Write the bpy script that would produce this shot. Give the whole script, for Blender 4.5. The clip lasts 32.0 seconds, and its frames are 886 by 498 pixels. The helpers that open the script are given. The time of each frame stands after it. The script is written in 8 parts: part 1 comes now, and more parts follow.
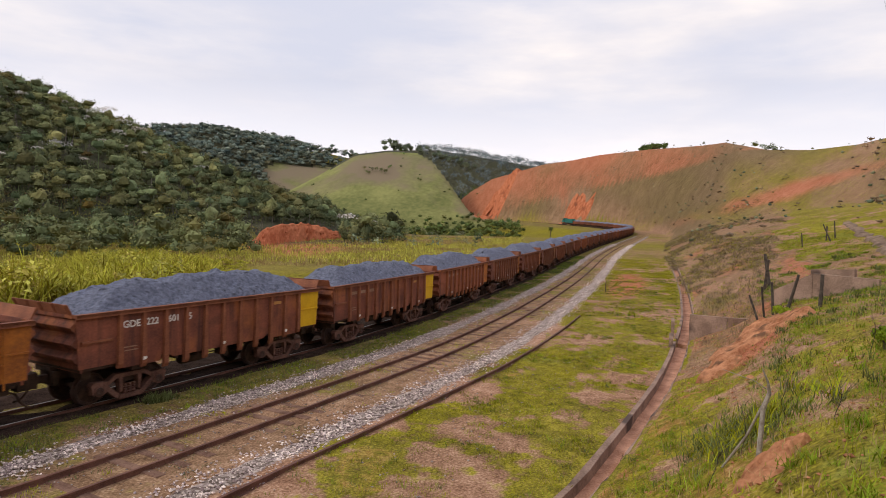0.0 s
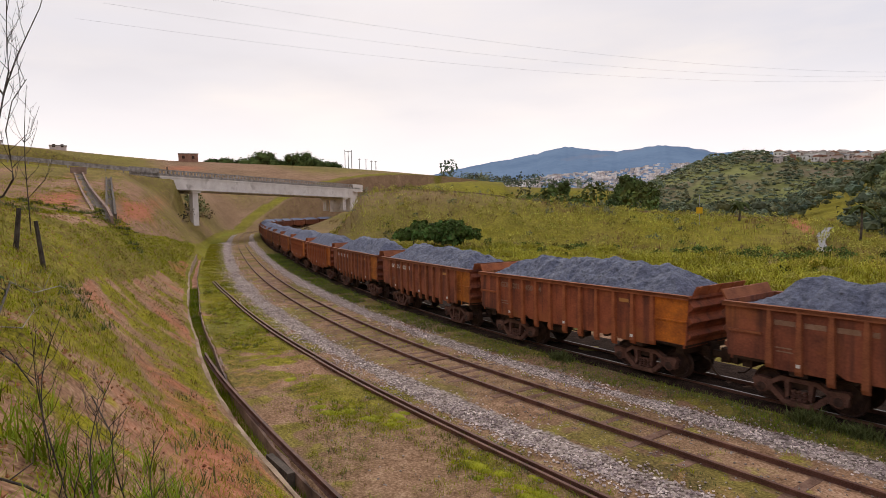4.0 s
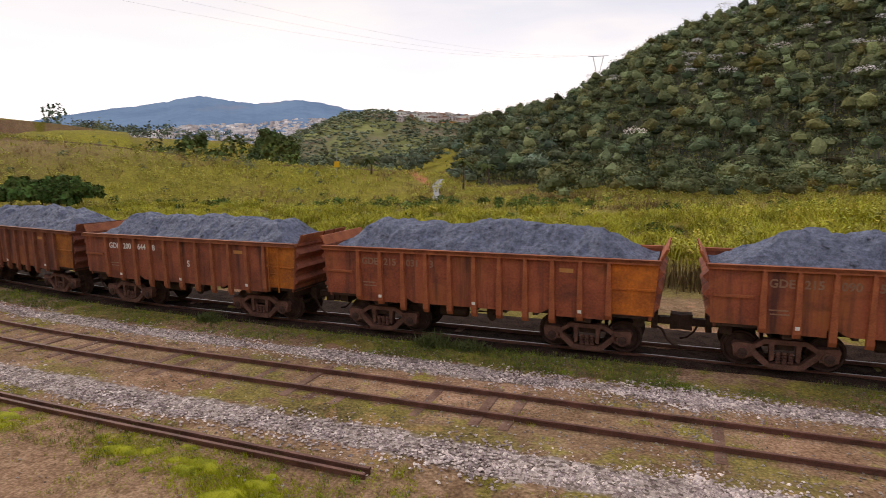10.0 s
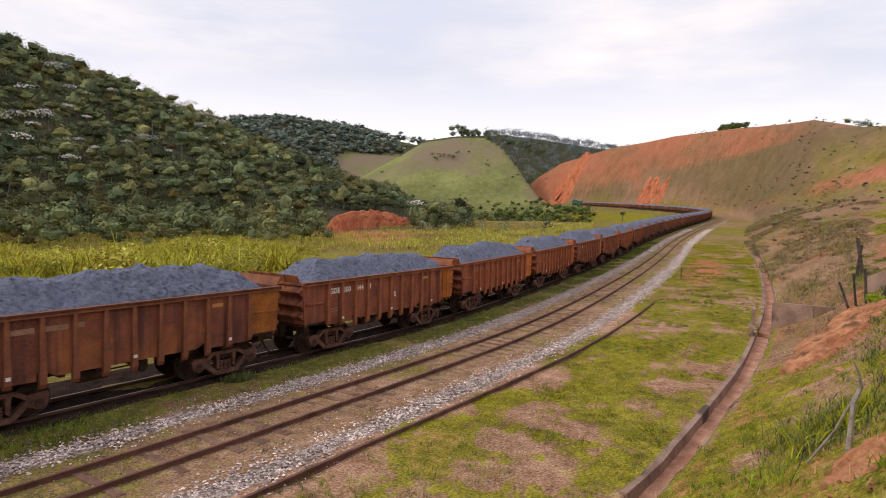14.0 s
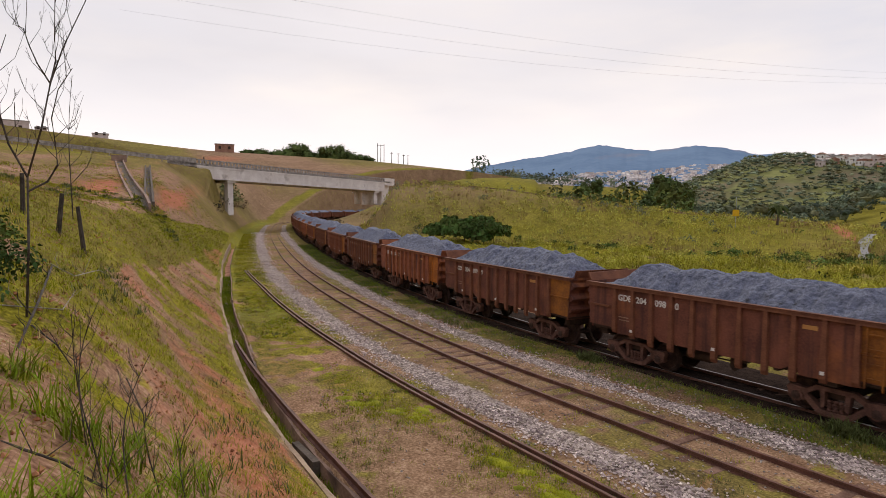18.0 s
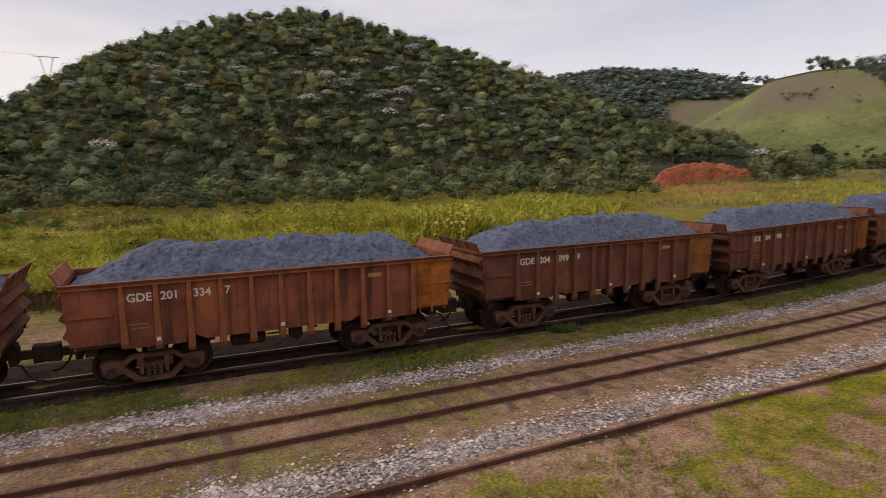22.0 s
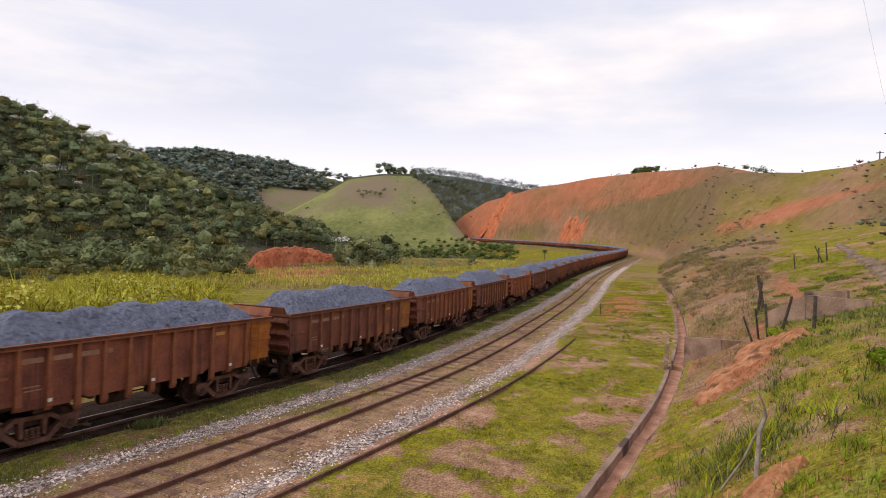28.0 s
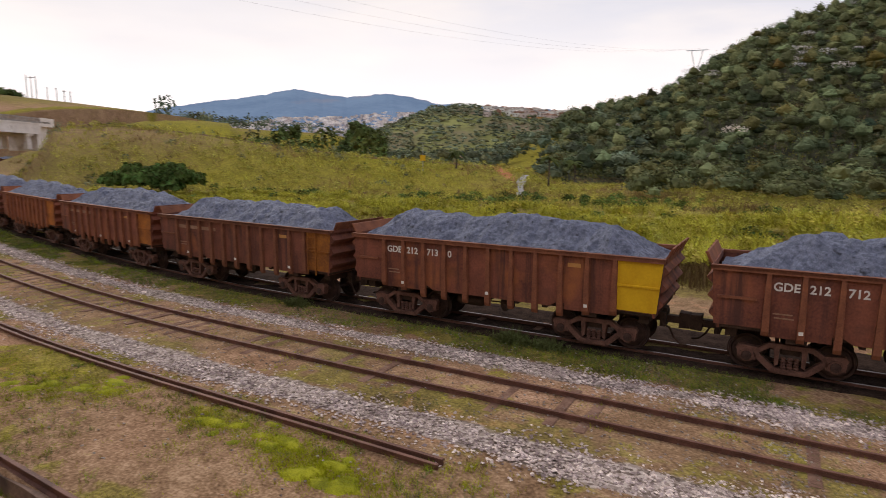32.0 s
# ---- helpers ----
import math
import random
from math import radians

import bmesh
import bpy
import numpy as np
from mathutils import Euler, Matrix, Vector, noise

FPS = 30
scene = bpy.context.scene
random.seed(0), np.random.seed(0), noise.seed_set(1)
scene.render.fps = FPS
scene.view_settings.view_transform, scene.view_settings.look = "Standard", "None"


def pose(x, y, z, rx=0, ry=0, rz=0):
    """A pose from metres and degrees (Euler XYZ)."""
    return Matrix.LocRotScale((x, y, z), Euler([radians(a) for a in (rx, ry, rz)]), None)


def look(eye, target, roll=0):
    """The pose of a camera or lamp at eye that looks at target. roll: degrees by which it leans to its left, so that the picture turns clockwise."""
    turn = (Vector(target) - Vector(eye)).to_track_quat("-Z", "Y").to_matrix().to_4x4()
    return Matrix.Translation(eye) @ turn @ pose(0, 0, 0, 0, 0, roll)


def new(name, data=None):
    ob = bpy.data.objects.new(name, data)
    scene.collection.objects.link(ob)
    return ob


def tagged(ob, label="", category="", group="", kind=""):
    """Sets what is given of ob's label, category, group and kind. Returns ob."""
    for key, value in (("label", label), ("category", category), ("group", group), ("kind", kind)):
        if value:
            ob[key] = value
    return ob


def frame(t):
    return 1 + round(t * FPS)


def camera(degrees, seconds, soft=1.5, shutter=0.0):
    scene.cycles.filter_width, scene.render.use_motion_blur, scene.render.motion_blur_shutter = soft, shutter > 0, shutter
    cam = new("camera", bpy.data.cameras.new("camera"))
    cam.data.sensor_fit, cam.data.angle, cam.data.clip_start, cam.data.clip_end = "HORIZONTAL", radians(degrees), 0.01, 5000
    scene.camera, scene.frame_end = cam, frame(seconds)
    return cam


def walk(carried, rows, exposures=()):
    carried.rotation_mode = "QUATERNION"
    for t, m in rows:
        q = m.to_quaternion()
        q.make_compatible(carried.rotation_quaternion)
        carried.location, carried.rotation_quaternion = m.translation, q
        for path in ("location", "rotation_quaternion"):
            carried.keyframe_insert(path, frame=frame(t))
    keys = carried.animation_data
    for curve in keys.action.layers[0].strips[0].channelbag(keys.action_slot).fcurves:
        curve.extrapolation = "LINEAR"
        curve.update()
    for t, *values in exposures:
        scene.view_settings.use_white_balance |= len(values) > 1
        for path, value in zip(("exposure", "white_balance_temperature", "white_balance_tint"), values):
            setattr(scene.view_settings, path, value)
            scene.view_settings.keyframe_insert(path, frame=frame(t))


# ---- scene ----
FOV = 71.71
EYE = (0.0, 0.0, 4.91)
PATH = [  # seconds, yaw, pitch, roll in degrees
    (0, -58.56, -2.04, -1.83),
    (0.5, -57.14, -3.11, -1.08),
    (1, -56.76, -3.09, -1.92),
    (1.5, -56.04, -2.99, -2.75),
    (2, -47.81, -3.78, -2.16),
    (2.4, -14.20, -5.89, -0.01),
    (2.5, -5.00, -6.20, 0.40),
    (3, 32.97, -6.44, 2.10),
    (3.5, 53.88, -3.36, 2.42),
    (5.5, 56.61, -4.06, -0.31),
    (6, 56.00, -4.57, -0.01),
    (6.5, 55.75, -4.72, -0.01),
    (7, 53.72, -4.24, -0.25),
    (7.5, 51.80, -4.28, -0.09),
    (8, 52.14, -4.62, 0.09),
    (8.5, 52.51, -4.57, 0.22),
    (9, 46.48, -5.77, 0.34),
    (9.5, 32.74, -7.01, 0.20),
    (10, 23.16, -8.40, 0.74),
    (10.5, 16.17, -9.14, 0.65),
    (11, 8.69, -9.79, 0.03),
    (11.5, -3.02, -9.75, -0.35),
    (12, -15.85, -9.23, -0.41),
    (12.5, -27.65, -9.24, -1.34),
    (13, -38.31, -7.50, -1.49),
    (13.5, -46.37, -5.25, -1.53),
    (15.5, -59.16, -1.71, -0.50),
    (16, -47.21, -1.65, -1.58),
    (16.4, -5.20, -4.90, -0.60),
    (16.5, 5.27, -5.00, -1.01),
    (17, 42.60, -5.43, -0.77),
    (17.5, 56.42, -4.67, -0.69),
    (18, 58.41, -4.06, -0.51),
    (18.5, 57.07, -3.96, -0.53),
    (19, 48.15, -4.57, -1.06),
    (19.5, 35.78, -6.59, 0.19),
    (20, 24.90, -7.92, 0.68),
    (20.5, 15.02, -8.75, 0.78),
    (21, 4.69, -9.74, 1.67),
    (21.5, -7.98, -9.80, 0.97),
    (22, -22.67, -7.77, 0.83),
    (22.5, -37.70, -5.50, 1.20),
    (23, -52.42, -1.58, 0.63),
    (23.5, -58.28, -0.23, -0.47),
    (24, -60.11, 0.18, -1.43),
    (24.5, -60.91, 0.66, -1.74),
    (25, -61.45, 0.26, -1.90),
    (25.5, -61.25, -0.38, -1.91),
    (27.5, -61.24, 0.70, -1.64),
    (28, -59.10, 0.11, -1.67),
    (28.5, -56.90, -0.90, -1.68),
    (29, -56.61, 0.01, -1.95),
    (29.5, -51.94, 0.31, -1.74),
    (29.9, -13.20, -3.60, -1.00),
    (30, -2.60, -4.51, -1.13),
    (30.5, 40.95, -6.14, 0.61),
    (31, 51.34, -5.94, -1.22),
    (31.5, 44.51, -6.59, -1.39),
    (32, 31.03, -8.85, -0.42),
]
cam = camera(FOV, 32.0, soft=0.8, shutter=0.16)
walk(cam, [(t, pose(*EYE, 90 + p, r, y)) for t, y, p, r in PATH],
     exposures=[(0, 0.0), (3.5, -0.1), (6, -0.2), (9, -0.08), (10.5, 0.05), (11.3, -0.25), (12.2, -0.35), (13, 0.15), (14, 0.1), (15.5, 0.22), (16.1, 0.2), (17, 0), (18, -0.14), (20.6, -0.05), (21.3, -0.2), (22.2, -0.32), (23, 0.05), (24, 0.1), (29, 0.1), (30.2, -0.02), (31, -0.1), (32, -0.06)])

# ---- world and sun ----
SUN_AZ, SUN_EL = 62.0, 34.0     # degrees: heading from +y towards -x, and height


def build_world():
    w = bpy.data.worlds.new("world")
    scene.world = w
    w.use_nodes = True
    nt = w.node_tree
    nt.nodes.clear()
    out = nt.nodes.new("ShaderNodeOutputWorld")
    bg = nt.nodes.new("ShaderNodeBackground")
    sky = nt.nodes.new("ShaderNodeTexSky")
    sky.sky_type = "NISHITA"
    sky.sun_disc = False
    sky.sun_elevation = radians(SUN_EL)
    sky.sun_rotation = radians(-SUN_AZ)
    sky.air_density, sky.dust_density, sky.ozone_density = 1.0, 2.5, 1.2
    co = nt.nodes.new("ShaderNodeTexCoord")
    # clouds: layers of noise, stretched along the horizon
    mp = nt.nodes.new("ShaderNodeMapping")
    mp.inputs["Scale"].default_value = (1.0, 1.0, 4.2)
    n1 = nt.nodes.new("ShaderNodeTexNoise")
    n1.inputs["Scale"].default_value, n1.inputs["Detail"].default_value, n1.inputs["Roughness"].default_value = 1.9, 6, 0.55
    r1 = nt.nodes.new("ShaderNodeValToRGB")
    r1.color_ramp.elements[0].position, r1.color_ramp.elements[1].position = 0.36, 0.62
    r1.color_ramp.elements[0].color = (0.0, 0.0, 0.0, 1)
    r1.color_ramp.elements[1].color = (1, 1, 1, 1)
    # tone of the clouds: warm white with lilac-grey bellies
    n2 = nt.nodes.new("ShaderNodeTexNoise")
    n2.inputs["Scale"].default_value, n2.inputs["Detail"].default_value = 2.6, 5
    r2 = nt.nodes.new("ShaderNodeValToRGB")
    r2.color_ramp.elements[0].position, r2.color_ramp.elements[1].position = 0.38, 0.62
    r2.color_ramp.elements[0].color = (CLOUD_DARK[0], CLOUD_DARK[1], CLOUD_DARK[2], 1)
    r2.color_ramp.elements[1].color = (CLOUD_LIGHT[0], CLOUD_LIGHT[1], CLOUD_LIGHT[2], 1)
    thin = nt.nodes.new("ShaderNodeMix")
    thin.data_type = "RGBA"
    thin.inputs["Factor"].default_value = 0.93
    mul = nt.nodes.new("ShaderNodeMix")
    mul.data_type, mul.blend_type = "RGBA", "MULTIPLY"
    mul.inputs["Factor"].default_value = 1.0
    mul.inputs["B"].default_value = (SKY_GAIN, SKY_GAIN, SKY_GAIN, 1)
    mix = nt.nodes.new("ShaderNodeMix")
    mix.data_type = "RGBA"
    # haze towards the horizon
    sep = nt.nodes.new("ShaderNodeSeparateXYZ")
    rz = nt.nodes.new("ShaderNodeMapRange")
    rz.inputs["From Min"].default_value, rz.inputs["From Max"].default_value = 0.02, 0.22
    rz.inputs["To Min"].default_value, rz.inputs["To Max"].default_value = 0.8, 0.0
    hz = nt.nodes.new("ShaderNodeMix")
    hz.data_type = "RGBA"
    hz.inputs["B"].default_value = (HAZE[0], HAZE[1], HAZE[2], 1)
    link = nt.links.new
    link(co.outputs["Generated"], mp.inputs["Vector"])
    link(mp.outputs["Vector"], n1.inputs["Vector"])
    link(mp.outputs["Vector"], n2.inputs["Vector"])
    link(n1.outputs["Fac"], r1.inputs["Fac"])
    link(n2.outputs["Fac"], r2.inputs["Fac"])
    link(sky.outputs["Color"], mul.inputs["A"])
    link(r1.outputs["Color"], mix.inputs["Factor"])
    link(mul.outputs["Result"], thin.inputs["A"])
    thin.inputs["B"].default_value = (THIN[0], THIN[1], THIN[2], 1)
    link(thin.outputs["Result"], mix.inputs["A"])
    link(r2.outputs["Color"], mix.inputs["B"])
    link(co.outputs["Generated"], sep.inputs["Vector"])
    link(sep.outputs["Z"], rz.inputs["Value"])
    link(rz.outputs["Result"], hz.inputs["Factor"])
    # the veiled sun brightens the cloud round it
    toward = nt.nodes.new("ShaderNodeVectorMath")
    toward.operation = "DOT_PRODUCT"
    sa, se = radians(SUN_AZ), radians(SUN_EL)
    toward.inputs[1].default_value = (-math.sin(sa) * math.cos(se), math.cos(sa) * math.cos(se), math.sin(se))
    link(co.outputs["Generated"], toward.inputs[0])
    gl = nt.nodes.new("ShaderNodeMapRange")
    gl.inputs["From Min"].default_value, gl.inputs["From Max"].default_value, gl.inputs["To Max"].default_value = 0.45, 0.95, 0.5
    link(toward.outputs["Value"], gl.inputs["Value"])
    glow = nt.nodes.new("ShaderNodeMix")
    glow.data_type = "RGBA"
    glow.inputs["B"].default_value = (7.0, 6.35, 6.05, 1)
    link(gl.outputs["Result"], glow.inputs["Factor"])
    link(mix.outputs["Result"], glow.inputs["A"])
    link(glow.outputs["Result"], hz.inputs["A"])
    link(hz.outputs["Result"], bg.inputs["Color"])
    bg.inputs["Strength"].default_value = SKY_STRENGTH
    link(bg.outputs["Background"], out.inputs["Surface"])
    sun = new("sun", bpy.data.lights.new("sun", "SUN"))
    sun.data.energy, sun.data.angle, sun.data.color = SUN_POWER, radians(14), (1.0, 0.93, 0.84)
    a, e = radians(SUN_AZ), radians(SUN_EL)
    sun.matrix_world = look((0, 0, 60), (60 * math.sin(a) * math.cos(e), -60 * math.cos(a) * math.cos(e), 60 - 60 * math.sin(e)))


SKY_STRENGTH, SKY_GAIN, SUN_POWER = 0.15, 1.0, 1.2
CLOUD_DARK, CLOUD_LIGHT, HAZE = (5.0, 4.95, 5.55), (7.2, 6.6, 6.4), (9.2, 8.5, 8.3)
THIN = (5.0, 5.05, 5.85)
build_world()
scene.view_settings.exposure = 0.0


# ---- materials ----
def material(name, dark, light, rough=0.85, scale=3.0, fine=40.0, bump=0.3, metal=0.0, third=None, third_at=0.6, tint=False, space="Object", spec=0.3, rnd=0.0, fine_mix=0.35, soft=0.12, crowns=False):
    """A surface of two colours mingled by coarse and fine noise, with relief; third: patches of a third colour."""
    m = bpy.data.materials.new(name)
    m.use_nodes = True
    nt = m.node_tree
    b = nt.nodes["Principled BSDF"]
    link = nt.links.new
    b.inputs["Roughness"].default_value, b.inputs["Metallic"].default_value = rough, metal
    b.inputs["Specular IOR Level"].default_value = spec
    if space == "Object":
        src = nt.nodes.new("ShaderNodeTexCoord").outputs["Object"]
    else:
        src = nt.nodes.new("ShaderNodeNewGeometry").outputs["Position"]
    n1 = nt.nodes.new("ShaderNodeTexNoise")
    n1.inputs["Scale"].default_value, n1.inputs["Detail"].default_value = scale, 5
    n2 = nt.nodes.new("ShaderNodeTexNoise")
    n2.inputs["Scale"].default_value, n2.inputs["Detail"].default_value = fine, 3
    link(src, n1.inputs["Vector"])
    link(src, n2.inputs["Vector"])
    add = nt.nodes.new("ShaderNodeMix")
    add.data_type = "FLOAT"
    add.inputs["Factor"].default_value = fine_mix
    link(n1.outputs["Fac"], add.inputs["A"])
    link(n2.outputs["Fac"], add.inputs["B"])
    ramp = nt.nodes.new("ShaderNodeValToRGB")
    ramp.color_ramp.elements[0].position, ramp.color_ramp.elements[1].position = 0.5 - soft, 0.5 + soft
    ramp.color_ramp.elements[0].color, ramp.color_ramp.elements[1].color = (*dark, 1), (*light, 1)
    link(add.outputs["Result"], ramp.inputs["Fac"])
    col = ramp.outputs["Color"]
    if third:
        n3 = nt.nodes.new("ShaderNodeTexNoise")
        n3.inputs["Scale"].default_value, n3.inputs["Detail"].default_value = scale * 0.6, 6
        off = nt.nodes.new("ShaderNodeVectorMath")
        off.inputs[1].default_value = (17.3, 4.1, 8.8)
        link(src, off.inputs[0])
        link(off.outputs[0], n3.inputs["Vector"])
        r3 = nt.nodes.new("ShaderNodeValToRGB")
        r3.color_ramp.elements[0].position, r3.color_ramp.elements[1].position = third_at - 0.06, third_at + 0.06
        link(n3.outputs["Fac"], r3.inputs["Fac"])
        mx = nt.nodes.new("ShaderNodeMix")
        mx.data_type = "RGBA"
        link(r3.outputs["Color"], mx.inputs["Factor"])
        link(col, mx.inputs["A"])
        mx.inputs["B"].default_value = (*third, 1)
        col = mx.outputs["Result"]
    if tint:
        oi = nt.nodes.new("ShaderNodeObjectInfo")
        mt = nt.nodes.new("ShaderNodeMix")
        mt.data_type, mt.blend_type = "RGBA", "MULTIPLY"
        mt.inputs["Factor"].default_value = 1.0
        link(col, mt.inputs["A"])
        link(oi.outputs["Color"], mt.inputs["B"])
        col = mt.outputs["Result"]
    if rnd:
        island = nt.nodes.new("ShaderNodeNewGeometry").outputs["Random Per Island"]
        mr = nt.nodes.new("ShaderNodeMapRange")
        mr.inputs["To Min"].default_value, mr.inputs["To Max"].default_value = 1 - rnd, 1 + rnd
        link(island, mr.inputs["Value"])
        hv = nt.nodes.new("ShaderNodeHueSaturation")
        link(mr.outputs["Result"], hv.inputs["Value"])
        mh = nt.nodes.new("ShaderNodeMapRange")
        mh.inputs["To Min"].default_value, mh.inputs["To Max"].default_value = 0.5 - rnd * 0.06, 0.5 + rnd * 0.06
        link(island, mh.inputs["Value"])
        link(mh.outputs["Result"], hv.inputs["Hue"])
        link(col, hv.inputs["Color"])
        col = hv.outputs["Color"]
    if crowns:
        # every crown has a leaf colour of its own
        own = nt.nodes.new("ShaderNodeAttribute")
        own.attribute_name = "leaf_colour"
        one = nt.nodes.new("ShaderNodeVectorMath")
        one.inputs[1].default_value = (1, 1, 1)
        link(own.outputs["Vector"], one.inputs[0])
        mc = nt.nodes.new("ShaderNodeMix")
        mc.data_type, mc.blend_type = "RGBA", "MULTIPLY"
        mc.inputs["Factor"].default_value = 1.0
        link(col, mc.inputs["A"])
        link(one.outputs[0], mc.inputs["B"])
        col = mc.outputs["Result"]
    link(col, b.inputs["Base Color"])
    if bump:
        bp = nt.nodes.new("ShaderNodeBump")
        bp.inputs["Strength"].default_value, bp.inputs["Distance"].default_value = bump, 0.02
        link(add.outputs["Result"], bp.inputs["Height"])
        link(bp.outputs["Normal"], b.inputs["Normal"])
    return m


M = {}
def weathered(m, dark, fresh):
    """Adds runs of dark grime down the plates and patches of bright rust."""
    nt = m.node_tree
    link = nt.links.new
    b = nt.nodes["Principled BSDF"]
    old = b.inputs["Base Color"].links[0].from_socket
    co = nt.nodes.new("ShaderNodeTexCoord").outputs["Object"]
    oi = nt.nodes.new("ShaderNodeObjectInfo")
    col = old
    for scale, grain, lo, hi, paint, much in (((0.55, 0.55, 0.5), 1.0, 0.54, 0.66, fresh, 0.75), ((3.4, 3.4, 0.22), 1.0, 0.50, 0.66, dark, 0.8), ((0.8, 0.8, 1.3), 1.0, 0.55, 0.70, dark, 0.6)):
        mp = nt.nodes.new("ShaderNodeMapping")
        mp.inputs["Scale"].default_value = scale
        sh = nt.nodes.new("ShaderNodeVectorMath")
        sh.operation = "SCALE"
        sh.inputs[0].default_value = (37.0, 11.0, 5.0)
        link(oi.outputs["Random"], sh.inputs["Scale"])
        link(co, mp.inputs["Vector"])
        link(sh.outputs[0], mp.inputs["Location"])
        n = nt.nodes.new("ShaderNodeTexNoise")
        n.inputs["Scale"].default_value, n.inputs["Detail"].default_value, n.inputs["Roughness"].default_value = grain, 6, 0.6
        link(mp.outputs["Vector"], n.inputs["Vector"])
        r = nt.nodes.new("ShaderNodeMapRange")
        r.inputs["From Min"].default_value, r.inputs["From Max"].default_value, r.inputs["To Max"].default_value = lo, hi, much
        link(n.outputs["Fac"], r.inputs["Value"])
        mx = nt.nodes.new("ShaderNodeMix")
        mx.data_type = "RGBA"
        link(r.outputs["Result"], mx.inputs["Factor"])
        link(col, mx.inputs["A"])
        mx.inputs["B"].default_value = (*paint, 1)
        col = mx.outputs["Result"]
    link(col, b.inputs["Base Color"])
    return m


M["rust"] = weathered(material("rust_paint", (0.148, 0.049, 0.030), (0.315, 0.106, 0.056), 0.75, 1.1, 18, 0.25, tint=True), (0.060, 0.026, 0.022), (0.36, 0.125, 0.040))
# light caught by ribs and rims is put into a paler rust
M["rib"] = material("lit_rust_rib", (0.185, 0.064, 0.032), (0.33, 0.122, 0.055), 0.75, 2.2, 25, 0.25, tint=True)
M["orange"] = material("orange_panel", (0.23, 0.075, 0.018), (0.49, 0.170, 0.022), 0.7, 1.6, 20, 0.2, third=(0.13, 0.048, 0.022), third_at=0.56, tint=True)
M["yellow"] = material("yellow_panel", (0.60, 0.34, 0.008), (0.70, 0.42, 0.01), 0.6, 2, 20, 0.15)
M["under"] = material("underframe_dirt", (0.030, 0.018, 0.013), (0.075, 0.042, 0.028), 0.85, 4, 30, 0.3)
M["bogie"] = material("bogie_steel", (0.078, 0.036, 0.027), (0.190, 0.092, 0.066), 0.8, 4, 40, 0.35)
M["wheel"] = material("wheel_steel", (0.045, 0.026, 0.022), (0.105, 0.060, 0.048), 0.6, 6, 40, 0.2, metal=0.3)
M["ore"] = material("iron_ore", (0.060, 0.070, 0.108), (0.240, 0.264, 0.370), 0.72, 9, 60, 1.0, third=(0.032, 0.035, 0.050), third_at=0.66, fine_mix=0.45, spec=0.4, soft=0.16)
for nd in M["ore"].node_tree.nodes:
    if nd.type == "BUMP":
        nd.inputs["Distance"].default_value = 0.10
M["letter"] = material("white_lettering", (0.62, 0.58, 0.53), (0.78, 0.75, 0.70), 0.7, 3, 30, 0.0)
M["letter_faint"] = material("faded_lettering", (0.22, 0.12, 0.07), (0.33, 0.2, 0.13), 0.7, 3, 30, 0.0)
M["letter_orange"] = material("orange_lettering", (0.45, 0.20, 0.06), (0.5, 0.26, 0.08), 0.7, 3, 30, 0.0)
M["rail"] = material("rusty_rail", (0.085, 0.038, 0.028), (0.19, 0.088, 0.062), 0.7, 2, 30, 0.3, space="World")
M["railtop"] = material("worn_rail_head", (0.16, 0.13, 0.12), (0.3, 0.26, 0.24), 0.35, 1.5, 30, 0.1, metal=0.8, space="World")
M["sleeper"] = material("old_sleeper", (0.12, 0.066, 0.048), (0.255, 0.155, 0.112), 0.95, 3, 25, 0.5, space="World", spec=0.05)
M["gravel"] = material("pale_gravel", (0.33, 0.255, 0.235), (0.74, 0.615, 0.575), 0.95, 2.5, 30, 0.3, space="World", spec=0.05, rnd=0.5)
M["loose"] = material("dusty_stones", (0.17, 0.135, 0.115), (0.40, 0.34, 0.30), 0.9, 2.5, 30, 0.3, space="World", rnd=0.35)
M["concrete"] = material("stained_concrete", (0.20, 0.130, 0.097), (0.38, 0.255, 0.195), 0.9, 1.4, 18, 0.4, third=(0.09, 0.06, 0.05), third_at=0.62, space="World")
M["white_concrete"] = material("weathered_bridge_concrete", (0.70, 0.62, 0.58), (0.86, 0.79, 0.75), 0.85, 0.7, 9, 0.2, third=(0.44, 0.37, 0.33), third_at=0.66, space="World")
M["wood"] = material("grey_post_wood", (0.035, 0.027, 0.022), (0.10, 0.08, 0.065), 0.9, 5, 40, 0.5, space="World")
M["loco"] = material("green_locomotive", (0.01, 0.11, 0.10), (0.02, 0.18, 0.16), 0.5, 1, 12, 0.1)
M["white"] = material("white_paint", (0.66, 0.64, 0.6), (0.78, 0.76, 0.73), 0.7, 1, 12, 0.1)


# ---- building helpers ----
def part(name, bm, mat, parent=None, label="", smooth=False):
    """Links a bmesh as one mesh object under a thing or a part."""
    me = bpy.data.meshes.new(name)
    bm.normal_update()
    bm.to_mesh(me)
    bm.free()
    me.materials.append(mat)
    if smooth:
        me.shade_smooth()
    ob = new(name, me)
    ob.parent = parent
    if label:
        tagged(ob, label)
    return ob


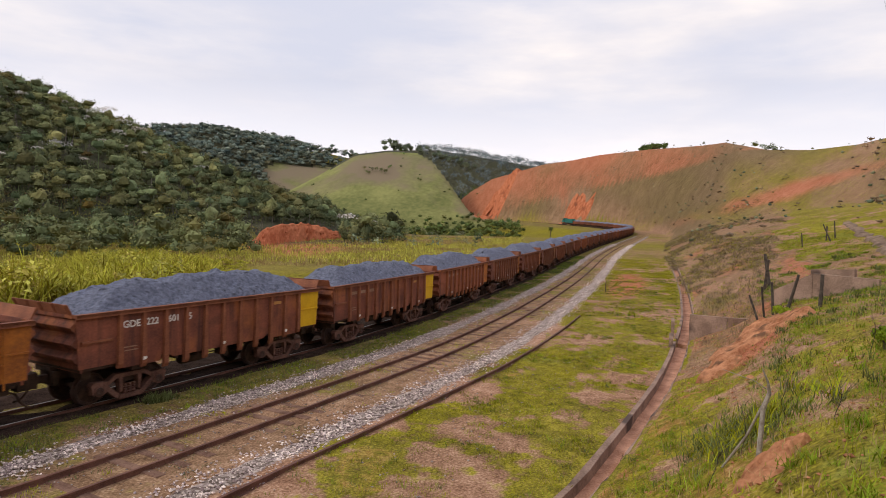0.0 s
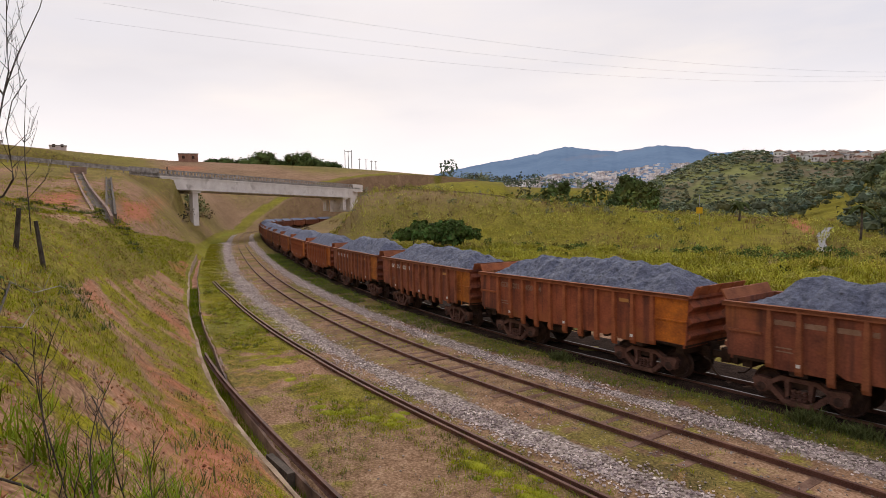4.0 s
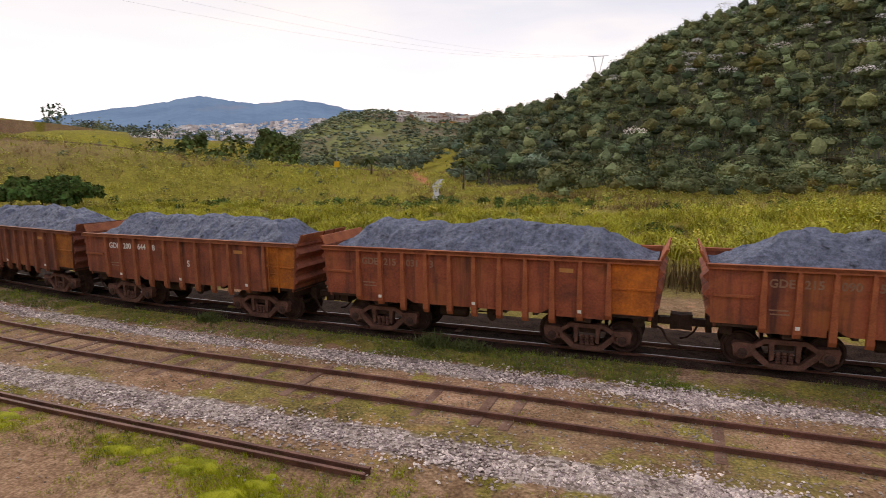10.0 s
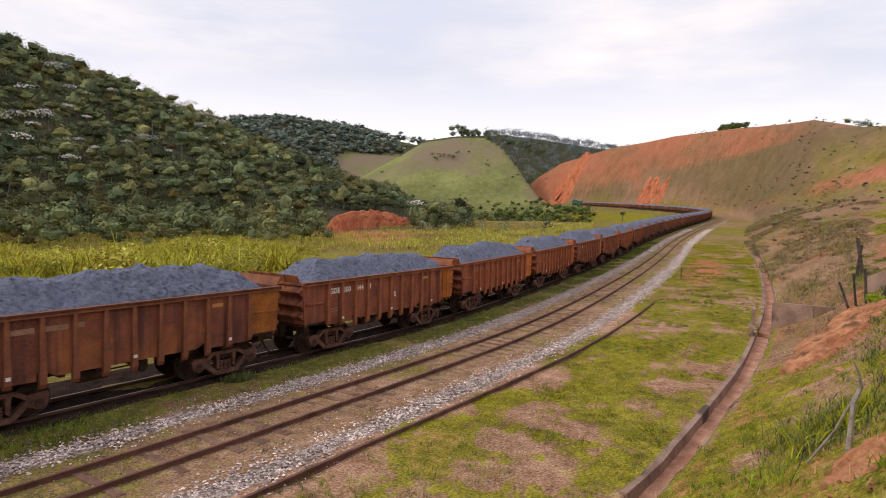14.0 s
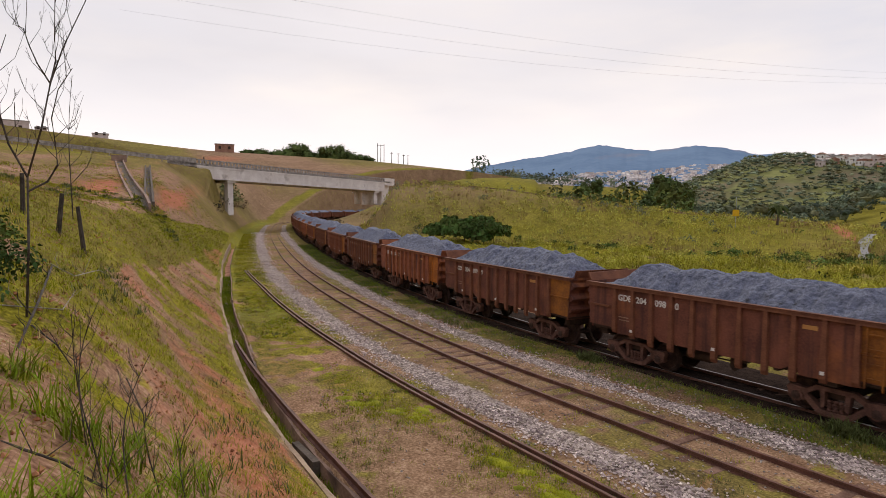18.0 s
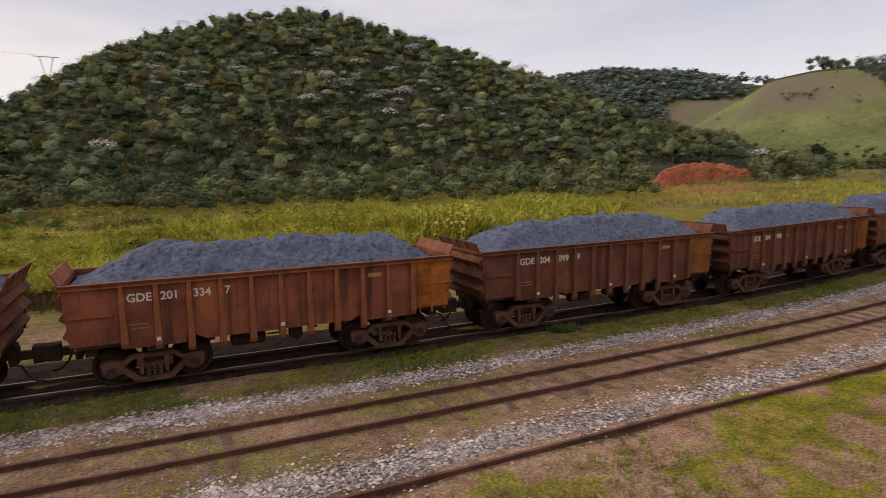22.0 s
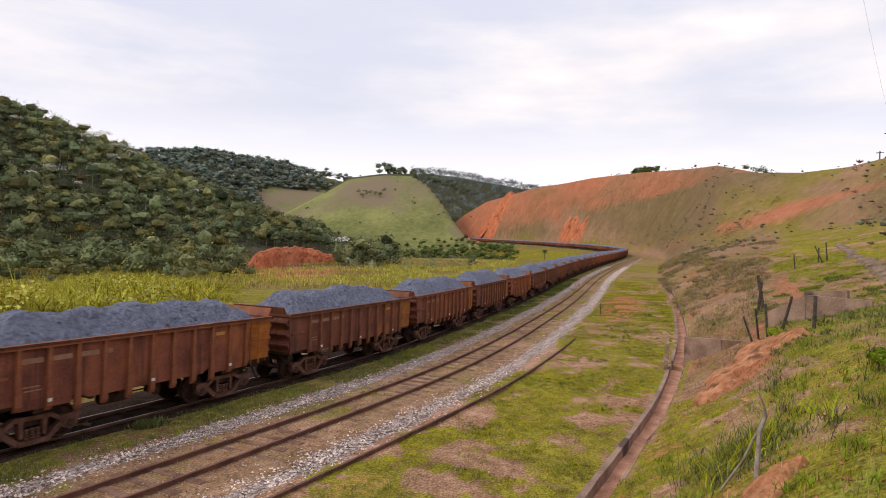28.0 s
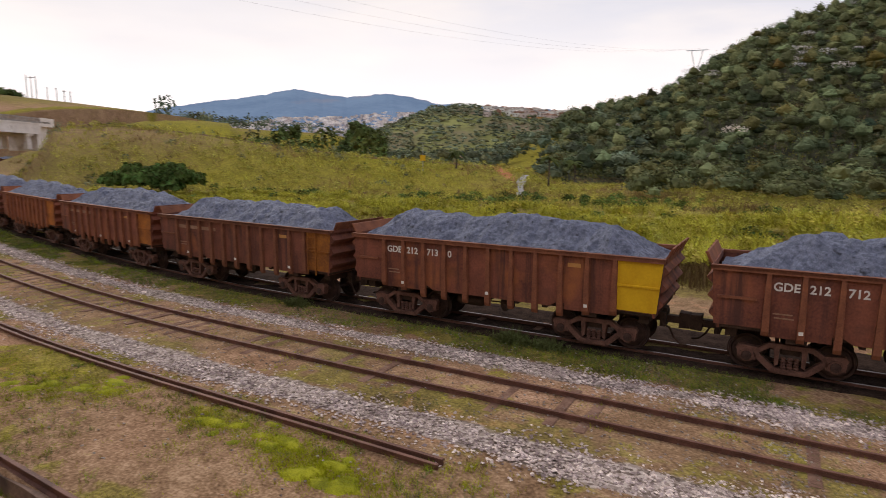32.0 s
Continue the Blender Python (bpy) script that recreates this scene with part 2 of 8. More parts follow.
def sheet(name, verts, faces, mat, parent=None, smooth=True):
    """A mesh object from arrays of points and of triangles or quads."""
    me = bpy.data.meshes.new(name)
    verts = np.asarray(verts, dtype=np.float32).reshape(-1, 3)
    faces = np.asarray(faces, dtype=np.int32)
    n, k = faces.shape
    me.vertices.add(len(verts))
    me.vertices.foreach_set("co", verts.ravel())
    me.loops.add(n * k)
    me.loops.foreach_set("vertex_index", faces.ravel())
    me.polygons.add(n)
    me.polygons.foreach_set("loop_start", np.arange(0, n * k, k, dtype=np.int32))
    me.polygons.foreach_set("loop_total", np.full(n, k, dtype=np.int32))
    me.update(calc_edges=True)
    me.polygons.foreach_set("use_smooth", np.full(n, smooth))
    if mat:
        me.materials.append(mat)
    ob = new(name, me)
    ob.parent = parent
    return ob


def box(bm, x0, x1, y0, y1, z0, z1, m=None):
    vs = [bm.verts.new((x, y, z)) for x in (x0, x1) for y in (y0, y1) for z in (z0, z1)]
    for f in ((0, 1, 3, 2), (4, 6, 7, 5), (0, 4, 5, 1), (2, 3, 7, 6), (0, 2, 6, 4), (1, 5, 7, 3)):
        bm.faces.new([vs[i] for i in f])
    if m is not None:
        bmesh.ops.transform(bm, matrix=m, verts=vs)
    return vs


def prism(bm, pts, y0, y1):
    """An outline in x, z pushed from y0 to y1."""
    a = [bm.verts.new((x, y0, z)) for x, z in pts]
    b = [bm.verts.new((x, y1, z)) for x, z in pts]
    n = len(pts)
    for i in range(n):
        bm.faces.new((a[i], a[(i + 1) % n], b[(i + 1) % n], b[i]))
    bm.faces.new(a[::-1])
    bm.faces.new(b)


def bar(bm, p, q, w, h=None):
    """A square bar from p to q."""
    p, q = Vector(p), Vector(q)
    d = q - p
    m = Matrix.Translation(p) @ d.to_track_quat("X", "Z").to_matrix().to_4x4()
    h = h or w
    return box(bm, 0, d.length, -w / 2, w / 2, -h / 2, h / 2, m)


def tube(bm, pts, r, n=6, r1=None):
    """A round bar along points, r at the start and r1 at the end."""
    r1 = r if r1 is None else r1
    rings = []
    for i, p in enumerate(pts):
        p = Vector(p)
        d = Vector(pts[min(i + 1, len(pts) - 1)]) - Vector(pts[max(i - 1, 0)])
        q = d.to_track_quat("Z", "Y").to_matrix()
        rr = r + (r1 - r) * i / max(len(pts) - 1, 1)
        rings.append([bm.verts.new(p + q @ Vector((rr * math.cos(2 * math.pi * k / n), rr * math.sin(2 * math.pi * k / n), 0))) for k in range(n)])
    for a, b in zip(rings, rings[1:]):
        for k in range(n):
            bm.faces.new((a[k], a[(k + 1) % n], b[(k + 1) % n], b[k]))
    bm.faces.new(rings[0][::-1])
    bm.faces.new(rings[-1])


def lathe(bm, prof, axis="y", n=20, centre=(0, 0, 0)):
    """A profile of (radius, along) turned round an axis."""
    rings = []
    for r, a in prof:
        ring = []
        for k in range(n):
            c, s = r * math.cos(2 * math.pi * k / n), r * math.sin(2 * math.pi * k / n)
            p = (c, a, s) if axis == "y" else (a, c, s) if axis == "x" else (c, s, a)
            ring.append(bm.verts.new((p[0] + centre[0], p[1] + centre[1], p[2] + centre[2])))
        rings.append(ring)
    for a, b in zip(rings, rings[1:]):
        for k in range(n):
            bm.faces.new((a[k], a[(k + 1) % n], b[(k + 1) % n], b[k]))
    bm.faces.new(rings[0][::-1])
    bm.faces.new(rings[-1])


# ---- the railway's line ----
LINE = [(-240, 330), (-236, 250), (-232, 200), (-226, 150), (-217, 115), (-204, 88), (-184, 64), (-158, 48), (-110, 31.93), (-66, 20.06), (-40, 14.12), (-20, 11.28), (-5, 11.3), (10, 11.85), (25, 13.2), (45, 17.1), (66, 21.9), (100, 30), (142, 38.6),
        (190, 47.6), (235, 56.2), (275, 66.2), (310, 82), (350, 108), (400, 152), (450, 202), (500, 262), (535, 315), (565, 375), (590, 440), (610, 520)]


def smooth_line(ctrl, step=1.0):
    """A smooth curve through the points, in even steps of length."""
    p = np.array(ctrl, dtype=float)
    p = np.vstack([2 * p[0] - p[1], p, 2 * p[-1] - p[-2]])
    out = []
    for i in range(1, len(p) - 2):
        t0, t1 = 0.0, np.linalg.norm(p[i + 1] - p[i])
        ta, tb = -np.linalg.norm(p[i] - p[i - 1]), t1 + np.linalg.norm(p[i + 2] - p[i + 1])
        m0 = (p[i + 1] - p[i - 1]) / (t1 - ta) * t1
        m1 = (p[i + 2] - p[i]) / (tb - t0) * t1
        u = np.linspace(0, 1, 60, endpoint=False)[:, None]
        out.append((2 * u**3 - 3 * u**2 + 1) * p[i] + (u**3 - 2 * u**2 + u) * m0 + (-2 * u**3 + 3 * u**2) * p[i + 1] + (u**3 - u**2) * m1)
    q = np.vstack(out + [p[-2][None]])
    s = np.concatenate([[0], np.cumsum(np.linalg.norm(np.diff(q, axis=0), axis=1))])
    ss = np.arange(0, s[-1], step)
    q = np.stack([np.interp(ss, s, q[:, k]) for k in range(q.shape[1])], 1)
    for _ in range(12):
        q[1:-1] = 0.25 * q[:-2] + 0.5 * q[1:-1] + 0.25 * q[2:]
    return q


MID = smooth_line(LINE)
_s0 = int(np.argmin(np.abs(MID[:, 0])))
SPOS = np.concatenate([[0], np.cumsum(np.linalg.norm(np.diff(MID, axis=0), axis=1))])
SPOS -= SPOS[_s0]                                   # length along the line, 0 abreast of the camera
_tan = np.gradient(MID, axis=0)
_tan /= np.linalg.norm(_tan, axis=1)[:, None]
NRM = np.stack([-_tan[:, 1], _tan[:, 0]], 1)        # to the far side
TRAIN_OFF, THIRD_OFF = 4.73, -3.1


def rise(s):
    """Height of the rails along the line."""
    return np.interp(s, [-400, 20, 60, 100, 200, 290, 350, 450, 560, 650, 760], [0, 0, 0.45, 1.2, 3.3, 5.5, 7.4, 10.3, 13.2, 15.2, 17])


def on_line(s, d=0.0):
    """World x, y, z of the place s along the line and d to its far side."""
    x, y = np.interp(s, SPOS, MID[:, 0]), np.interp(s, SPOS, MID[:, 1])
    nx, ny = np.interp(s, SPOS, NRM[:, 0]), np.interp(s, SPOS, NRM[:, 1])
    return np.stack(np.broadcast_arrays(x + nx * d, y + ny * d, rise(s)), -1)


def to_line(x, y):
    """The place along the line and the distance to its far side, for world points."""
    x, y = np.atleast_1d(np.asarray(x, float)), np.atleast_1d(np.asarray(y, float))
    s, d = np.empty(len(x)), np.empty(len(x))
    px, py = MID[::3, 0], MID[::3, 1]
    for a in range(0, len(x), 4000):
        b = slice(a, a + 4000)
        k = np.argmin((x[b, None] - px) ** 2 + (y[b, None] - py) ** 2, axis=1) * 3
        dx, dy = x[b] - MID[k, 0], y[b] - MID[k, 1]
        s[b] = SPOS[k] + dx * NRM[k, 1] - dy * NRM[k, 0]
        d[b] = dx * NRM[k, 0] + dy * NRM[k, 1]
        # beyond the line's left end all land below the ridge lies on its far side
        end = (k == 0) & (x[b] > -2.5 * y[b])
        d[b] = np.where(end, np.hypot(dx, dy), d[b])
        far = (np.abs(d[b]) > 250) | end
        s[b] = np.where(far, SPOS[k], s[b])
    return s, d


# ---- the shape of the land ----
def value_noise(x, y, scale, seed=0):
    """Smooth noise of -1 to 1 over the plane."""
    rng = np.random.RandomState(seed)
    g = rng.uniform(-1, 1, (256, 256))
    fx, fy = np.asarray(x) / scale + 1000.3, np.asarray(y) / scale + 1000.7
    ix, iy = np.floor(fx).astype(int), np.floor(fy).astype(int)
    u, v = fx - ix, fy - iy
    u, v = u * u * (3 - 2 * u), v * v * (3 - 2 * v)
    a, b, c, e = g[ix % 256, iy % 256], g[(ix + 1) % 256, iy % 256], g[ix % 256, (iy + 1) % 256], g[(ix + 1) % 256, (iy + 1) % 256]
    return a * (1 - u) * (1 - v) + b * u * (1 - v) + c * (1 - u) * v + e * u * v


def fbm(x, y, scale, seed=0, octaves=4):
    return sum(value_noise(x, y, scale / 2**k, seed + k) / 2**k for k in range(octaves)) / 1.9


BANK_D = [0, 6.85, 7.5, 9.2, 11.2, 14, 20, 30, 60, 100, 160, 260, 420]
BANK_Z = [0, 0.0, 0.25, 1.35, 3.15, 4.7, 7.2, 10.4, 20, 29, 37, 44, 48]
CUT_Z = [0, 0.0, 0.4, 2.2, 4.8, 8.2, 12.4, 15.3, 18.5, 20, 22, 24, 24]          # the deep cutting by the bridge
BANK_S = [-330, -150, -60, -17, 0, 26, 60, 110, 170, 230, 300, 640]
BANK_K = [1.0, 1.0, 1.1, 1.22, 1.0, 0.66, 0.7, 0.8, 0.8, 0.75, 0.7, 0.6]
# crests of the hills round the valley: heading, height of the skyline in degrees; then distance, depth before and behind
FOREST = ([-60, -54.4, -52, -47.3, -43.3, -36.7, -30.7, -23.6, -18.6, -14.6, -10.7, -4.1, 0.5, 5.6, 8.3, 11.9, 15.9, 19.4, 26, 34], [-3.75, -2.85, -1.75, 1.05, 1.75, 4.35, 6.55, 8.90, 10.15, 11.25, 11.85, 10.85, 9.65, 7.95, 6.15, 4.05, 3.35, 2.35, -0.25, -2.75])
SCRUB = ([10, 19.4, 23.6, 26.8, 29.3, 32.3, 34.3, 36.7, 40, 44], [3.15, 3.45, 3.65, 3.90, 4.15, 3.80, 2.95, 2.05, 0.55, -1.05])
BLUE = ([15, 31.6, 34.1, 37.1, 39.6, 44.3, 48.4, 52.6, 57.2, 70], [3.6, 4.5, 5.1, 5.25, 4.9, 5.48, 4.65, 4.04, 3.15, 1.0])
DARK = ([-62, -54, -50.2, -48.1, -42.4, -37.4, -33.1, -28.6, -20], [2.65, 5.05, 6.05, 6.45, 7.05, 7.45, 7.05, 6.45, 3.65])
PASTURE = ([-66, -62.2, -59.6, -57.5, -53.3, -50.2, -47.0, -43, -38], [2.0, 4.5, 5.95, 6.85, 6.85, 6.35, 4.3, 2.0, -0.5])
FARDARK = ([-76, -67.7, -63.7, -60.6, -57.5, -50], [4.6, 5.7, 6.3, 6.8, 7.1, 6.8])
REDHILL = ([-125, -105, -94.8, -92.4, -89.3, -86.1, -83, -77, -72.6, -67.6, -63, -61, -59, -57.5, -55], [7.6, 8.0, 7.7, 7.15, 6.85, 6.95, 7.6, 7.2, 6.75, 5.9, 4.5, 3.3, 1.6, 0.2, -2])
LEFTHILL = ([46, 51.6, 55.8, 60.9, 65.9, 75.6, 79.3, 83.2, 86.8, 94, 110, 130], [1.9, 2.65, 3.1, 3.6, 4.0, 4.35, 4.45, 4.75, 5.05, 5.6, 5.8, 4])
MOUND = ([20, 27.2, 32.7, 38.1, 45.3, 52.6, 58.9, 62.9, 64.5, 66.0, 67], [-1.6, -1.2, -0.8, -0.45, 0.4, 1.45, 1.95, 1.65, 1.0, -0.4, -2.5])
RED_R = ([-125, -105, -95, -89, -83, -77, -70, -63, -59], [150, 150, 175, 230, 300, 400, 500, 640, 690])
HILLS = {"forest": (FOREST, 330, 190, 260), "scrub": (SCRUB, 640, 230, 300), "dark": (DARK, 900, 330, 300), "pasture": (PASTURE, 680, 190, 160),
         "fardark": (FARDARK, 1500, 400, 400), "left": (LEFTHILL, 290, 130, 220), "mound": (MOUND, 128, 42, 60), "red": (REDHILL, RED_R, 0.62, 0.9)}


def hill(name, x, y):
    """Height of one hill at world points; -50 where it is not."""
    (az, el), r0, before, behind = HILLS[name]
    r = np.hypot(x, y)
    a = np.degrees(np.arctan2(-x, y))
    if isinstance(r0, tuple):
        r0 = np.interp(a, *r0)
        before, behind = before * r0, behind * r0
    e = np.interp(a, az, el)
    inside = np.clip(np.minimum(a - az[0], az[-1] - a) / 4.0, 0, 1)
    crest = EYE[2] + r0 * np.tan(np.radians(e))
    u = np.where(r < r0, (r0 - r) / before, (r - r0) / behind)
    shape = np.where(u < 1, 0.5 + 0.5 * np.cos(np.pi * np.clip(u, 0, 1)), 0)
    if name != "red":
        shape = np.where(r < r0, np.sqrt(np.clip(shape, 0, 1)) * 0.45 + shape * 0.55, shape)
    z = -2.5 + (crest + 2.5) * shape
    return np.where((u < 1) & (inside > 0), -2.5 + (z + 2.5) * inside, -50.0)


def fill_line():
    """Crown of the road's embankment: places and heights."""
    a = np.linspace(80.6, 96, 80)
    r = np.interp(a, [80, 82, 96], [111.5, 109.5, 102])
    e = np.interp(a, [80, 82, 87, 96], [2.95, 3.3, 3.75, 4.55])
    return -r * np.sin(np.radians(a)), r * np.cos(np.radians(a)), EYE[2] + r * np.tan(np.radians(e))


FILL = fill_line()


def drain_centre(s):
    """Offset of the drain from the middle track."""
    return np.interp(s, [-62, -40, -23, -15, -12.4, -10, 0, 12, 17, 27, 37, 52, 90], [-5.3, -5.42, -6.2, -7.0, -7.22, -7.35, -7.75, -8.4, -8.5, -8.74, -9.2, -9.55, -10.2])


def land(x, y):
    """Height of the ground at world points."""
    x, y = np.asarray(x, float).ravel(), np.asarray(y, float).ravel()
    s, d = to_line(x, y)
    zt = rise(s)
    deep = np.clip((-s - 18) / 70, 0, 1)
    q = -d + drain_centre(s) + 7.25
    near = np.interp(q, BANK_D, BANK_Z) * np.interp(s, BANK_S, BANK_K) * (1 - deep) + np.interp(q, BANK_D, CUT_Z) * deep
    lump = (fbm(x, y, 3.0, 13) * np.clip((-d - 8.6) / 2.5, 0, 1) * 0.20 * (np.hypot(x, y) > 2.5) + fbm(x, y, 9.0, 3) * np.clip((-d - 8.5) / 8, 0, 1) * 0.5) * np.clip(1 - (np.hypot(x, y) - 50) / 60, 0, 1) + fbm(x, y, 60.0, 8, 2) * np.clip((-d - 30) / 50, 0, 1) * 2.0
    valley = np.interp(d, [0, 8, 12, 30, 60, 200], [0, 0, -0.15, -0.5, -1.2, -2.2])
    cut = np.where(s > 200, np.interp(d, [0, 6.5, 30, 60, 120], [0, 0, -5, -9, -11]) * np.clip((s - 200) / 80, 0, 1), 0)
    z = zt + np.where(d < 0, near + lump, valley + cut + fbm(x, y, 25, 5) * 0.35 * np.clip((d - 14) / 12, 0, 1)) - 0.12
    r = np.hypot(x, y)
    fade = np.where(d < 0, np.clip(1 - (r - 700) / 500, 0, 1), 1)
    z = z * fade - 3 * (1 - fade)
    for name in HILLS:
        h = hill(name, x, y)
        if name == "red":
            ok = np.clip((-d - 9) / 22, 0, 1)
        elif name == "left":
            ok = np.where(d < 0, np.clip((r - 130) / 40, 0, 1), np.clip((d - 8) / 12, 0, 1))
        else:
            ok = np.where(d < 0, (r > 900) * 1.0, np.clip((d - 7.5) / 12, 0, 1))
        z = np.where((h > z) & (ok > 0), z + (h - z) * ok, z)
    # beyond the near bank's brow the cutting draws back to the road
    brow = (d < -7.6) & (x < -12) & (np.abs(y) < 40) & (r < 112)
    if brow.any():
        a, rb = np.degrees(np.arctan2(-x[brow], y[brow])), r[brow]
        low = np.interp(a, [74, 76.7, 79.9, 84.7, 89.7, 94.1, 110], [4, -2.7, -1.7, -0.75, 0.15, 1.65, 6])
        top = np.interp(a, [74, 81.6, 94, 110], [3.4, 3.4, 4.4, 6])
        k = np.interp(rb, [22, 30, 60, 98], [0, 0, 0.5, 1])
        z[brow] = np.minimum(z[brow], EYE[2] + rb * np.tan(np.radians(low + (top - low) * k)))
    # fill under the road that runs out to the bridge
    near_fill = (x < -60) & (x > -150) & (np.abs(y) < 60) & (d < -7.6)
    if near_fill.any():
        px, py = x[near_fill, None], y[near_fill, None]
        fx, fy, fz = FILL
        dist = np.hypot(px - fx, py - fy)
        k = np.argmin(dist, axis=1)
        dist = dist[np.arange(len(k)), k]
        beyond = np.hypot(x[near_fill], y[near_fill]) > np.hypot(fx[k], fy[k])
        h = fz[k] - np.maximum(0, dist - np.where(beyond, 8.0, 1.2)) * 0.74
        z[near_fill] = np.maximum(z[near_fill], h * np.clip((-d[near_fill] - 7.6) / 3, 0, 1))
    return z


def blob(a, e, a0, e0, wa, we, tilt=0.0):
    """A soft spot on the hillsides, by heading and height as seen from the bank."""
    da, de = a - a0, e - e0
    return np.exp(-((da / wa) ** 2 + ((de - tilt * da) / we) ** 2))


# how the ground is covered: greenness, bare red earth, dry litter
def cover(x, y, z):
    s, d = to_line(x, y)
    edge = drain_centre(s) - 0.5
    a = np.degrees(np.arctan2(-x, y))
    r = np.hypot(x, y)
    e = np.degrees(np.arctan2(z - EYE[2], r))
    # on the banks the patches lie along the slope
    u, v = np.where(d <= edge, s * 0.5, x), np.where(d <= edge, d * 1.5, y)
    n1, n2, n3 = fbm(u, v, 14, 21), fbm(u, v, 5, 31), fbm(x, y, 60, 41, 3)
    # far off only the broad patches
    off = np.clip((r - 70) / 50, 0, 1)
    n1, n2 = n1 * (1 - off) + off * fbm(x, y, 48, 22, 2), n2 * (1 - off) + off * 0.6 * fbm(x, y, 30, 32, 2)
    green = 0.5 + 0.5 * n1
    red = np.zeros_like(x)
    dry = np.zeros_like(x)
    stone = np.zeros_like(x)
    # verge between rail and drain
    verge = (d < -2.4) & (d > edge)
    n4 = fbm(u, v, 2.2, 51) * (1 - off)
    n5 = fbm(x, y, 0.9, 57) * (1 - off)
    lush = np.interp(s, [-60, -22, -15, -10, -1, 3, 10, 30, 60], [0.45, 0.38, 0.20, -0.02, 0.0, 0.16, 0.20, 0.14, 0.02]) + 0.25 * np.clip(1 - np.abs(d + 4.3) / 1.4, 0, 1) * (s < -14)
    green = np.where(verge, 0.36 + lush + np.interp(s, [4, 12, 20], [-0.06, -0.03, 0.08]) + 0.3 * n1 + 0.5 * n2 + 0.6 * n4 + 0.7 * n5, green)
    for bs, bd, bw in ((13.1, -4.7, 1.0), (11.5, -6.2, 1.1), (19.5, -4.0, 0.9), (10.5, -5.2, 0.9), (16.5, -6.6, 0.8), (26, -5.2, 1.2), (-6.0, -5.6, 1.6), (-11.5, -5.8, 1.2), (-3.0, -5.2, 1.4)):
        green = np.where(verge, green - 0.32 * np.exp(-(((s - bs) / (1.5 * bw)) ** 2 + ((d - bd) / (0.7 * bw)) ** 2)), green)
    red = np.where(verge, np.clip((n4 - n1 * 0.5 - 0.05) * 0.8, 0, 0.30), red)
    dry = np.where(verge, np.clip(0.30 - lush - 0.4 * n1 + 0.3 * n4 + np.interp(s, [-14, 0, 6], [0.35, 0.30, 0]), 0, 0.65), dry)
    # the trodden bed between and beside the rails
    bed = (d >= -2.4) & (d < 8.5)
    green = np.where(bed, 0.36 + 0.6 * n4 + 0.3 * n2 + 0.4 * n5 + np.where(d > 2.2, 0.26, 0), green)
    dry = np.where(bed, 0.58 + 0.5 * n4, dry)
    red = np.where(bed & (np.abs(d) < 2.6), 0.12 + 0.25 * n2 + 0.35 * n4, red)
    w = np.interp(s, [-60, -30, 40, 120], [0.0, 0.0, 0.0, 0.15])
    stone = np.maximum(stone, np.clip(1.6 - np.abs(d - 1.78) / 0.36 + 0.9 * n2, 0, 1) * (d > 1.1))
    stone = np.maximum(stone, np.clip(1.6 - np.abs(d + 2.12 + w) / 0.40 + 0.9 * n2, 0, 1) * (d < -1.25))
    stone = stone * np.where((s > -150) & (s < 230), 1, 0)
    # bank on the camera's side
    bank = d <= edge
    green = np.where(bank, 0.60 + 0.5 * n1 + 0.6 * n2 + 0.8 * n4, green)
    red = np.where(bank, np.clip((0.12 + n2 * 0.8 - n1 * 0.5 + 0.5 * n4) * 1.1, 0, 0.55) * np.clip(1 - (-d - 9) / 26, 0.25, 1), red)
    dry = np.where(bank, np.clip(0.30 - 0.7 * n1, 0, 0.7), dry)
    turf = -87.5 + 4.0 * n1 + 3.0 * n2
    slope = bank & (a > turf) & (s > 20)
    dry = np.where(slope, np.clip(0.60 + 0.7 * n2 + 0.4 * n4, 0, 1), dry)
    green = np.where(slope, 0.30 + 0.6 * n1 + 0.5 * n4, green)
    red = np.where(slope, np.clip(0.26 + 0.8 * n2 - 0.5 * n1, 0, 0.7), red)
    meadow = bank & ((a < turf) | (s <= 20)) & (s > 4) & (s < 150)
    green = np.where(meadow, 0.60 + 0.5 * n1 + 0.6 * n4 + 0.6 * n5, green)
    dry = np.where(meadow, np.clip(0.1 - 0.4 * n1, 0, 0.4), dry)
    # bare earth shows along the drain
    brink = np.clip(1 - (edge - d) / 3.2, 0, 1) * np.clip((24 - s) / 8, 0, 1)
    red = np.where(meadow, red * 0.45 + brink * np.clip(0.22 + 0.8 * n4 + 0.9 * n5, 0, 0.8), red)
    green = np.where(meadow, green - 0.25 * brink * np.clip(0.2 + n4 + n5, 0, 1), green)
    red = np.maximum(red, np.where(bank & (s < -55), np.clip(0.20 + 0.5 * n2 + 0.2 * n4, 0, 0.5), 0))
    red = np.maximum(red, 1.15 * np.exp(-(((s - 56) / 12) ** 2 + ((d + 4.9) / 1.7) ** 2)) * (d > edge))
    left = bank & (a > 74) & (r > 6) & (r < 150)
    line = np.interp(a, [78, 80, 85.6, 90, 94, 100], [-2.6, -2.0, -0.6, 0.6, 1.7, 3.0])
    lawn = left & (e < line + 0.5 * n2) & (e > -4.6 + 2.0 * n1 + 2.0 * n2) & (s < -14)
    green = np.where(lawn, 0.80 + 0.4 * n2 + 0.3 * n4, green)
    red, dry = np.where(lawn, np.clip(0.3 * n2, 0, 0.4), red), np.where(lawn, np.clip(0.2 - 0.4 * n2, 0, 0.6), dry)
    above = left & ~lawn & (e > line - 0.5) & (e < 3.9)
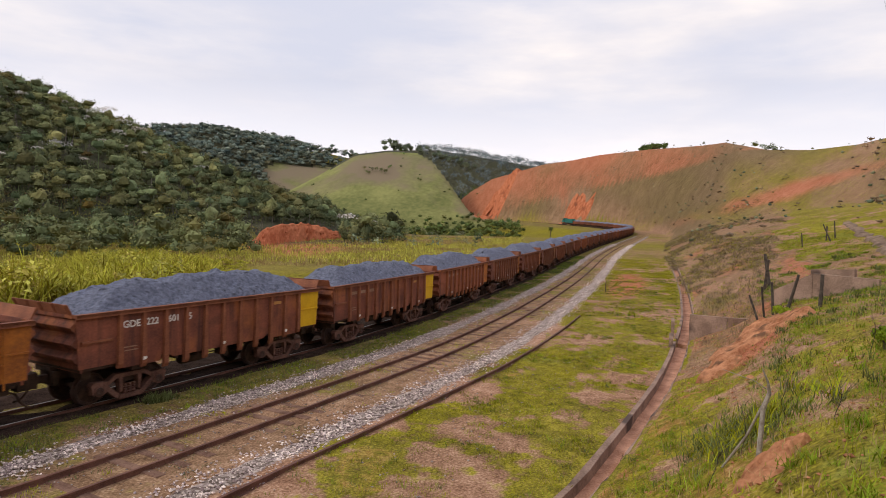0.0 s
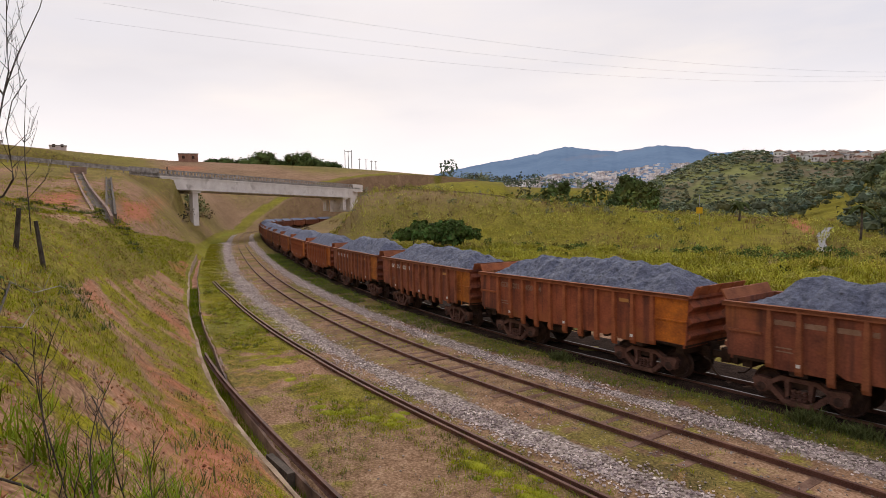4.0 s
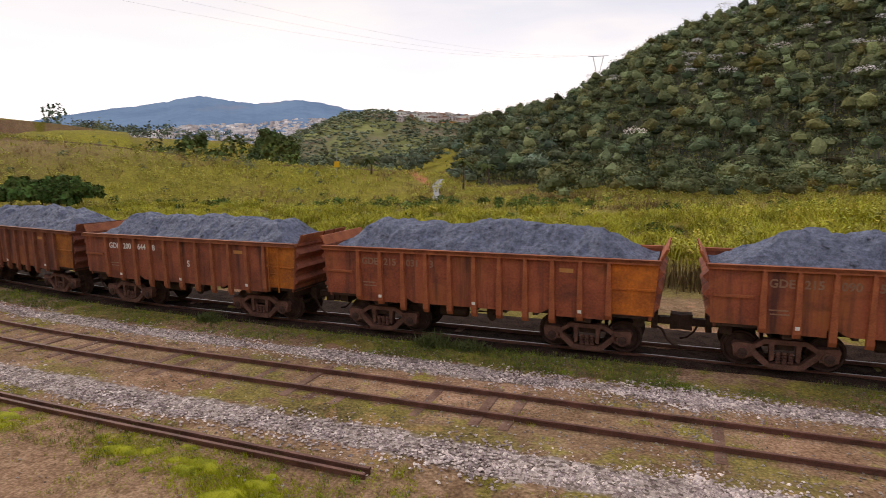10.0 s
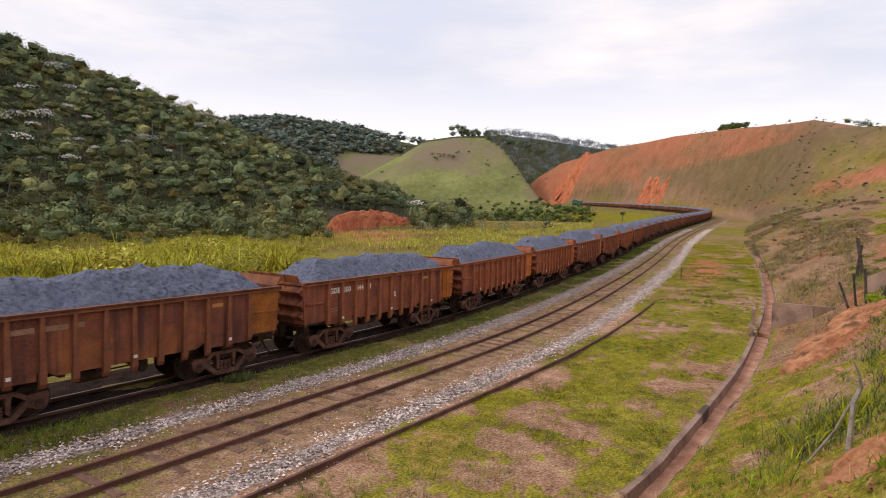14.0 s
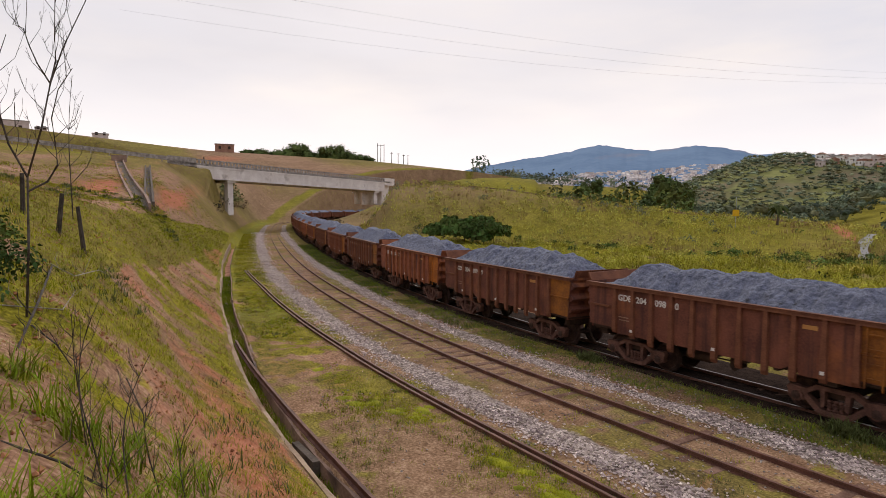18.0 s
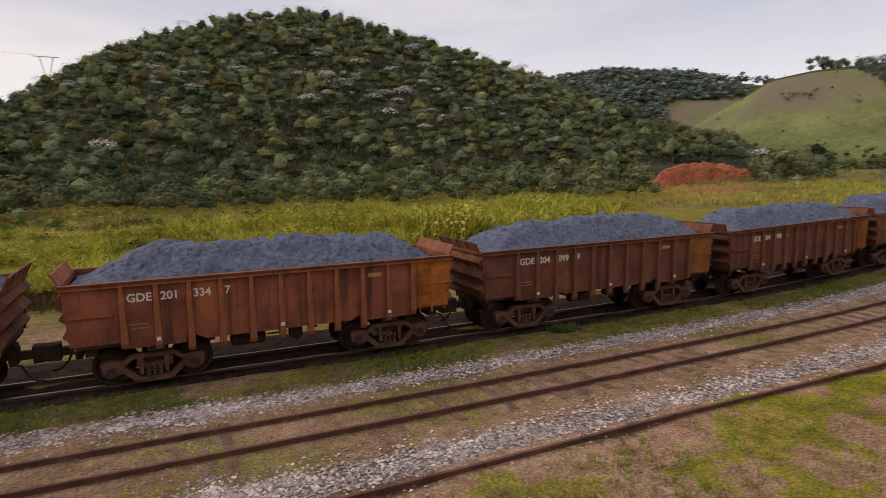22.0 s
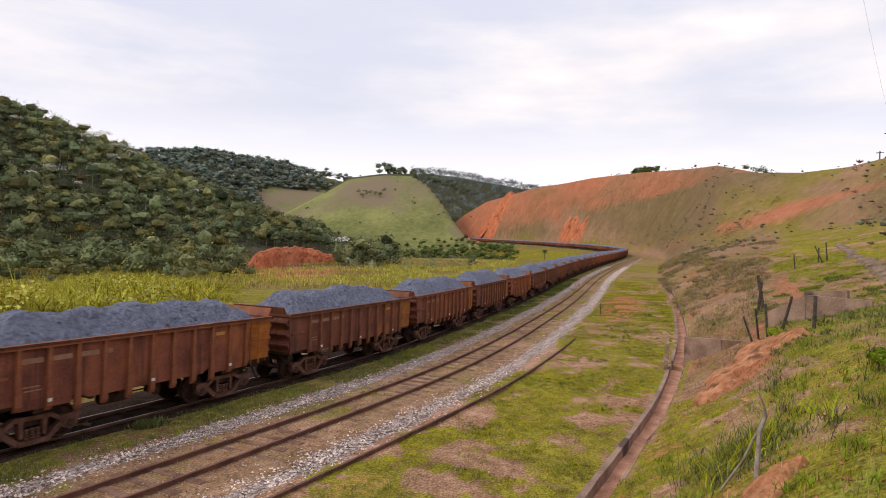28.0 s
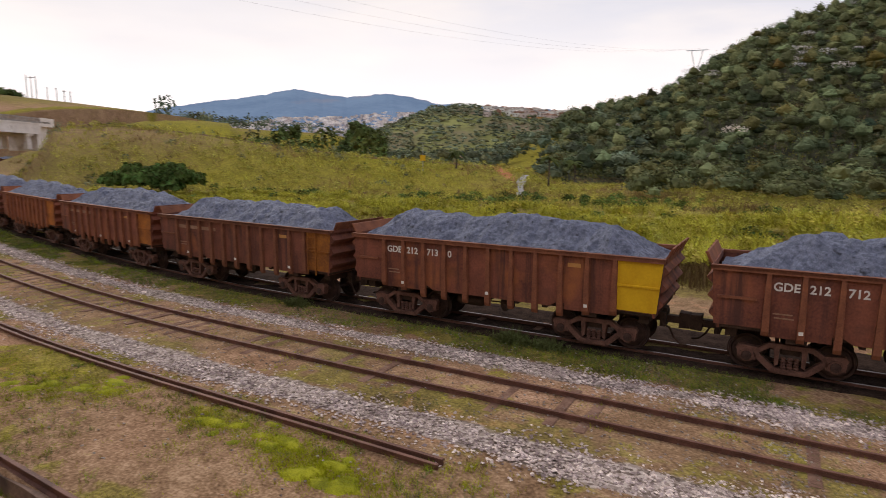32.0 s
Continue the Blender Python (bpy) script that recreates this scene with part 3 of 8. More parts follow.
    green = np.where(above, 0.42 + 0.5 * n2 + 0.4 * n1, green)
    red = np.where(above, np.clip(0.14 + 0.6 * n2, 0, 0.5) + 0.6 * blob(a, e, 87.2, 1.2, 1.5, 0.6) + 0.6 * blob(a, e, 82.2, 0.3, 1.8, 0.9, -0.3), red)
    dry = np.where(above, np.clip(0.45 + 0.8 * n2, 0, 0.9), dry)
    beyond = bank & (a > 56) & (r > 150)
    green = np.where(beyond, 0.74 + 0.3 * n1, green)
    red = np.where(beyond, np.clip(0.05 + 0.4 * n3, 0, 0.4) + 0.5 * blob(a, e, 78.5, 3.9, 2.0, 0.3), red)
    dry = np.where(beyond, np.clip(0.40 - 0.5 * n1 + 0.5 * n3, 0, 0.8), dry)
    under = bank & (s < -85) & (r > 100) & (r < 300)
    green, dry = np.where(under, 0.46 + 0.5 * n1, green), np.where(under, np.clip(0.55 + 0.8 * n2, 0, 1), dry)
    gully = bank & (r < 45)
    near = bank & (s < -2) & (s > -40) & (r < 40) & ~lawn
    green = np.where(near, 0.40 + 0.4 * n2 + 0.6 * n4 + 0.6 * n5, green)
    red = np.where(near, np.clip(0.16 + 0.4 * n2 - 0.6 * n4 - 0.4 * n5 + 0.16 * np.exp(-(((d - edge + 0.9) / 0.7) ** 2)), 0, 0.6), red)
    dry = np.where(near, np.clip(0.16 + 0.5 * n2 - 0.6 * n5, 0, 0.6), dry)
    red = np.maximum(red, np.where(gully, 0.95 * blob(a, e, -85.6, -9.3, 3.0, 1.1, -0.85), 0))
    # the scarred hill beyond the bend
    far = bank & (s > 110)
    k = np.clip((s - 130) / 60, 0, 1) * far
    sky = np.interp(a, REDHILL[0], REDHILL[1])
    low = np.interp(a, [-100, -84, -79, -74, -70, -66, -62, -58], [9, 6.9, 5.4, 4.1, 3.2, 1.8, 0.9, -1])
    band = 0.62 * np.clip((e - low) / 0.6 + 0.5, 0, 1) * np.clip(1.1 - blob(a, e, -65.6, 1.0, 2.0, 0.7), 0, 1)
    scar = np.maximum.reduce([band, blob(a, e, -62.6, 2.7, 2.4, 1.3, -0.75) * 1.2, blob(a, e, -70.0, 2.2, 1.6, 0.5, -0.25) * 0.95, blob(a, e, -69.5, 3.6, 1.0, 1.6, 0.6) * 0.8, blob(a, e, -89.5, 4.4, 7.5, 0.75, -0.32) * 0.75, blob(a, e, -86, 2.9, 3.2, 0.4, -0.2) * 0.6, blob(a, e, -65, 1.3, 1.2, 0.35) * 0.5])
    nz = 0.4 * fbm(a, e * 2.4, 3.2, 46, 3) + 0.8 * fbm(np.radians(a) * 420, z * 1.5, 26, 48, 4)
    scar = scar * 0.92 + 0.5 * nz
    red = np.where(far, red * (1 - k) + k * np.clip(scar, 0, 1), red)
    dry = np.where(far, dry * (1 - k) + k * np.clip(0.80 + 0.9 * fbm(np.radians(a) * 420, z * 2.0, 36, 47, 4), 0.1, 1), dry)
    green = np.where(far, green * (1 - k) + k * np.clip(0.32 + 0.5 * n1, 0, 1), green)
    upper = bank & (a < -72) & (e > np.interp(a, [-100, -92, -86, -72], [3.6, 2.9, 1.6, 0.5]) + 0.5 * nz) & (r > 50)
    red = np.where(upper, np.clip(scar, 0, 1), red)
    dry = np.where(upper, np.clip(0.72 + 0.9 * fbm(np.radians(a) * 250, z * 2.0, 26, 47, 4), 0.1, 1), dry)
    green = np.where(upper, 0.45 + 0.4 * nz, green)
    behind = bank & (r > 720)
    red, green, dry = np.where(behind, 0, red), np.where(behind, 0.9, green), np.where(behind, 0.3, dry)
    # grassy flat and hills over the line
    over = d >= 8.5
    lane = np.exp(-(((d - 10.8 - 0.5 * n1) / 1.1) ** 2)) * (np.abs(s) < 70)
    green = np.where(over, 0.62 + 0.3 * n1 + 0.25 * n3 - 0.7 * lane, green)
    red = np.where(over, 0.30 * lane, red)
    dry = np.where(over, np.clip(0.38 + 0.45 * (d < 15) - 0.5 * n1 - 0.3 * n3 + 0.5 * n2, 0, 0.8), dry)
    scrubby = over & (r > 380) & (a > 8)
    green = np.where(scrubby, 0.9, green)
    dry = np.where(scrubby, np.clip(0.30 + 0.5 * n3, 0, 0.7), dry)
    floor = over & (r > 140) & (r < 420) & (a < 20) & (a > -50) & (z > -1.8)
    green, dry = np.where(floor, 0.95, green), np.where(floor, 0.0, dry)
    woodland = over & (r > 620) & (a > -57) & (a < -20)
    green, dry = np.where(woodland, 1.0, green), np.where(woodland, 0.1, dry)
    pasture = over & (r > 480) & (r < 840) & (a < -46) & (a > -63)
    green = np.where(pasture, 0.80, green)
    dry = np.where(pasture, np.clip(0.26 + 0.20 * (e - 4.4) + 0.5 * n3, 0.05, 0.75), dry)
    clearing = woodland & (e > 3.0) & (e < 5.2)
    dry = np.where(clearing, 0.55 + 0.3 * n3, dry)
    red = np.maximum(red, np.where(over, np.clip(blob(a, e, -45.0, -1.3, 4.4, 1.45) * 1.9, 0, 1), 0))
    red = np.maximum(red, np.where(over & (r > 500), np.clip(blob(a, e, 24.0, 3.0, 3.4, 0.4) * 1.1 + 0.3 * n3, 0, 0.9) * blob(a, e, 24, 3.0, 5, 1.0), 0))
    red = np.maximum(red, np.where(over & (r < 200), blob(a, e, 25.6, -1.5, 1.4, 0.42, 0.7) * 1.1, 0))
    red = np.maximum(red, np.where(over & (r < 170), blob(a, e, 66.0, 0.1, 1.2, 0.7) * 0.9, 0))
    return np.clip(green, 0, 1), np.clip(red, 0, 1), np.clip(dry, 0, 1), np.clip(stone, 0, 1)


def ground_material():
    m = bpy.data.materials.new("grass_and_red_earth")
    m.use_nodes = True
    nt = m.node_tree
    link = nt.links.new
    b = nt.nodes["Principled BSDF"]
    b.inputs["Roughness"].default_value, b.inputs["Specular IOR Level"].default_value = 0.95, 0.03
    at = nt.nodes.new("ShaderNodeAttribute")
    at.attribute_name = "cover"
    sep = nt.nodes.new("ShaderNodeSeparateColor")
    link(at.outputs["Color"], sep.inputs["Color"])
    pos = nt.nodes.new("ShaderNodeNewGeometry").outputs["Position"]
    noises = []
    for sc, de in ((0.11, 9), (3.0, 7), (17, 8), (0.55, 8)):
        n = nt.nodes.new("ShaderNodeTexNoise")
        n.inputs["Scale"].default_value, n.inputs["Detail"].default_value = sc, de
        n.inputs["Roughness"].default_value = 0.66 if sc < 1 else 0.5
        link(pos, n.inputs["Vector"])
        noises.append(n.outputs["Fac"])

    def ramp(fac, *stops):
        r = nt.nodes.new("ShaderNodeValToRGB")
        while len(r.color_ramp.elements) < len(stops):
            r.color_ramp.elements.new(0.5)
        for e, (p, c) in zip(r.color_ramp.elements, stops):
            e.position, e.color = p, (*c, 1)
        link(fac, r.inputs["Fac"])
        return r.outputs["Color"]

    def mixed(fac, a, c):
        x = nt.nodes.new("ShaderNodeMix")
        x.data_type = "RGBA"
        link(fac, x.inputs["Factor"])
        link(a, x.inputs["A"])
        link(c, x.inputs["B"])
        return x.outputs["Result"]

    def math_node(op, a, c=None, v=None):
        x = nt.nodes.new("ShaderNodeMath")
        x.operation = op
        x.use_clamp = op in ("MULTIPLY_ADD", "SUBTRACT")
        link(a, x.inputs[0])
        if c is not None:
            link(c, x.inputs[1])
        elif v is not None:
            x.inputs[1].default_value = v
        return x.outputs[0]

    blend = nt.nodes.new("ShaderNodeMix")
    blend.data_type = "FLOAT"
    blend.inputs["Factor"].default_value = 0.62
    link(noises[1], blend.inputs["A"])
    link(noises[2], blend.inputs["B"])
    wide = nt.nodes.new("ShaderNodeMix")
    wide.data_type = "FLOAT"
    wide.inputs["Factor"].default_value = 0.30
    broad = nt.nodes.new("ShaderNodeMix")
    broad.data_type = "FLOAT"
    broad.inputs["Factor"].default_value = 0.55
    link(noises[0], broad.inputs["A"])
    link(noises[3], broad.inputs["B"])
    link(blend.outputs["Result"], wide.inputs["A"])
    link(broad.outputs["Result"], wide.inputs["B"])
    grain = wide.outputs["Result"]
    grass = ramp(grain, (0.37, (0.058, 0.050, 0.010)), (0.485, (0.190, 0.168, 0.016)), (0.60, (0.385, 0.335, 0.030)))
    soil = ramp(grain, (0.38, (0.150, 0.074, 0.044)), (0.5, (0.365, 0.205, 0.128)), (0.62, (0.62, 0.400, 0.280)))
    red = ramp(grain, (0.37, (0.19, 0.064, 0.034)), (0.5, (0.42, 0.152, 0.080)), (0.63, (0.58, 0.285, 0.180)))
    straw = ramp(grain, (0.38, (0.080, 0.056, 0.030)), (0.5, (0.178, 0.124, 0.064)), (0.62, (0.33, 0.236, 0.128)))
    gr = nt.nodes.new("ShaderNodeMapRange")
    gr.inputs["From Min"].default_value, gr.inputs["From Max"].default_value = 0.36, 0.52
    s1 = nt.nodes.new("ShaderNodeMath")
    s1.operation = "ADD"
    link(sep.outputs["Red"], s1.inputs[0])
    s2 = nt.nodes.new("ShaderNodeMath")
    s2.operation = "MULTIPLY_ADD"
    link(noises[1], s2.inputs[0])
    s2.inputs[1].default_value, s2.inputs[2].default_value = 0.9, -0.45
    link(s2.outputs[0], s1.inputs[1])
    link(s1.outputs[0], gr.inputs["Value"])
    fresh = ramp(grain, (0.37, (0.052, 0.080, 0.016)), (0.485, (0.142, 0.184, 0.034)), (0.60, (0.270, 0.305, 0.058)))
    fr = nt.nodes.new("ShaderNodeMapRange")
    fr.inputs["From Min"].default_value, fr.inputs["From Max"].default_value = 0.9, 1.25
    link(s1.outputs[0], fr.inputs["Value"])
    grass = mixed(fr.outputs["Result"], grass, fresh)
    col = mixed(gr.outputs["Result"], soil, grass)
    col = mixed(math_node("MULTIPLY", sep.outputs["Blue"], v=0.9), col, straw)
    rr = nt.nodes.new("ShaderNodeMapRange")
    rr.inputs["From Min"].default_value, rr.inputs["From Max"].default_value = 0.28, 0.66
    s3 = nt.nodes.new("ShaderNodeMath")
    s3.operation = "ADD"
    link(sep.outputs["Green"], s3.inputs[0])
    mixn = nt.nodes.new("ShaderNodeMix")
    mixn.data_type = "FLOAT"
    mixn.inputs["Factor"].default_value = 0.5
    link(broad.outputs["Result"], mixn.inputs["A"])
    link(noises[1], mixn.inputs["B"])
    s4 = nt.nodes.new("ShaderNodeMath")
    s4.operation = "MULTIPLY_ADD"
    link(mixn.outputs["Result"], s4.inputs[0])
    s4.inputs[1].default_value, s4.inputs[2].default_value = 1.2, -0.6
    link(s4.outputs[0], s3.inputs[1])
    link(s3.outputs[0], rr.inputs["Value"])
    col = mixed(rr.outputs["Result"], col, red)
    cell = nt.nodes.new("ShaderNodeTexVoronoi")
    cell.inputs["Scale"].default_value = 14
    link(pos, cell.inputs["Vector"])
    bw = nt.nodes.new("ShaderNodeSeparateColor")
    link(cell.outputs["Color"], bw.inputs["Color"])
    pebble = ramp(bw.outputs["Red"], (0.0, (0.10, 0.074, 0.060)), (0.5, (0.27, 0.215, 0.185)), (1.0, (0.50, 0.42, 0.375)))
    sr = nt.nodes.new("ShaderNodeMapRange")
    sr.inputs["From Min"].default_value, sr.inputs["From Max"].default_value = 0.42, 0.60
    s5 = nt.nodes.new("ShaderNodeMath")
    s5.operation = "ADD"
    link(at.outputs["Alpha"], s5.inputs[0])
    link(s2.outputs[0], s5.inputs[1])
    link(s5.outputs[0], sr.inputs["Value"])
    col = mixed(sr.outputs["Result"], col, pebble)
    link(col, b.inputs["Base Color"])
    bp = nt.nodes.new("ShaderNodeBump")
    bp.inputs["Strength"].default_value, bp.inputs["Distance"].default_value = 0.8, 0.06
    link(grain, bp.inputs["Height"])
    link(bp.outputs["Normal"], b.inputs["Normal"])
    return m


M["ground"] = ground_material()
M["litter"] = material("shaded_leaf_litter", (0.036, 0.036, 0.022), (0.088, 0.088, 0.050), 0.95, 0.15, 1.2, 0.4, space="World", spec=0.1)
# turf greyed to carry distance haze, with brown patches of its own
M["pasture"] = material("hazed_hill_pasture", (0.135, 0.150, 0.055), (0.265, 0.268, 0.100), 0.95, 0.02, 0.25, 0.2, space="World", spec=0.02, third=(0.215, 0.172, 0.115), third_at=0.54)


def paint_cover(ob, x, y, z):
    g, r, d, k = cover(x, y, z)
    at = ob.data.color_attributes.new("cover", "FLOAT_COLOR", "POINT")
    at.data.foreach_set("color", np.stack([g, r, d, k], 1).astype(np.float32).ravel())


def grid_faces(nu, nv, wrap=False):
    i, j = np.meshgrid(np.arange(nu if wrap else nu - 1), np.arange(nv - 1), indexing="ij")
    a = i * nv + j
    b = ((i + 1) % nu) * nv + j
    return np.stack([a, b, b + 1, a + 1], -1).reshape(-1, 4)


NEAR_S = (-150, 190)
NEAR_D = (-20.0, 24.0)


def drain_dip(s, d):
    """Depth of the concrete drain's channel."""
    c = drain_centre(s)
    return np.where((np.abs(d - c) < 0.29) & (s > -75) & (s < 112), -0.62, 0.0)


def build_ground():
    # the wide land, in rings round the camera
    az = np.radians(np.concatenate([np.arange(-180, -98, 1.0), np.arange(-98, -56, 0.16), np.arange(-56, 70, 0.5), np.arange(70, 96, 0.3), np.arange(96, 180, 1.0)]))
    rr = np.concatenate([np.linspace(0.05, 12, 12), np.geomspace(13, 60, 34), np.geomspace(61.5, 760, 190), np.geomspace(775, 4600, 44)])
    A, Rr = np.meshgrid(az, rr, indexing="ij")
    x, y = (-np.sin(A) * Rr).ravel(), (np.cos(A) * Rr).ravel()
    z = land(x, y)
    s, d = to_line(x, y)
    inner = np.minimum(np.minimum(s - NEAR_S[0], NEAR_S[1] - s), np.minimum(d - NEAR_D[0], NEAR_D[1] - d))
    z = z - 0.9 * np.clip(inner / 1.5, 0, 1)
    ob = sheet("ground", np.stack([x, y, z], 1), grid_faces(len(az), len(rr), True)[:, ::-1], M["ground"])
    paint_cover(ob, x, y, z)
    # dark litter under the woods, haze-greyed turf on the hill pasture
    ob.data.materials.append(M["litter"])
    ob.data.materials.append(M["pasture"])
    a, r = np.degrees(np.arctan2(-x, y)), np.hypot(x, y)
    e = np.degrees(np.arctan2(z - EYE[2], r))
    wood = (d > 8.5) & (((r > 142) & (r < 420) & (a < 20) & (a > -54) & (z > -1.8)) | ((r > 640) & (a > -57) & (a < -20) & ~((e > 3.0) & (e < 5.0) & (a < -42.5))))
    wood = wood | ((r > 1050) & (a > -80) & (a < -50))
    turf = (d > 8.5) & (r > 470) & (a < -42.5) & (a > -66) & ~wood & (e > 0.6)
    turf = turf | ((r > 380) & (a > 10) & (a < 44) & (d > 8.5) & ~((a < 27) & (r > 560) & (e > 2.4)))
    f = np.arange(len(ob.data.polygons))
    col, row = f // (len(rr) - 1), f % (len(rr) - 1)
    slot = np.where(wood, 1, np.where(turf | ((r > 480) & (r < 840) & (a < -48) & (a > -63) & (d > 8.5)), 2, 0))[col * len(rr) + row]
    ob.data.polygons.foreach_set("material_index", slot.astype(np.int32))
    tagged(ob, "rolling green and red-earth land of the valley", "ground", kind="structure")
    # the bed of the railway and its bank, finer
    sv = np.concatenate([np.arange(-150, -45, 1.0), np.arange(-45, 60, 0.35), np.arange(60, 190.1, 1.0)])
    dv = np.concatenate([np.arange(-20, -10.2, 0.35), np.arange(-10.2, -5.0, 0.065), np.arange(-5.0, 9, 0.3), np.arange(9, 24.1, 0.6)])
    S, D = np.meshgrid(sv, dv, indexing="ij")
    p = on_line(S.ravel(), D.ravel())
    z = land(p[:, 0], p[:, 1])
    z += drain_dip(S.ravel(), D.ravel())
    z += fbm(p[:, 0], p[:, 1], 1.6, 77, 3) * 0.05 * np.where(np.abs(D.ravel()) < 1.2, 0.3, 1)
    ob = sheet("verge", np.stack([p[:, 0], p[:, 1], z], 1), grid_faces(len(sv), len(dv)), M["ground"])
    paint_cover(ob, p[:, 0], p[:, 1], z)
    tagged(ob, "grassy railway verge and cutting bank with bare red earth", "verge", kind="structure")


build_ground()


def build_mountain():
    """The blue mountain range far behind the town."""
    az = np.arange(8, 76, 0.12)
    crest = np.interp(az, *BLUE) + 0.10 * value_noise(az, az * 0, 1.1, 91) + 0.05 * value_noise(az, az * 0, 0.35, 92)
    v = []
    for u in np.linspace(0, 1, 26):
        r = 2600 + 1300 * u
        z = EYE[2] + 3900 * np.tan(np.radians(crest)) * (u**0.8) * (1 + 0.05 * value_noise(az * 7, az * 0 + u * 40, 6, 93) * (1 - u)) - 30 * (1 - u)
        v.append(np.stack([-r * np.sin(np.radians(az)), r * np.cos(np.radians(az)), z], 1))
    v = np.stack(v, 1).reshape(-1, 3)
    # the blue is distance haze put into the mountain's colour
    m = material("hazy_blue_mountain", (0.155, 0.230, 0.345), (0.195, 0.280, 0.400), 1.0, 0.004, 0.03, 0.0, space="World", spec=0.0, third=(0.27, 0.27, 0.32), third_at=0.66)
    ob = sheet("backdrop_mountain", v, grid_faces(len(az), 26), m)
    tagged(ob, "long blue hazy mountain range on the horizon", "mountain", kind="structure")


build_mountain()


# ---- the tracks ----
RAIL = [(-0.065, 0), (0.065, 0), (0.065, 0.012), (0.012, 0.03), (0.012, 0.105), (0.034, 0.118), (0.034, 0.148), (-0.034, 0.148), (-0.034, 0.118), (-0.012, 0.105), (-0.012, 0.03), (-0.065, 0.012)]


def rail(name, s0, s1, off, parent, z0=-0.15, mat=None):
    ss = np.arange(s0, s1 + 0.01, 1.5)
    ss[-1] = s1
    n = len(RAIL)
    vs = []
    for q, h in RAIL:
        p = on_line(ss, off(ss) + q if callable(off) else off + q)
        p[:, 2] += z0 + h
        vs.append(p)
    v = np.stack(vs, 1).reshape(-1, 3)
    f = []
    for i in range(len(ss) - 1):
        for k in range(n):
            f.append((i * n + k, i * n + (k + 1) % n, (i + 1) * n + (k + 1) % n, (i + 1) * n + k))
    ob = sheet(name, v, f, mat or M["rail"], parent, smooth=False)
    return ob


def empty(name, label="", category="", group="", kind=""):
    return tagged(new(name), label, category, group, kind)


G = 0.535
track_a = empty("railway_track", "busy railway track with rusty rails under the ore train", "railway track")
track_b = empty("railway_track", "unused rusty railway track with pale gravel on both sides", "railway track")
track_c = empty("loose_rail_line", "old rusted rails laid along the grass verge", "rail")
for side in (-G, G):
    rail("rail", -330, 700, TRAIN_OFF + side, track_a)
    rail("rail", -300, 240, side, track_b)
    ss = np.arange(-200, 420, 1.5)
    v = []
    for q in (-0.028, 0.028):
        p = on_line(ss, TRAIN_OFF + side + q)
        p[:, 2] += 0.0005
        v.append(p)
    sheet("rail_head", np.stack(v, 1).reshape(-1, 3), grid_faces(len(ss), 2)[:, ::-1], M["railtop"], track_a, smooth=False)
rail("rail", -46, -4.9, lambda s: np.interp(s, [-46, -36, -20, -4.9], [-3.9, -3.45, -3.15, -3.28]), track_c)
rail("guard_rail", -46, -4.9, lambda s: np.interp(s, [-46, -36, -20, -4.9], [-3.9, -3.45, -3.15, -3.28]) - 0.17, track_c, -0.17)
rail("rail", -0.6, 33.5, lambda s: np.interp(s, [-0.6, 8, 18, 33.5], [-2.95, -2.85, -3.1, -3.35]), track_c)
drain_rail = empty("loose_rail", "single rusted rail lying along the edge of a concrete drain", "rail")
rail("rail", -21.8, -6.0, lambda s: np.interp(s, [-21.8, -16, -12.6, -6], [-6.42, -6.61, -6.78, -7.14]), drain_rail, -0.10)


def strip_bed(name, s0, s1, d0, d1, z, mat, parent, step=0.8):
    """A low shouldered bed of ballast along the line."""
    ss = np.arange(s0, s1, step)
    prof = [(d0 - 0.25, -0.22), (d0, z), (d0 + 0.35, z + 0.02), ((d0 + d1) / 2, z - 0.02), (d1 - 0.35, z + 0.02), (d1, z), (d1 + 0.25, -0.22)]
    v = []
    for d, h in prof:
        p = on_line(ss, d)
        p[:, 2] += h + (0.02 * value_noise(ss * 3, ss * 0 + d * 7, 1.0, 17) if h > -0.2 else 0)
        v.append(p)
    return sheet(name, np.stack(v, 1).reshape(-1, 3), grid_faces(len(ss), len(prof))[:, ::-1], mat, parent)


# the train's shade is put into this near-black ballast colour
M["ballast"] = material("train_shade_ballast", (0.014, 0.009, 0.008), (0.070, 0.045, 0.034), 0.95, 3, 26, 0.9, space="World", spec=0.02, fine_mix=0.6)
strip_bed("ballast_bed", -200, 420, TRAIN_OFF - 1.05, TRAIN_OFF + 2.3, -0.085, M["ballast"], track_a)


# ---- the ore train ----
SPEED, PITCH = 8.265, 10.2
LEAD0 = -98.07        # middle of the wagon named wagon zero, at 0 s
BOGIE_X, TOP, SILL = 2.87, 2.5, 1.14


def wheel_profile(y):
    return [(0.05, y - 0.09), (0.10, y - 0.09), (0.12, y - 0.03), (0.33, y - 0.015), (0.36, y - 0.06), (0.405, y - 0.065), (0.42, y + 0.03), (0.445, y + 0.045), (0.445, y + 0.07), (0.36, y + 0.07), (0.33, y + 0.03), (0.12, y + 0.05), (0.10, y + 0.09), (0.05, y + 0.09)]


def mesh_of(bm, name, mat, smooth=False):
    me = bpy.data.meshes.new(name)
    bm.normal_update()
    bm.to_mesh(me)
    bm.free()
    me.materials.append(mat)
    if smooth:
        me.shade_smooth()
    return me


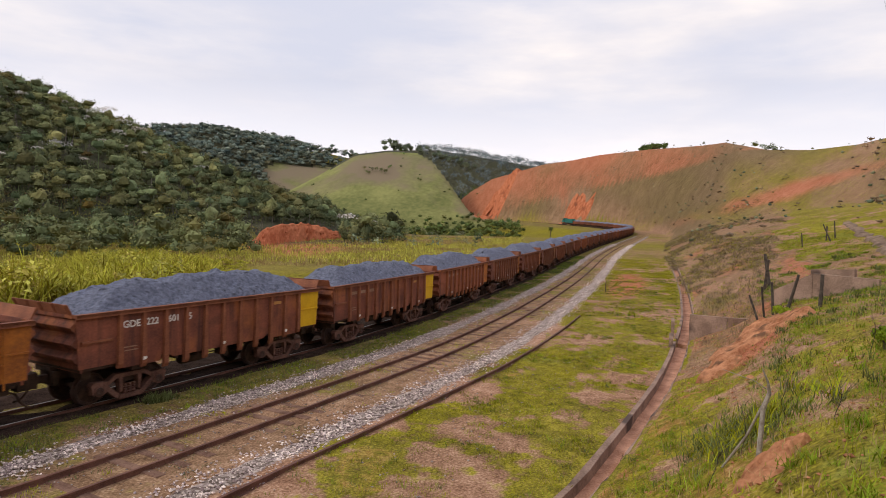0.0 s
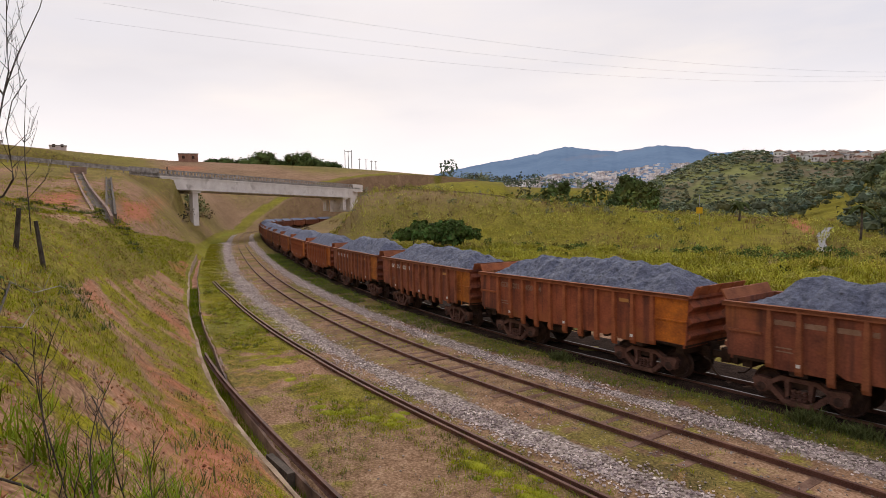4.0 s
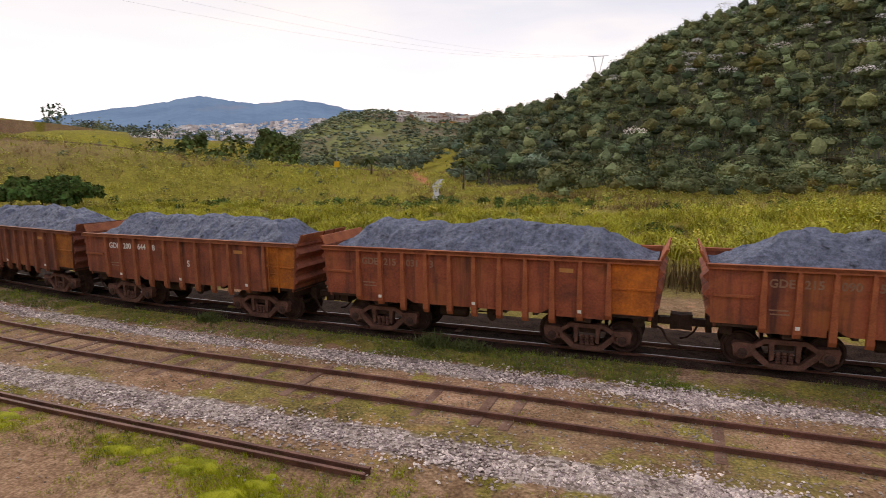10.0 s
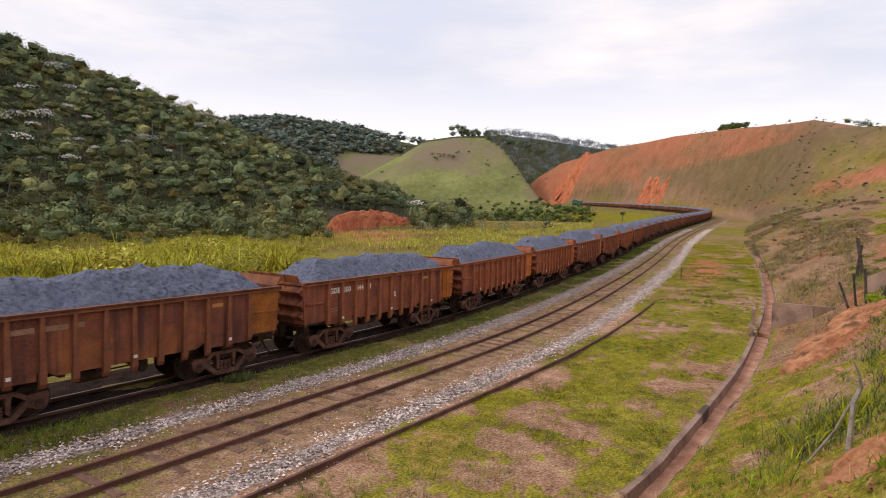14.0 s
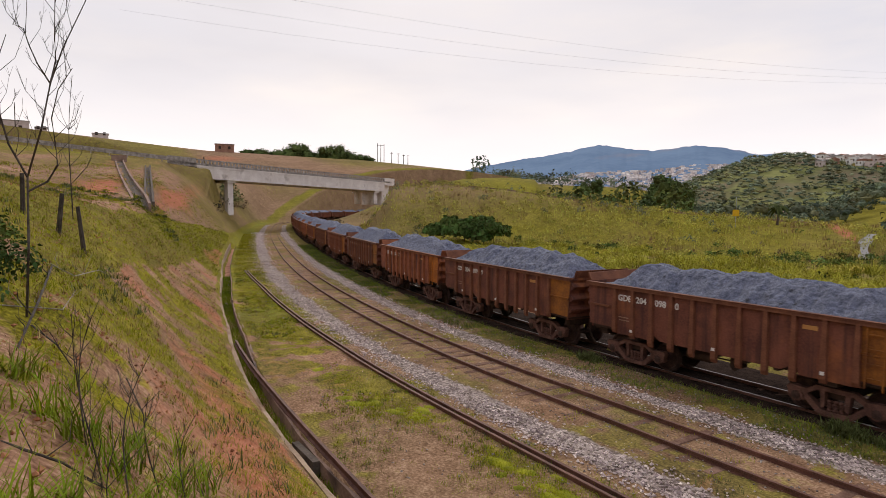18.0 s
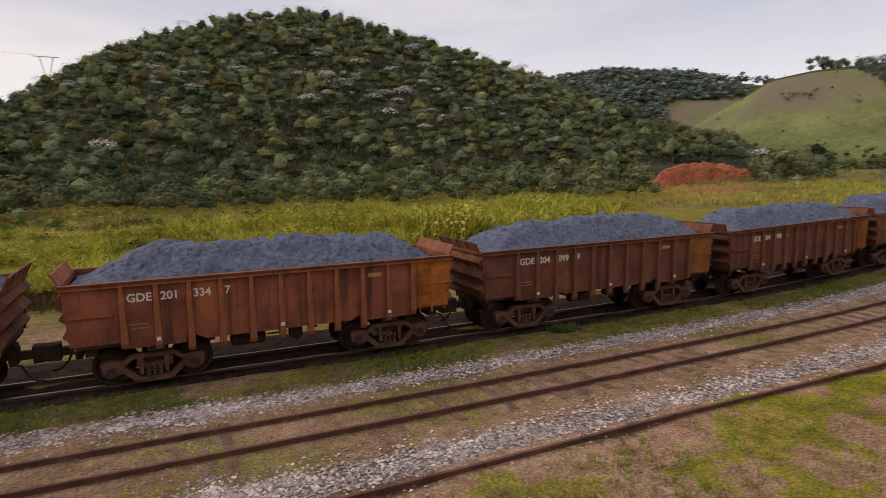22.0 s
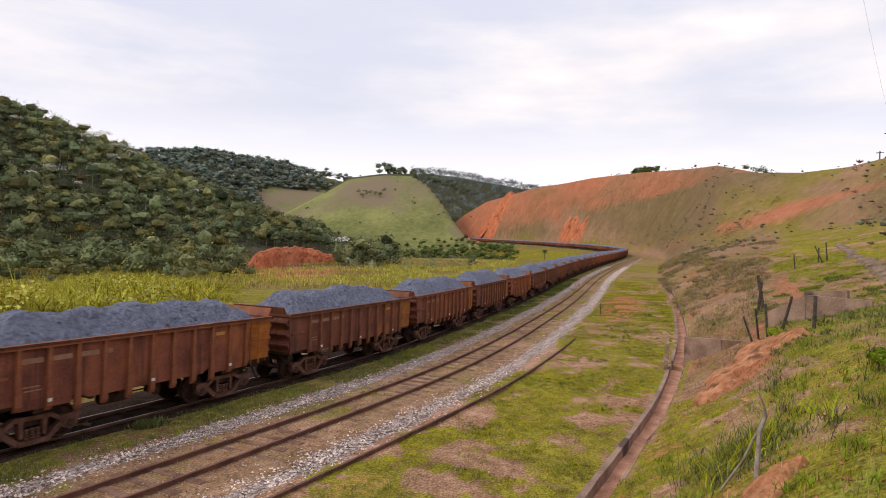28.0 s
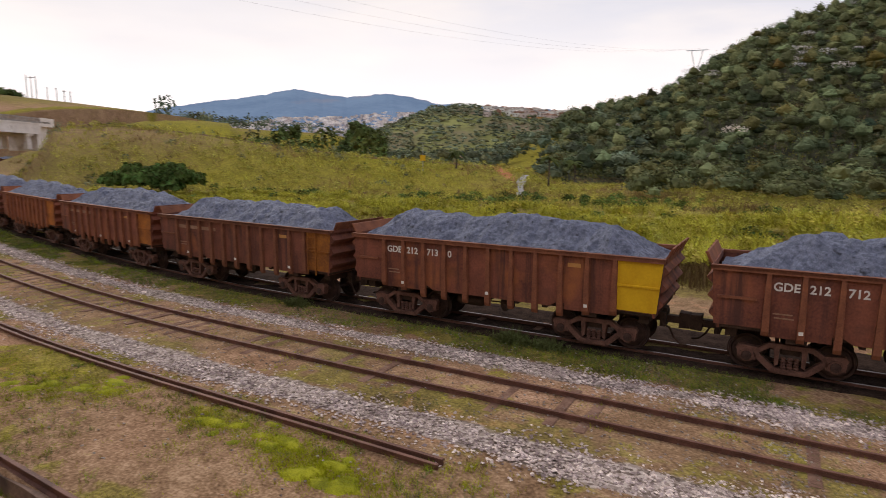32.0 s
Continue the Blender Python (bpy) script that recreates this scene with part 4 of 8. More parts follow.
def make_wheelset():
    bm = bmesh.new()
    lathe(bm, wheel_profile(-0.53), n=24)
    lathe(bm, [(r, -y) for r, y in wheel_profile(-0.53)][::-1], n=24)
    lathe(bm, [(0.07, -0.98), (0.07, 0.98)], n=10)
    for sy in (-1, 1):
        lathe(bm, [(0.13, sy * 0.86), (0.13, sy * 0.98), (0.10, sy * 1.02), (0.10, sy * 1.03)], n=12)
        for k in range(3):
            a = k * 2.0944
            box(bm, -0.02 + 0.06 * math.cos(a), 0.02 + 0.06 * math.cos(a), sy * 1.03 - 0.015, sy * 1.03 + 0.015, -0.02 + 0.06 * math.sin(a), 0.02 + 0.06 * math.sin(a))
    return mesh_of(bm, "wheelset", M["wheel"])


def make_sideframe():
    """A cast frame with two windows, the spring nest between them and jaws over the axle boxes."""
    bm = bmesh.new()
    y0, y1 = -0.09, 0.09
    w = 0.865
    prism(bm, [(-0.42, 0.66), (0.42, 0.66), (0.42, 0.77), (-0.42, 0.77)], y0, y1)
    for sx in (-1, 1):
        o = (lambda pts: pts if sx > 0 else pts[::-1])
        prism(bm, o([(sx * 0.40, 0.66), (sx * 0.62, 0.52), (sx * 0.68, 0.60), (sx * 0.42, 0.77)]), y0, y1)
        prism(bm, o([(sx * 0.60, 0.50), (sx * 1.06, 0.50), (sx * 1.10, 0.58), (sx * 1.04, 0.66), (sx * 0.66, 0.63)]), y0, y1)
        prism(bm, o([(sx * 0.62, 0.50), (sx * 0.28, 0.20), (sx * 0.30, 0.11), (sx * 0.40, 0.13), (sx * 0.72, 0.42), (sx * 0.70, 0.50)]), y0, y1)
        prism(bm, o([(sx * 0.72, 0.50), (sx * 0.74, 0.33), (sx * 0.68, 0.33), (sx * 0.66, 0.50)]), y0, y1)
        prism(bm, o([(sx * 1.00, 0.50), (sx * 1.00, 0.33), (sx * 1.05, 0.33), (sx * 1.07, 0.50)]), y0, y1)
        prism(bm, o([(sx * 0.22, 0.66), (sx * 0.22, 0.30), (sx * 0.30, 0.26), (sx * 0.33, 0.66)]), y0, y1)
        lathe(bm, [(0.15, -0.11), (0.15, 0.0), (0.11, 0.12)], n=12, centre=(sx * w, 0, 0.42))
    prism(bm, [(-0.32, 0.10), (0.32, 0.10), (0.34, 0.21), (-0.34, 0.21)], y0 - 0.02, y1 + 0.02)
    return mesh_of(bm, "side_frame", M["bogie"])


def make_springs():
    bm = bmesh.new()
    prof = []
    for k in range(4):
        prof += [(0.042, 0.215 + 0.066 * k), (0.060, 0.232 + 0.066 * k), (0.060, 0.255 + 0.066 * k), (0.042, 0.275 + 0.066 * k)]
    lathe(bm, prof, axis="z", n=9)
    return mesh_of(bm, "spring", M["bogie"])


def make_bolster():
    bm = bmesh.new()
    box(bm, -0.2, 0.2, -0.85, 0.85, 0.50, 0.72)
    lathe(bm, [(0.22, 0.70), (0.22, 0.86)], axis="z", n=14)
    for x in (-0.45, 0.45):
        box(bm, x - 0.05, x + 0.05, -0.75, 0.75, 0.30, 0.40)
    return mesh_of(bm, "bolster", M["under"])


# outline of the tub
HX0, HX1 = 4.46, 4.58     # half length at the sill and at the rim


def make_side():
    """One steel side: a folded sheet with a rim."""
    bm = bmesh.new()
    prism(bm, [(-HX0, SILL), (HX0, SILL), (HX1 - 0.03, TOP - 0.06), (-HX1 + 0.03, TOP - 0.06)], -1.275, -1.235)
    # lower skirt between the bogies
    prism(bm, [(-1.75, 1.02), (1.75, 1.02), (1.95, SILL), (-1.95, SILL)], -1.265, -1.235)
    for sx in (-1, 1):
        x0, x1 = sorted((sx * 2.15, sx * 3.35))
        prism(bm, [(x0, 0.98), (x1, 0.98), (x1, SILL), (x0, SILL)], -1.268, -1.235)
    return mesh_of(bm, "side_wall", M["rust"])


def make_rim():
    bm = bmesh.new()
    box(bm, -HX1, HX1, -1.37, -1.21, TOP - 0.075, TOP)
    box(bm, -HX1, HX1, -1.37, -1.345, TOP - 0.11, TOP)
    return mesh_of(bm, "top_rim", M["rib"])


RIBS = [-3.41 + 0.683 * k for k in range(11)]


def make_rib(bottom):
    """A tapering pressed rib; its foot hangs below the sill."""
    bm = bmesh.new()
    w = 0.055
    a = [(-w, -1.275), (w, -1.275), (w * 0.8, -1.37), (-w * 0.8, -1.37)]
    b = [(-w * 1.5, -1.265), (w * 1.5, -1.265), (w * 1.35, -1.365), (-w * 1.35, -1.365)]
    top = [bm.verts.new((x, y, TOP - 0.076)) for x, y in a]
    low = [bm.verts.new((x, y, bottom + 0.1)) for x, y in b]
    end = [bm.verts.new((x, y + (0.05 if y < -1.3 else 0), bottom)) for x, y in b]
    for p, q in ((top, low), (low, end)):
        for k in range(4):
            bm.faces.new((p[k], q[k], q[(k + 1) % 4], p[(k + 1) % 4]))
    bm.faces.new(top)
    bm.faces.new(end[::-1])
    return mesh_of(bm, "rib", M["rib"])


def make_end():
    """The sloping end at +x: three pressed ridges, and a raised lip over the middle."""
    bm = bmesh.new()
    n = 24
    prof = []
    for k in range(n + 1):
        z = SILL - 0.1 + (TOP - SILL + 0.1) * k / n
        x = HX0 - 0.06 + (HX1 - HX0 + 0.02) * k / n
        u = (z - 1.18) / 0.40
        if 0 <= u < 3:
            f = u - math.floor(u)
            x += 0.17 * max(0.0, 1 - abs(f - 0.5) * 2.6)
        prof.append((x, z))
    for (xa, za), (xb, zb) in zip(prof, prof[1:]):
        vs = [bm.verts.new(p) for p in ((xa, -1.24, za), (xa, 1.24, za), (xb, 1.24, zb), (xb, -1.24, zb))]
        bm.faces.new(vs)
    for sy in (-1, 1):
        for (xa, za), (xb, zb) in zip(prof, prof[1:]):
            base = HX0 - 0.12
            vs = [bm.verts.new(p) for p in ((base, sy * 1.24, za), (xa, sy * 1.24, za), (xb, sy * 1.24, zb), (base, sy * 1.24, zb))]
            bm.faces.new(vs if sy < 0 else vs[::-1])
    bmesh.ops.remove_doubles(bm, verts=bm.verts, dist=0.001)
    box(bm, HX1 - 0.05, HX1 + 0.02, -1.21, 1.21, TOP - 0.09, TOP)
    return mesh_of(bm, "end_wall", M["rust"])


def make_lip():
    """The flared plate above the rim of the end."""
    bm = bmesh.new()
    for y0, y1, h in ((-1.16, 1.16, 0.25),):
        a = [(-0.02, 0), (0.02, 0), (0.14, h), (0.10, h)]
        va = [bm.verts.new((HX1 + x, y0, TOP + z)) for x, z in a]
        vb = [bm.verts.new((HX1 + x, y1, TOP + z)) for x, z in a]
        for k in range(4):
            bm.faces.new((va[k], va[(k + 1) % 4], vb[(k + 1) % 4], vb[k]))
        bm.faces.new(va[::-1])
        bm.faces.new(vb)
    for k in range(5):
        y = -1.1 + 0.55 * k
        bar(bm, (HX1 + 0.02, y, TOP + 0.01), (HX1 + 0.15, y, TOP + 0.25), 0.05)
    return mesh_of(bm, "end_lip", M["rib"])


def make_panel():
    """The coloured plate of the last bay, with its cross stiffener."""
    bm = bmesh.new()
    zs = [(SILL + 0.02, -1.283), (1.75, -1.283), (1.76, -1.32), (1.80, -1.32), (1.81, -1.283), (TOP - 0.12, -1.283)]
    for (za, ya), (zb, yb) in zip(zs, zs[1:]):
        k0, k1 = HX0 + (HX1 - HX0) * (za - SILL) / (TOP - SILL) - 0.03, HX0 + (HX1 - HX0) * (zb - SILL) / (TOP - SILL) - 0.03
        bm.faces.new([bm.verts.new(p) for p in ((3.42, ya, za), (k0, ya, za), (k1, yb, zb), (3.42, yb, zb))])
    bmesh.ops.remove_doubles(bm, verts=bm.verts, dist=0.001)
    return bm


def make_stiffener():
    bm = bmesh.new()
    prism(bm, [(-4.42, 1.76), (-3.62, 1.76), (-3.62, 1.82), (-4.42, 1.82)], -1.33, -1.276)
    return mesh_of(bm, "stiffener", M["rib"])


def make_ladder():
    bm = bmesh.new()
    for x in (3.60, 3.95):
        bar(bm, (x, -1.345, SILL - 0.12), (x, -1.345, TOP - 0.13), 0.03)
    for k in range(4):
        bar(bm, (3.60, -1.345, SILL + 0.12 + 0.32 * k), (3.95, -1.345, SILL + 0.12 + 0.32 * k), 0.025)
    return mesh_of(bm, "ladder", M["orange"])


def make_frame():
    """Centre sill, cross bearers, floor and brake gear."""
    bm = bmesh.new()
    box(bm, -4.5, 4.5, -0.17, 0.17, 0.74, 1.08)
    box(bm, -HX0 + 0.05, HX0 - 0.05, -1.22, 1.22, 1.06, 1.12)
    for x in (-2.79, 2.79):
        box(bm, x - 0.2, x + 0.2, -1.2, 1.2, 0.86, 1.08)
    for x in (-1.6, -0.8, 0.0, 0.8, 1.6):
        box(bm, x - 0.06, x + 0.06, -1.2, 1.2, 0.94, 1.08)
    for sx in (-1, 1):
        box(bm, sx * 4.1 - 0.12, sx * 4.1 + 0.12, -1.0, 1.0, 0.82, 1.06)
    return mesh_of(bm, "underframe", M["under"])


def make_tank():
    bm = bmesh.new()
    lathe(bm, [(0.05, -0.42), (0.15, -0.39), (0.17, -0.34), (0.17, 0.34), (0.15, 0.39), (0.05, 0.42)], axis="x", n=14, centre=(-0.75, -0.75, 0.78))
    return mesh_of(bm, "air_tank", M["under"], True)


def make_valve():
    bm = bmesh.new()
    box(bm, 0.25, 0.55, -0.95, -0.65, 0.70, 0.93)
    lathe(bm, [(0.10, -1.0), (0.10, -0.9)], n=10, centre=(0.40, 0, 0.72))
    tube(bm, [(-0.3, -0.75, 0.8), (0.2, -0.8, 0.82)], 0.02)
    return mesh_of(bm, "brake_valve", M["under"])


def make_coupler():
    bm = bmesh.new()
    box(bm, 4.4, 4.86, -0.09, 0.09, 0.70, 0.88)
    prism(bm, [(4.80, 0.60), (5.06, 0.62), (5.075, 0.80), (5.06, 0.98), (4.80, 1.0)], -0.16, 0.16)
    box(bm, 4.36, 4.5, -0.28, 0.28, 0.62, 0.98)
    return mesh_of(bm, "coupler", M["under"])


def make_hose():
    bm = bmesh.new()
    tube(bm, [(4.45, -0.42, 0.72), (4.62, -0.42, 0.66), (4.74, -0.42, 0.42), (4.90, -0.40, 0.27), (5.07, -0.38, 0.24)], 0.028, 7)
    return mesh_of(bm, "brake_hose", M["under"])


def make_load(seed):
    """Heaped ore: a lumpy ridge that falls to the rim on all sides."""
    rng = np.random.RandomState(seed)
    nx, ny = 120, 34
    xs, ys = np.linspace(-HX1 + 0.12, HX1 - 0.12, nx), np.linspace(-1.215, 1.215, ny)
    X, Y = np.meshgrid(xs, ys, indexing="ij")
    a, b = rng.uniform(1.35, 1.9), rng.uniform(1.0, 1.5)
    along = np.clip((X - xs[0] - 0.2) / a, 0, 1) * np.clip((xs[-1] - X - 0.15) / b, 0, 1)
    across = 1 - np.clip((np.abs(Y) - 0.12) / 1.1, 0, 1)
    crest = rng.uniform(0.79, 0.91) + 0.055 * np.sin(X * rng.uniform(1.3, 2.1) + rng.uniform(0, 6)) + 0.035 * np.sin(X * 4.1 + rng.uniform(0, 6))
    h = np.minimum(np.minimum(along * 1.05, across * 1.12), 1.0)
    h = np.where(h > 0.8, 0.8 + (h - 0.8) * 0.65, h) * crest
    h = h + fbm(X + seed * 37.0, Y, 0.5, 5, 4) * 0.15 * np.clip(h * 4, 0.2, 1) + fbm(X - seed * 11.0, Y, 0.2, 9, 2) * 0.085
    Z = TOP - 0.16 + np.maximum(h, -0.02)
    return np.stack([X, Y, Z], -1).reshape(-1, 3), grid_faces(nx, ny)


LOADS = []
for k in range(6):
    v, f = make_load(k + 1)
    o = sheet("load_source", v, f, M["ore"], smooth=False)
    LOADS.append(o.data)
    bpy.data.objects.remove(o)


def lettering(text, size, mat):
    """A flat mesh of letters in the built-in font, reading along +x and facing -y."""
    c = bpy.data.curves.new("letters", "FONT")
    c.body, c.size, c.extrude, c.offset = text, size, 0.003, 0.006
    c.resolution_u = 3
    o = bpy.data.objects.new("letters", c)
    me = bpy.data.meshes.new_from_object(o)
    bpy.data.objects.remove(o)
    me.transform(Matrix.Rotation(radians(90), 4, "X"))
    me.materials.append(mat)
    return me


WHEELSET, SIDEFRAME, SPRINGS, BOLSTER = make_wheelset(), make_sideframe(), make_springs(), make_bolster()
SIDE, RIM, END, LIP, STIFF, LADDER, FRAME = make_side(), make_rim(), make_end(), make_lip(), make_stiffener(), make_ladder(), make_frame()
TANK, VALVE, COUPLER, HOSE = make_tank(), make_valve(), make_coupler(), make_hose()
RIB_LONG, RIB_SHORT, RIB_MID = make_rib(0.80), make_rib(1.0), make_rib(0.92)
PANEL_O, PANEL_Y = mesh_of(make_panel(), "corner_panel", M["orange"]), mesh_of(make_panel(), "corner_panel", M["yellow"])
bm = bmesh.new()
for k, x in enumerate(RIBS):
    b = (0.80, 1.0, 0.92)[0 if 2 <= k <= 8 else 1 if k in (0, 10) else 2]
    box(bm, x - 0.06, x + 0.06, -1.36, -1.27, b, TOP - 0.076)
RIBS_FAR = mesh_of(bm, "ribs", M["rib"])
bm = bmesh.new()
box(bm, 2.22, 2.56, -1.285, -1.276, 2.10, 2.20)
BRAND = mesh_of(bm, "brand_bar", M["letter_orange"])
BARS = []
for x0, wd in ((-3.32, 0.48), (-2.637, 0.46), (-1.954, 0.46), (-1.271, 0.13)):
    bm = bmesh.new()
    box(bm, x0, x0 + wd, -1.284, -1.276, 2.05, 2.17)
    BARS.append(mesh_of(bm, "number_bar", M["letter_faint"]))
bm = bmesh.new()
box(bm, -3.29, -2.91, -1.285, -1.276, 1.50, 1.53)
MARK = mesh_of(bm, "small_marking", M["letter_faint"])
bm = bmesh.new()
box(bm, -0.045, 0.045, -1.378, -1.366, 1.12, 1.20)
REFLECTOR = mesh_of(bm, "reflector", M["letter"])
TURN = Matrix.Rotation(math.pi, 4, "Z")
SPIN = []          # wheelsets at the front and at the back of their bogies
TONES = [(0.82, 0.82, 0.90), (1.10, 1.03, 0.98), (1.30, 1.10, 0.95), (0.72, 0.76, 0.86), (1.32, 1.12, 0.92), (0.90, 0.88, 0.94)]


def child(name, mesh, parent, m=None, tone=None, label=""):
    o = new(name, mesh)
    o.parent = parent
    if m is not None:
        o.matrix_basis = m
    if tone:
        o.color = (*tone, 1)
    if label:
        tagged(o, label)
    return o


def make_wagon(k, near, number="", faint=False, yellow=False, tone=0, extra=""):
    t = TONES[tone % len(TONES)]
    what = "rust-brown steel gondola wagon heaped with grey iron ore"
    if yellow:
        what = "rust-brown ore wagon with a bright yellow corner panel"
    elif t[0] > 1.25:
        what = "orange-rusted ore wagon heaped with grey iron ore"
    w = empty("ore_wagon", what, "wagon", "wagons of the ore train")
    flip = (None, TURN)
    for m in flip:
        child("side_wall", SIDE, w, m, t)
        child("top_rim", RIM, w, m, t)
        child("end_wall", END, w, m, t)
        child("end_lip", LIP, w, m, t)
        child("coupler", COUPLER, w, m)
    child("stiffener", STIFF, w, None, t)
    child("corner_panel", PANEL_Y if yellow else PANEL_O, w, None, t, "bright yellow corner panel" if yellow else "")
    if near:
        for i, x in enumerate(RIBS):
            me = RIB_LONG if 2 <= i <= 8 else RIB_SHORT if i in (0, 10) else RIB_MID
            child("rib", me, w, Matrix.Translation((x, 0, 0)), t)
        child("ribs_far_side", RIBS_FAR, w, TURN, t)
        for m in flip:
            child("brake_hose", HOSE, w, m)
        child("air_tank", TANK, w)
        child("brake_valve", VALVE, w)
        if k % 2 == 0 and not yellow:
            child("ladder", LADDER, w, None, t)
    else:
        for m in flip:
            child("ribs", RIBS_FAR, w, m, t)
    child("underframe", FRAME, w)
    tagged(child("ore_load", LOADS[k % len(LOADS)], w, TURN if k % 3 == 1 else None), "heap of blue-grey iron ore")
    for sx in (-1, 1):
        bg = new("bogie")
        bg.parent = w
        bg.location = (sx * BOGIE_X, 0, 0)
        for sy in (-1, 1):
            child("side_frame", SIDEFRAME, bg, Matrix.Translation((0, sy * 0.90, 0)))
            if near and sy < 0:
                for sp in (-0.13, 0.0, 0.13):
                    child("spring", SPRINGS, bg, Matrix.Translation((sp, sy * 0.93, 0)))
        child("bolster", BOLSTER, bg)
        for i, x in enumerate((-0.865, 0.865)):
            ws = child("wheelset", WHEELSET, bg, Matrix.Translation((x, 0, 0.42)))
            if near:
                SPIN.append((i, ws))
    if near and number:
        lm = M["letter_faint"] if faint else M["letter"]
        x = -3.32
        for word in number.split():
            me = lettering(word, 0.258, lm)
            child("lettering", me, w, Matrix.Translation((x, -1.282, 2.03)))
            x += 0.683
        if extra:
            child("lettering", lettering(extra, 0.28, M["letter"]), w, Matrix.Translation((0.24, -1.282, 1.58)))
    elif near:
        for i, (x0, wd) in enumerate(((-3.32, 0.5), (-2.64, 0.48), (-1.95, 0.48), (-1.27, 0.14))):
            child("number_bar", BARS[i], w)
    if near:
        child("brand_bar", BRAND, w)
        for i in range(2):
            child("small_marking", MARK, w, Matrix.Translation((0.03 * i, 0, -0.09 * i)))
        for x in (RIBS[1], RIBS[5], RIBS[9]):
            child("reflector", REFLECTOR, w, Matrix.Translation((x, 0, 0)))
    return w


# ---- concrete, posts, bridge and buildings ----
def polar(a, r, e=None, z=None):
    """A world point by heading, distance and height in degrees or metres."""
    t = radians(a)
    return Vector((-r * math.sin(t), r * math.cos(t), EYE[2] + r * math.tan(radians(e)) if z is None else z))


def ground_z(x, y):
    return float(land([x], [y])[0])


def strip(name, s0, s1, offs, tops, mat, parent, step=1.0, jitter=0.0, seed=1):
    """A long kerb along the line: offs gives its two sides, tops its bottom and top over the rails."""
    ss = np.arange(s0, s1 + 0.01, step)
    rng = np.random.RandomState(seed)
    vs = []
    for o in (0, 1):
        for h in (0, 1):
            p = on_line(ss, drain_centre(ss) + offs[o])
            p[:, 2] += tops[h] + (rng.uniform(-jitter, jitter, len(ss)) if h else 0)
            vs.append(p)
    v = np.stack([vs[0], vs[1], vs[3], vs[2]], 1).reshape(-1, 3)
    f = [(i * 4 + k, i * 4 + (k + 1) % 4, i * 4 + 4 + (k + 1) % 4, i * 4 + 4 + k) for i in range(len(ss) - 1) for k in range(4)]
    f += [(0, 3, 2, 1), tuple(4 * (len(ss) - 1) + k for k in range(4))]
    return sheet(name, v, f, mat, parent, smooth=False)


drain = empty("drain_channel", "open concrete drainage channel silted with red earth", "drain")
M["silt"] = material("red_silt", (0.34, 0.165, 0.105), (0.62, 0.345, 0.235), 0.95, 2.0, 22, 0.5, space="World", spec=0.03)
M["lime"] = material("pale_stained_concrete", (0.26, 0.18, 0.12), (0.46, 0.34, 0.235), 0.9, 1.2, 14, 0.3, third=(0.24, 0.13, 0.08), third_at=0.6, space="World")
for a, b in ((-75, -31), (-31, -8.5), (-8.5, 10), (10, 29), (29, 60), (60, 112)):
    strip("track_side_wall", a, b - 0.03, (0.26, 0.40), (-0.8, -0.12 if b < 0 else -0.07), M["concrete"], drain, jitter=0.03, seed=int(abs(b)))
    strip("bank_side_wall", a, b - 0.03, (-0.38, -0.26), (-0.8, 0.26 if b < 0 else 0.06), M["lime"] if b < 0 else M["concrete"], drain, jitter=0.05, seed=int(abs(b)) + 3)
    strip("channel_floor", a, b - 0.03, (-0.26, 0.26), (-0.75, -0.46 if b < 0 else -0.34), M["silt"], drain, jitter=0.04, seed=int(abs(b)) + 5)


def slab(name, pts, thick, mat, parent=None, label="", category=""):
    """An upright slab over a line of ground points: (x, y, z bottom, z top)."""
    bm = bmesh.new()
    for (xa, ya, a0, a1), (xb, yb, b0, b1) in zip(pts, pts[1:]):
        n = Vector((-(yb - ya), xb - xa, 0)).normalized() * thick / 2
        q = []
        for sg in (-1, 1):
            for x, y, z in ((xa, ya, a0), (xb, yb, b0), (xb, yb, b1), (xa, ya, a1)):
                q.append(bm.verts.new((x + sg * n.x, y + sg * n.y, z)))
        for f in ((3, 2, 1, 0), (4, 5, 6, 7), (0, 1, 5, 4), (1, 2, 6, 5), (2, 3, 7, 6), (3, 0, 4, 7)):
            bm.faces.new([q[i] for i in f])
    ob = part(name, bm, mat, parent)
    if not parent:
        tagged(ob, label, category)
    return ob


# outfall where a side drain joins the channel
out = empty("drain_outfall", "small concrete drain outfall with leaning slabs", "drain outfall")
def at_line(s, d):
    p = on_line(np.array([float(s)]), np.array([float(d)]))[0]
    return p[0], p[1], p[2]
x, y, z = at_line(29.5, -8.4)
slab("leaning_slab", [(x - 0.1, y + 0.05, -0.5, 0.75), (x + 0.35, y + 0.15, -0.5, 0.85)], 0.14, M["concrete"], out)
x, y, z = at_line(27.0, -8.35)
slab("broken_slab", [(x - 0.2, y, -0.6, 0.35), (x + 0.5, y + 0.12, -0.6, 0.5)], 0.16, M["concrete"], out)
x, y, z = at_line(27.8, -9.05)
slab("head_wall", [(x, y, -0.7, 1.36), (x + 0.1, y - 1.5, -0.4, 1.36), (x + 0.9, y - 2.6, 0.3, 1.30)], 0.2, M["concrete"], out)
# catch basin higher up the slope
basin = empty("catch_basin", "concrete catch basin with a sloping wing wall on the grass slope", "catch basin")
def on_ground(q, sink):
    return ground_z(q.x, q.y) - sink


